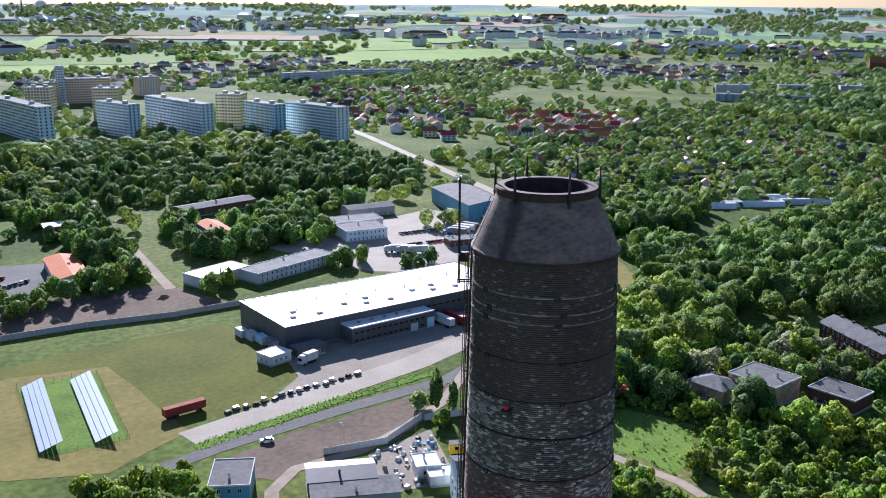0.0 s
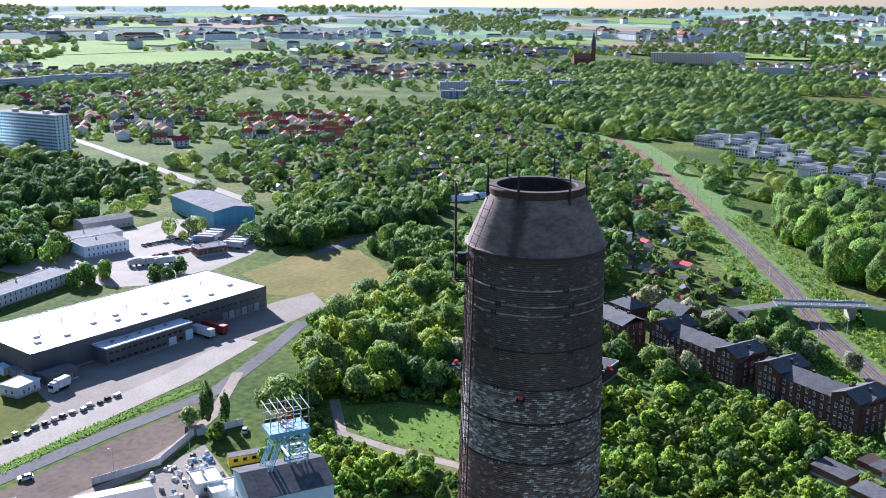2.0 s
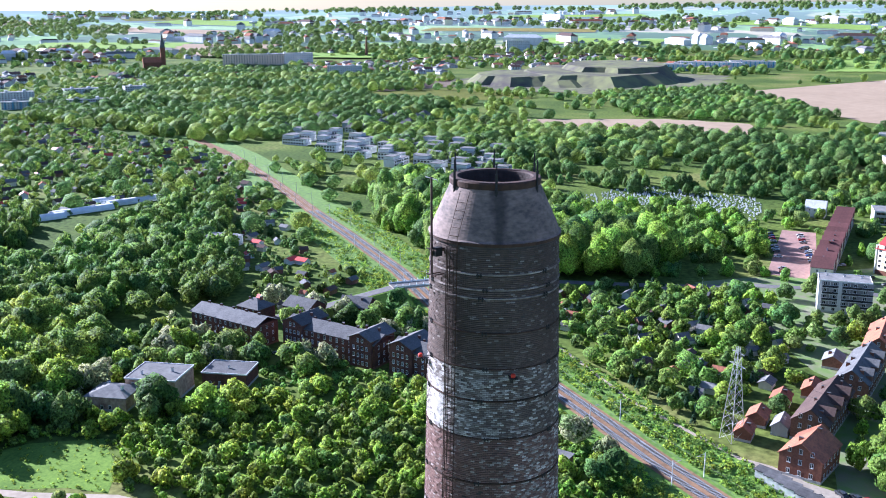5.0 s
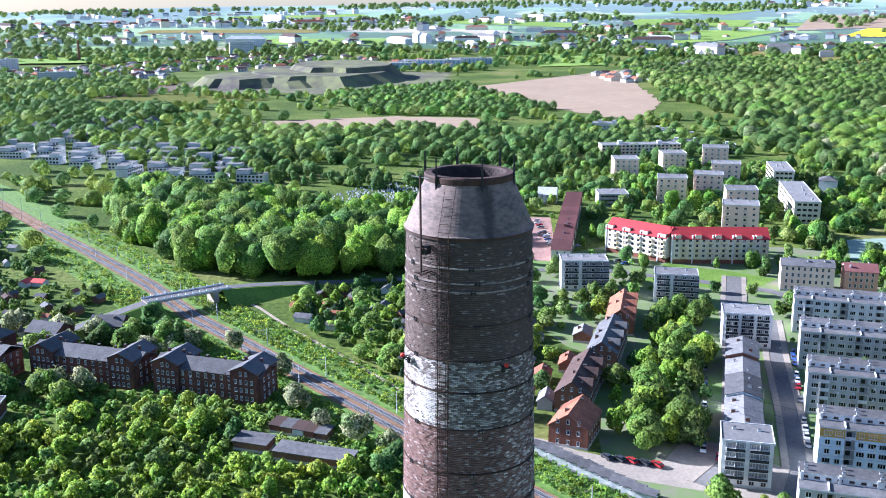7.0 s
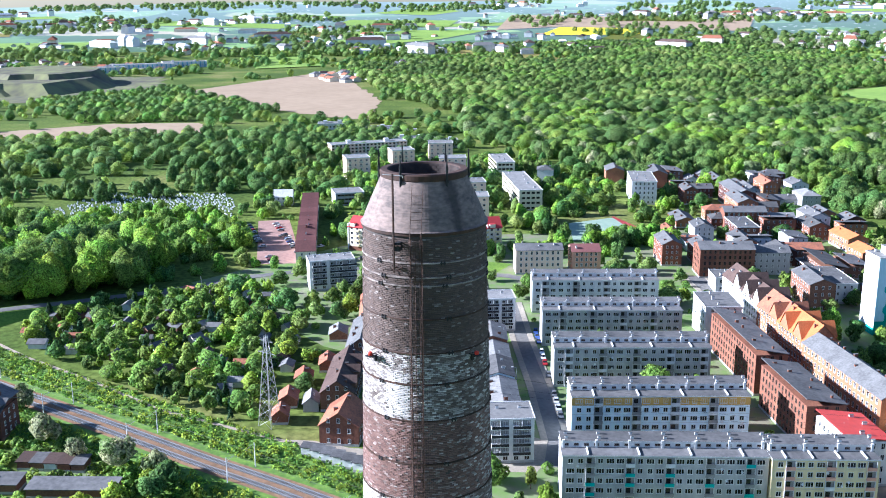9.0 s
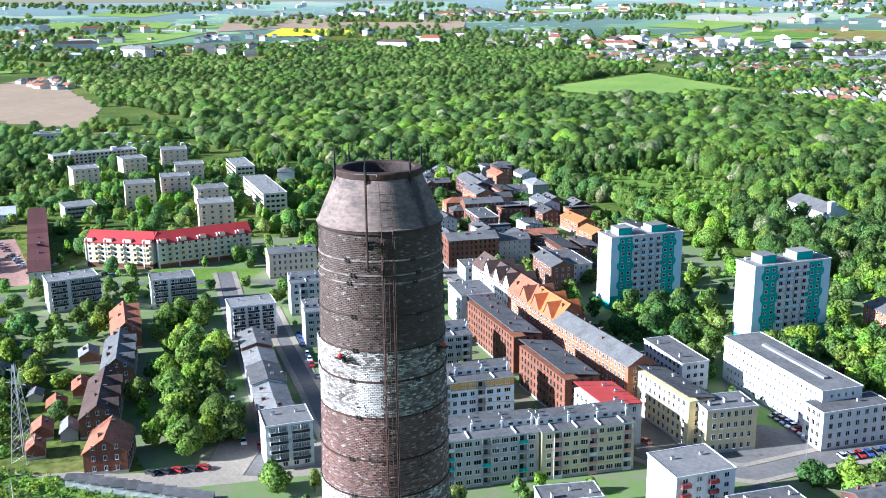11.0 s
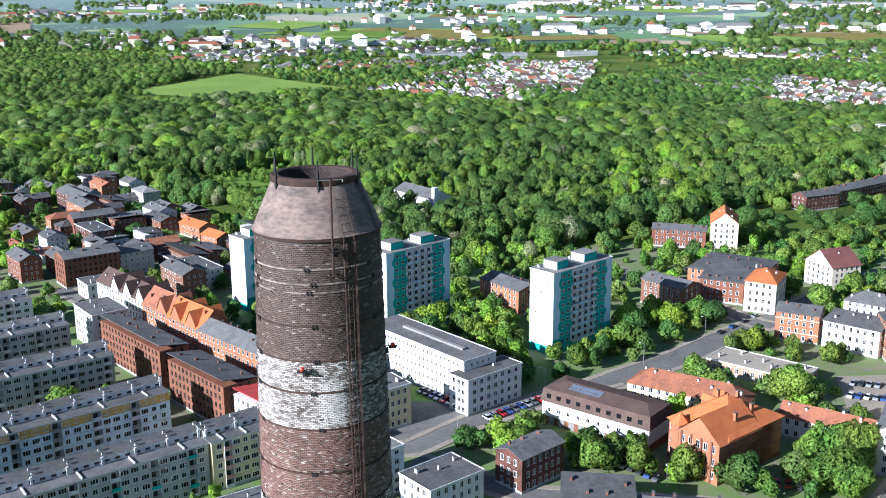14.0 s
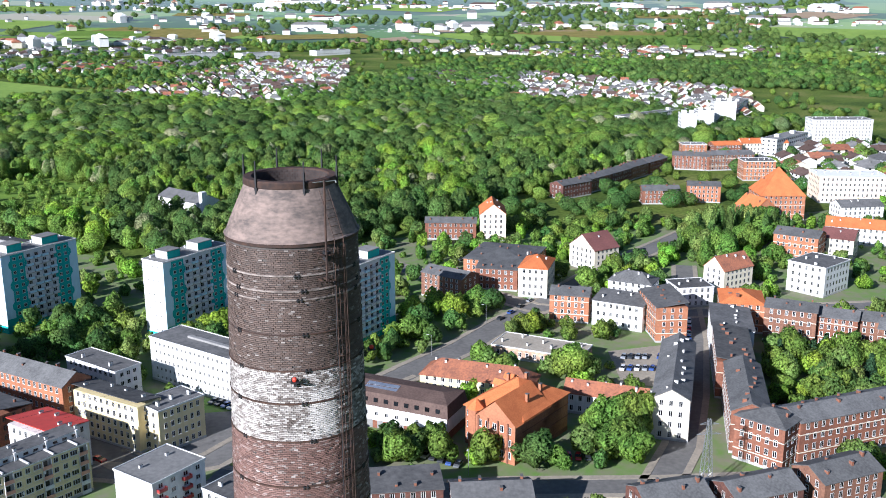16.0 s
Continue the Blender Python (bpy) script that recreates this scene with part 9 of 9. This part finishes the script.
post = Shape().bar((0, 0, 0), (0, 0, 1.6), 0.05, 4).data("post", ["blacksteel"])
for x, y, a in along(FENCE, 3.0):
    part("post", post, None, fence, at=pose(x, y, 0, 0, 0, a))
for z in (0.3, 0.9, 1.5):
    s = Shape()
    for p, q in zip(FENCE, FENCE[1:]):
        s.bar((*p, z), (*q, z), 0.02, 3)
    part("wire", s, "blacksteel", fence)

# ---- power pylons ----
def pylon(x, y, h, w, yaw):
    ob = thing("power_pylon", "grey lattice power pylon", "pylon", x, y, 0, yaw, "power pylons")
    for sx in (-1, 1):
        for sy in (-1, 1):
            part("leg", Shape().bar((sx * w, sy * w, 0), (sx * 0.35, sy * 0.35, h), 0.1, 4), "steel", ob)
    n = 9
    for i in range(n):
        z0, z1 = h * i / n, h * (i + 1) / n
        a, b = w + (0.35 - w) * i / n, w + (0.35 - w) * (i + 1) / n
        s = Shape()
        q = [(-1, -1), (1, -1), (1, 1), (-1, 1)]
        for (p, r), (u, v) in zip(q, q[1:] + q[:1]):
            s.bar((p * a, r * a, z0), (u * b, v * b, z1), 0.05, 3).bar((u * a, v * a, z0), (p * b, r * b, z1), 0.05, 3)
        part("bracing", s, "steel", ob)
    for z, l in ((h * 0.8, 3.4), (h * 0.93, 2.6)):
        part("crossarm", Shape().bar((-l, 0, z), (l, 0, z + 0.2), 0.1, 4).bar((-l, 0, z), (0, 0, z + 0.9), 0.06, 4).bar((l, 0, z + 0.2), (0, 0, z + 0.9), 0.06, 4), "steel", ob)


pylon(248, -52, 30, 2.6, 35)
pylon(-34, -212, 22, 1.6, 20)
for z, l in ((24, 3.2), (24, -3.2), (28, 0)):
    s = Shape()
    for i in range(14):
        f, g = i / 14, (i + 1) / 14
        def wire_at(t):
            return (248 - 120 * t, -52 - 160 * t + l, z - 10 * t - 26 * t * (1 - t) * 0.4)
        s.bar(wire_at(f), wire_at(g), 0.03, 3)
    tagged(part("power_line", s, "blacksteel"), "thin black overhead power line", "wire")

# ---- vehicles ----
PAINTS = [material("car_paint", c, [v * 0.85 for v in c], rough=0.25, grain=0.5, spec=0.6) for c in ((0.75, 0.76, 0.77), (0.04, 0.045, 0.05), (0.3, 0.32, 0.34), (0.4, 0.03, 0.03), (0.05, 0.1, 0.3), (0.55, 0.57, 0.58), (0.12, 0.13, 0.14))]
cars = []
for paint in PAINTS:
    s = Shape()
    prof = [(-2.1, 0.35), (-2.15, 0.8), (-1.9, 0.98), (1.1, 0.98), (1.95, 0.82), (2.12, 0.6), (2.1, 0.35)]
    for side in (-1, 1):
        pts = [(x, side * 0.86, z) for x, z in prof]
        s.face(pts[::side])
    for (x0, z0), (x1, z1) in zip(prof, prof[1:]):
        s.face([(x0, 0.86, z0), (x1, 0.86, z1), (x1, -0.86, z1), (x0, -0.86, z0)])
    s.solid([(-1.45, -0.66, 1.42), (0.2, -0.66, 1.42), (0.2, 0.66, 1.42), (-1.45, 0.66, 1.42)], [(-1.4, -0.6, 1.47), (0.15, -0.6, 1.47), (0.15, 0.6, 1.47), (-1.4, 0.6, 1.47)])
    g = Shape().solid([(-1.85, -0.8, 0.97), (1.05, -0.8, 0.97), (1.05, 0.8, 0.97), (-1.85, 0.8, 0.97)], [(-1.45, -0.66, 1.43), (0.2, -0.66, 1.43), (0.2, 0.66, 1.43), (-1.45, 0.66, 1.43)])
    cars.append((s.data("body", [paint]), g.data("windows", ["glass"])))
wheel_me = Shape().bar((0, -0.1, 0), (0, 0.1, 0), 0.32, 10).data("wheel", ["tyre"])
CARS = random.Random(8)


far_wheels = Shape()
for wx in (-1.35, 1.35):
    for wy in (-0.8, 0.8):
        far_wheels.bar((wx, wy - 0.1, 0.32), (wx, wy + 0.1, 0.32), 0.32, 8)
far_wheels = far_wheels.data("undercarriage", ["tyre"])


def car(x, y, yaw, kind=None, group="parked cars"):
    body, glass = cars[CARS.randrange(len(cars)) if kind is None else kind]
    ob = new("car", body)
    ob.matrix_basis = pose(x, y, 0.12, 0, 0, yaw)
    tagged(ob, "small parked car with dark windows", "car", group)
    part("glazing", glass, None, ob)
    if math.hypot(x, y) > 262:
        part("undercarriage", far_wheels, None, ob)
        return
    for wx in (-1.35, 1.35):
        for wy in (-0.8, 0.8):
            part("wheel", wheel_me, None, ob, at=pose(wx, wy, 0.32))


def car_row(x, y, dx, dy, n, yaw, skip=0.15):
    for i in range(n):
        if CARS.random() > skip:
            car(x + dx * i, y + dy * i, yaw + CARS.uniform(-4, 4))


car_row(212, -70, 2.6, -7.0, 1, 0)
car_row(215.4, -76.3, -1.7, -3.2, 5, 25, 0.0)
car_row(206, -110, 4.2, 1.6, 2, 155)
car_row(216, -106, 5.2, -2.2, 20, 155, 0.2)
car_row(214, -138, 5.4, -2.4, 16, 155, 0.35)
car_row(188, -126, 3.0, -1.2, 4, 60)
car_row(172, -212, -5.2, 2.1, 9, 160, 0.25)
car_row(160, -206, 5.4, -2.2, 14, 160, 0.5)
car_row(92, -232, -1.2, -2.6, 9, 150, 0.1)
car_row(108, -238, 2.6, -1.0, 8, 70, 0.2)
car_row(52, -222, -2.6, 1.0, 8, 80, 0.1)
car_row(100, -205, 5, -2.4, 4, 150, 0.3)
car_row(-10, -300, -2.6, -0.5, 7, 80, 0.15)
car_row(-10, -312, -2.6, -0.5, 6, 80, 0.15)
car_row(58, -412, 4, -6, 8, 60, 0.2)
car_row(44, -338, -3, -9, 5, 250, 0.3)
car_row(-2, -227, 2.7, 0.4, 3, 100, 0.0)
car_row(-33, -300, -0.2, -5.4, 12, 90, 0.35)
car_row(440, -120, 6, -0.6, 16, 80, 0.2)
car_row(442, -104, 6, -0.6, 16, 80, 0.3)
car_row(425, -150, 5.6, 2.0, 14, 110, 0.2)
car_row(105, 428, 2.8, 1.0, 6, 60, 0.1)
car_row(98, 440, 2.8, 1.0, 6, 60, 0.1)
car_row(312, 395, 2.7, -0.6, 14, 80, 0.3)
car_row(300, 372, 2.7, -0.6, 12, 80, 0.3)
car_row(330, 380, 3.2, 0.6, 8, 120, 0.3)
car_row(300, 108, -1.8, -3.8, 3, 60)
car(114, 214, 150, 0), car(187, 178, 20, 0), car(170, 185, 40, 5)


def truck(x, y, yaw, cab, box, length=13.5, label="articulated truck with a long box trailer"):
    ob = thing("truck", label, "truck", x, y, 0.1, yaw, "parked trucks")
    part("trailer", Shape().box(-length / 2, -1.27, 1.1, length / 2 - 2.6, 1.27, 4.0, 0), box, ob)
    s = Shape().box(length / 2 - 2.3, -1.22, 0.6, length / 2, 1.22, 3.2).box(length / 2 - 2.3, -1.1, 3.2, length / 2 - 0.6, 1.1, 3.7)
    part("cab", s, cab, ob)
    part("windscreen", Shape().box(length / 2 - 0.02, -1.05, 1.9, length / 2 + 0.03, 1.05, 2.9, 0, True), "glass", ob)
    part("chassis", Shape().box(-length / 2 + 0.5, -0.5, 0.7, length / 2 - 1, 0.5, 1.1), "blacksteel", ob)
    for wx in (-length / 2 + 1.5, -length / 2 + 2.8, length / 2 - 4.0, length / 2 - 1.1):
        for wy in (-1.1, 1.1):
            part("wheel", wheel_me, None, ob, at=pose(wx, wy, 0.5) @ Matrix.Scale(1.55, 4))


truck(226, 262, 86, "redpaint", "white", 13.5), truck(232, 261, 86, "redpaint", "redpaint", 13.5)
truck(160, 261, 190, "white", "white", 8, "white box lorry at the factory gate")
for i, (x, y) in enumerate(((284, 366), (288, 361.5), (292, 357))):
    truck(x, y, 150, "white", "white", 11, "white lorry parked in the truck yard")
for i in range(9):
    truck(335 + (i % 5) * 5, 352 + (i // 5) * 22 + (i % 5) * 2, 110 if i % 2 else 105, ("white", "redpaint", "metalblue")[i % 3], ("lightpanel", "white", "greydark")[i % 3], 12, "truck with trailer in the yard")
ob = thing("trailer", "red curtain-sided trailer on the storage strip", "trailer", 105, 249, 0.05, -1.6)
part("box", Shape().box(-7, -1.3, 1.0, 7, 1.3, 3.5, 0, mcap=1), ["redpaint", "tileold"], ob)
part("chassis", Shape().box(-6.6, -0.6, 0.55, 6.6, 0.6, 1.0), "blacksteel", ob)
for wx in (-5.2, -4, -2.8, 5):
    for wy in (-1.1, 1.1):
        part("wheel", wheel_me, None, ob, at=pose(wx, wy, 0.5) @ Matrix.Scale(1.5, 4))
k = random.Random(12)
for i in range(16):
    x = 116 + i * 3.4
    ob = thing("scrap_stack", "stack of dark machine parts beside the strip", "stack of parts", x, 240.6 + k.uniform(-0.8, 0.8), 0.05, k.uniform(-20, 20), "machine parts")
    part("pallet", Shape().box(-1.3, -0.7, 0, 1.3, 0.7, 0.3), "bark", ob)
    part("load", Shape().box(-1.1, -0.6, 0.3, k.uniform(0.2, 1.1), 0.6, k.uniform(0.7, 1.6)), k.choice(("greydark", "steel", "rust", "blacksteel")), ob)
# scrap yard heaps
for i in range(120):
    u, v = k.random(), k.random()
    x, y = 126 + 28 * u + 4 * v - 6 * (1 - v), 162 + 24 * v + k.uniform(-1, 1)
    if not inside(x, y, [(132, 187), (156, 188), (140, 159), (123, 166)]) or not is_free(x, y, -1.5):
        continue
    w, d, h = k.uniform(0.25, 0.8), k.uniform(0.25, 0.75), k.uniform(0.4, 1.3)
    part_shape = Shape().solid([(-w, -d, 0), (w, -d, 0), (w, d, 0), (-w, d, 0)], [(-w * 0.8, -d * 0.7, h), (w * 0.9, -d * 0.8, h * 0.9), (w * 0.7, d * 0.8, h), (-w * 0.9, d * 0.7, h * 0.8)])
    ob = part("scrap_item", part_shape, k.choice(("white", "lightpanel", "steel", "greydark", "white", "metalblue", "blacksteel")), at=pose(x, y, 0.06, 0, 0, k.uniform(0, 90)))
    tagged(ob, "discarded household appliance in the scrap yard", "scrap", "scrap yard heap")
# walls and fences
wall = thing("boundary_wall", "grey concrete boundary wall beside the works lane", "wall", kind="structure")
WALL = [(122, 196), (140, 190), (158, 196), (172, 190)]
for x, y, a in along(WALL, 2.5):
    part("panel", Shape().box(0, -0.08, 0, 2.45, 0.08, 2.2), "lightpanel", wall, at=pose(x, y, 0, 0, 0, a))
wall = thing("boundary_wall", "long grey concrete wall behind the factory lawn", "wall", kind="structure")
panel_me = Shape().box(0, -0.08, 0, 3.9, 0.08, 2.4).data("panel", ["greypanel"])
for x, y, a in along([(60, 362), (83, 357), (114, 352), (146, 342), (176, 338)], 4):
    part("panel", panel_me, None, wall, at=pose(x, y, 0, 0, 0, a))
# street lamps
lamp_pole = Shape().bar((0, 0, 0), (0, 0, 8), 0.1, 6, r2=0.06).bar((0, 0, 8), (1.4, 0, 8.4), 0.05, 4).data("pole", ["steel"])
lamp_head = Shape().box(1.1, -0.15, 8.33, 1.9, 0.15, 8.5, 0, True).data("lantern", ["lightpanel"])
for x, y, a in ((118, -200, 90), (98, -222, 60), (84, -262, 30), (60, -300, 20), (46, -340, 20), (20, -390, 30), (150, -199, 70), (175, -208, 70), (240, -136, 65), (280, -152, 65), (-25, -260, 0), (-28, -310, 0), (30, -210, 90), (70, -200, 90), (128, 194, 90), (152, 190, 90), (415, -150, 60), (400, -60, 0), (-60, -235, 60)):
    ob = thing("street_lamp", "tall grey street lamp with one arm", "street lamp", x, y, 0.1, a, "street lamps")
    part("pole", lamp_pole, None, ob), part("lantern", lamp_head, None, ob)
# greenhouses
for x, y, yaw, l, m in ((512, 322, -40, 24, "roofwhite"), (535, 310, -40, 40, "roofwhite"), (560, 318, -40, 40, "roofwhite"), (585, 262, -35, 36, "lightpanel"), (572, 290, -40, 40, "white")):
    ob = thing("greenhouse", "white film greenhouse with a rounded roof", "greenhouse", x, y, 0, yaw, "greenhouses")
    s = Shape()
    for i in range(8):
        a, b = math.pi * i / 8, math.pi * (i + 1) / 8
        s.face([(-l / 2, 4.5 * math.cos(a), 3.4 * math.sin(a)), (-l / 2, 4.5 * math.cos(b), 3.4 * math.sin(b)), (l / 2, 4.5 * math.cos(b), 3.4 * math.sin(b)), (l / 2, 4.5 * math.cos(a), 3.4 * math.sin(a))][::-1])
    for sx in (-l / 2, l / 2):
        s.face([(sx, 4.5 * math.cos(math.pi * i / 8), 3.4 * math.sin(math.pi * i / 8)) for i in range(9)][::1 if sx > 0 else -1])
    part("film", s, m, ob)
    keep_free(x, y, yaw, l, 9)
# cemetery
s = Shape()
k = random.Random(3)
for x, y, h in spread([(680, -50), (610, 20), (560, -10), (530, -100), (600, -120), (640, -125)], 3.6, 300, 0.7, 1.3, chance=0.85, free=False):
    s.box(x - 0.8, y - 0.45, 0, x + 0.8, y + 0.45, 0.35).box(x - 0.1, y - 0.4, 0.35, x + 0.1, y + 0.4, h)
tagged(part("gravestones", s, "lightpanel"), "rows of pale gravestones under trees", "gravestones", kind="stuff")
house("office", "low grey office with window bands", "office", 575, -190, -99.5, 19, 18, 8, "greypanel", "flat", 0, "bitumenpale", ((0, 7, 3),), 1, "frame_brown", wsize=(2.2, 1.2))
house("house", "white house with a pale gable roof", "house", 588, -150, -110, 12, 10, 6, "white", "gable", 4, "lightpanel", ((0, 3, 2), (3, 2, 2)), 1)
# rubble heaps on the earthworks
for i in range(10):
    x, y = 84 + i * 8, 366 + (i * 37) % 22
    s = Shape().solid([(3 * math.cos(a * 0.785) * (1 + 0.2 * math.sin(a * 3 + i)), 2.2 * math.sin(a * 0.785), 0) for a in range(8)], [(1.0 * math.cos(a * 0.785) + 0.3, 0.7 * math.sin(a * 0.785), 1.3 + 0.3 * math.sin(a * 2 + i)) for a in range(8)])
    tagged(part("rubble_heap", s, "dirt", at=pose(x, y, 0.03, 0, 0, i * 40)), "heap of grey rubble and earth", "rubble heap", "rubble heaps")
# mine heap terraces far off
for i, (x, y, r, h) in enumerate(((1690, 60, 170, 10), (1720, -20, 200, 16), (1760, -60, 150, 24), (1640, 110, 110, 14))):
    n = 28
    low = [(x + r * math.cos(a * 6.2832 / n) * (1 + 0.12 * math.sin(a * 1.7 + i)), y + 0.75 * r * math.sin(a * 6.2832 / n), 0) for a in range(n)]
    high = [(x + 0.8 * r * math.cos(a * 6.2832 / n) * (1 + 0.12 * math.sin(a * 1.7 + i)), y + 0.58 * r * math.sin(a * 6.2832 / n), h) for a in range(n)]
    tagged(part("mine_heap", Shape().solid(low, high), "heap"), "flat-topped dark mine waste heap with grassy edges", "waste heap", "mine heaps", "structure")

join_far()
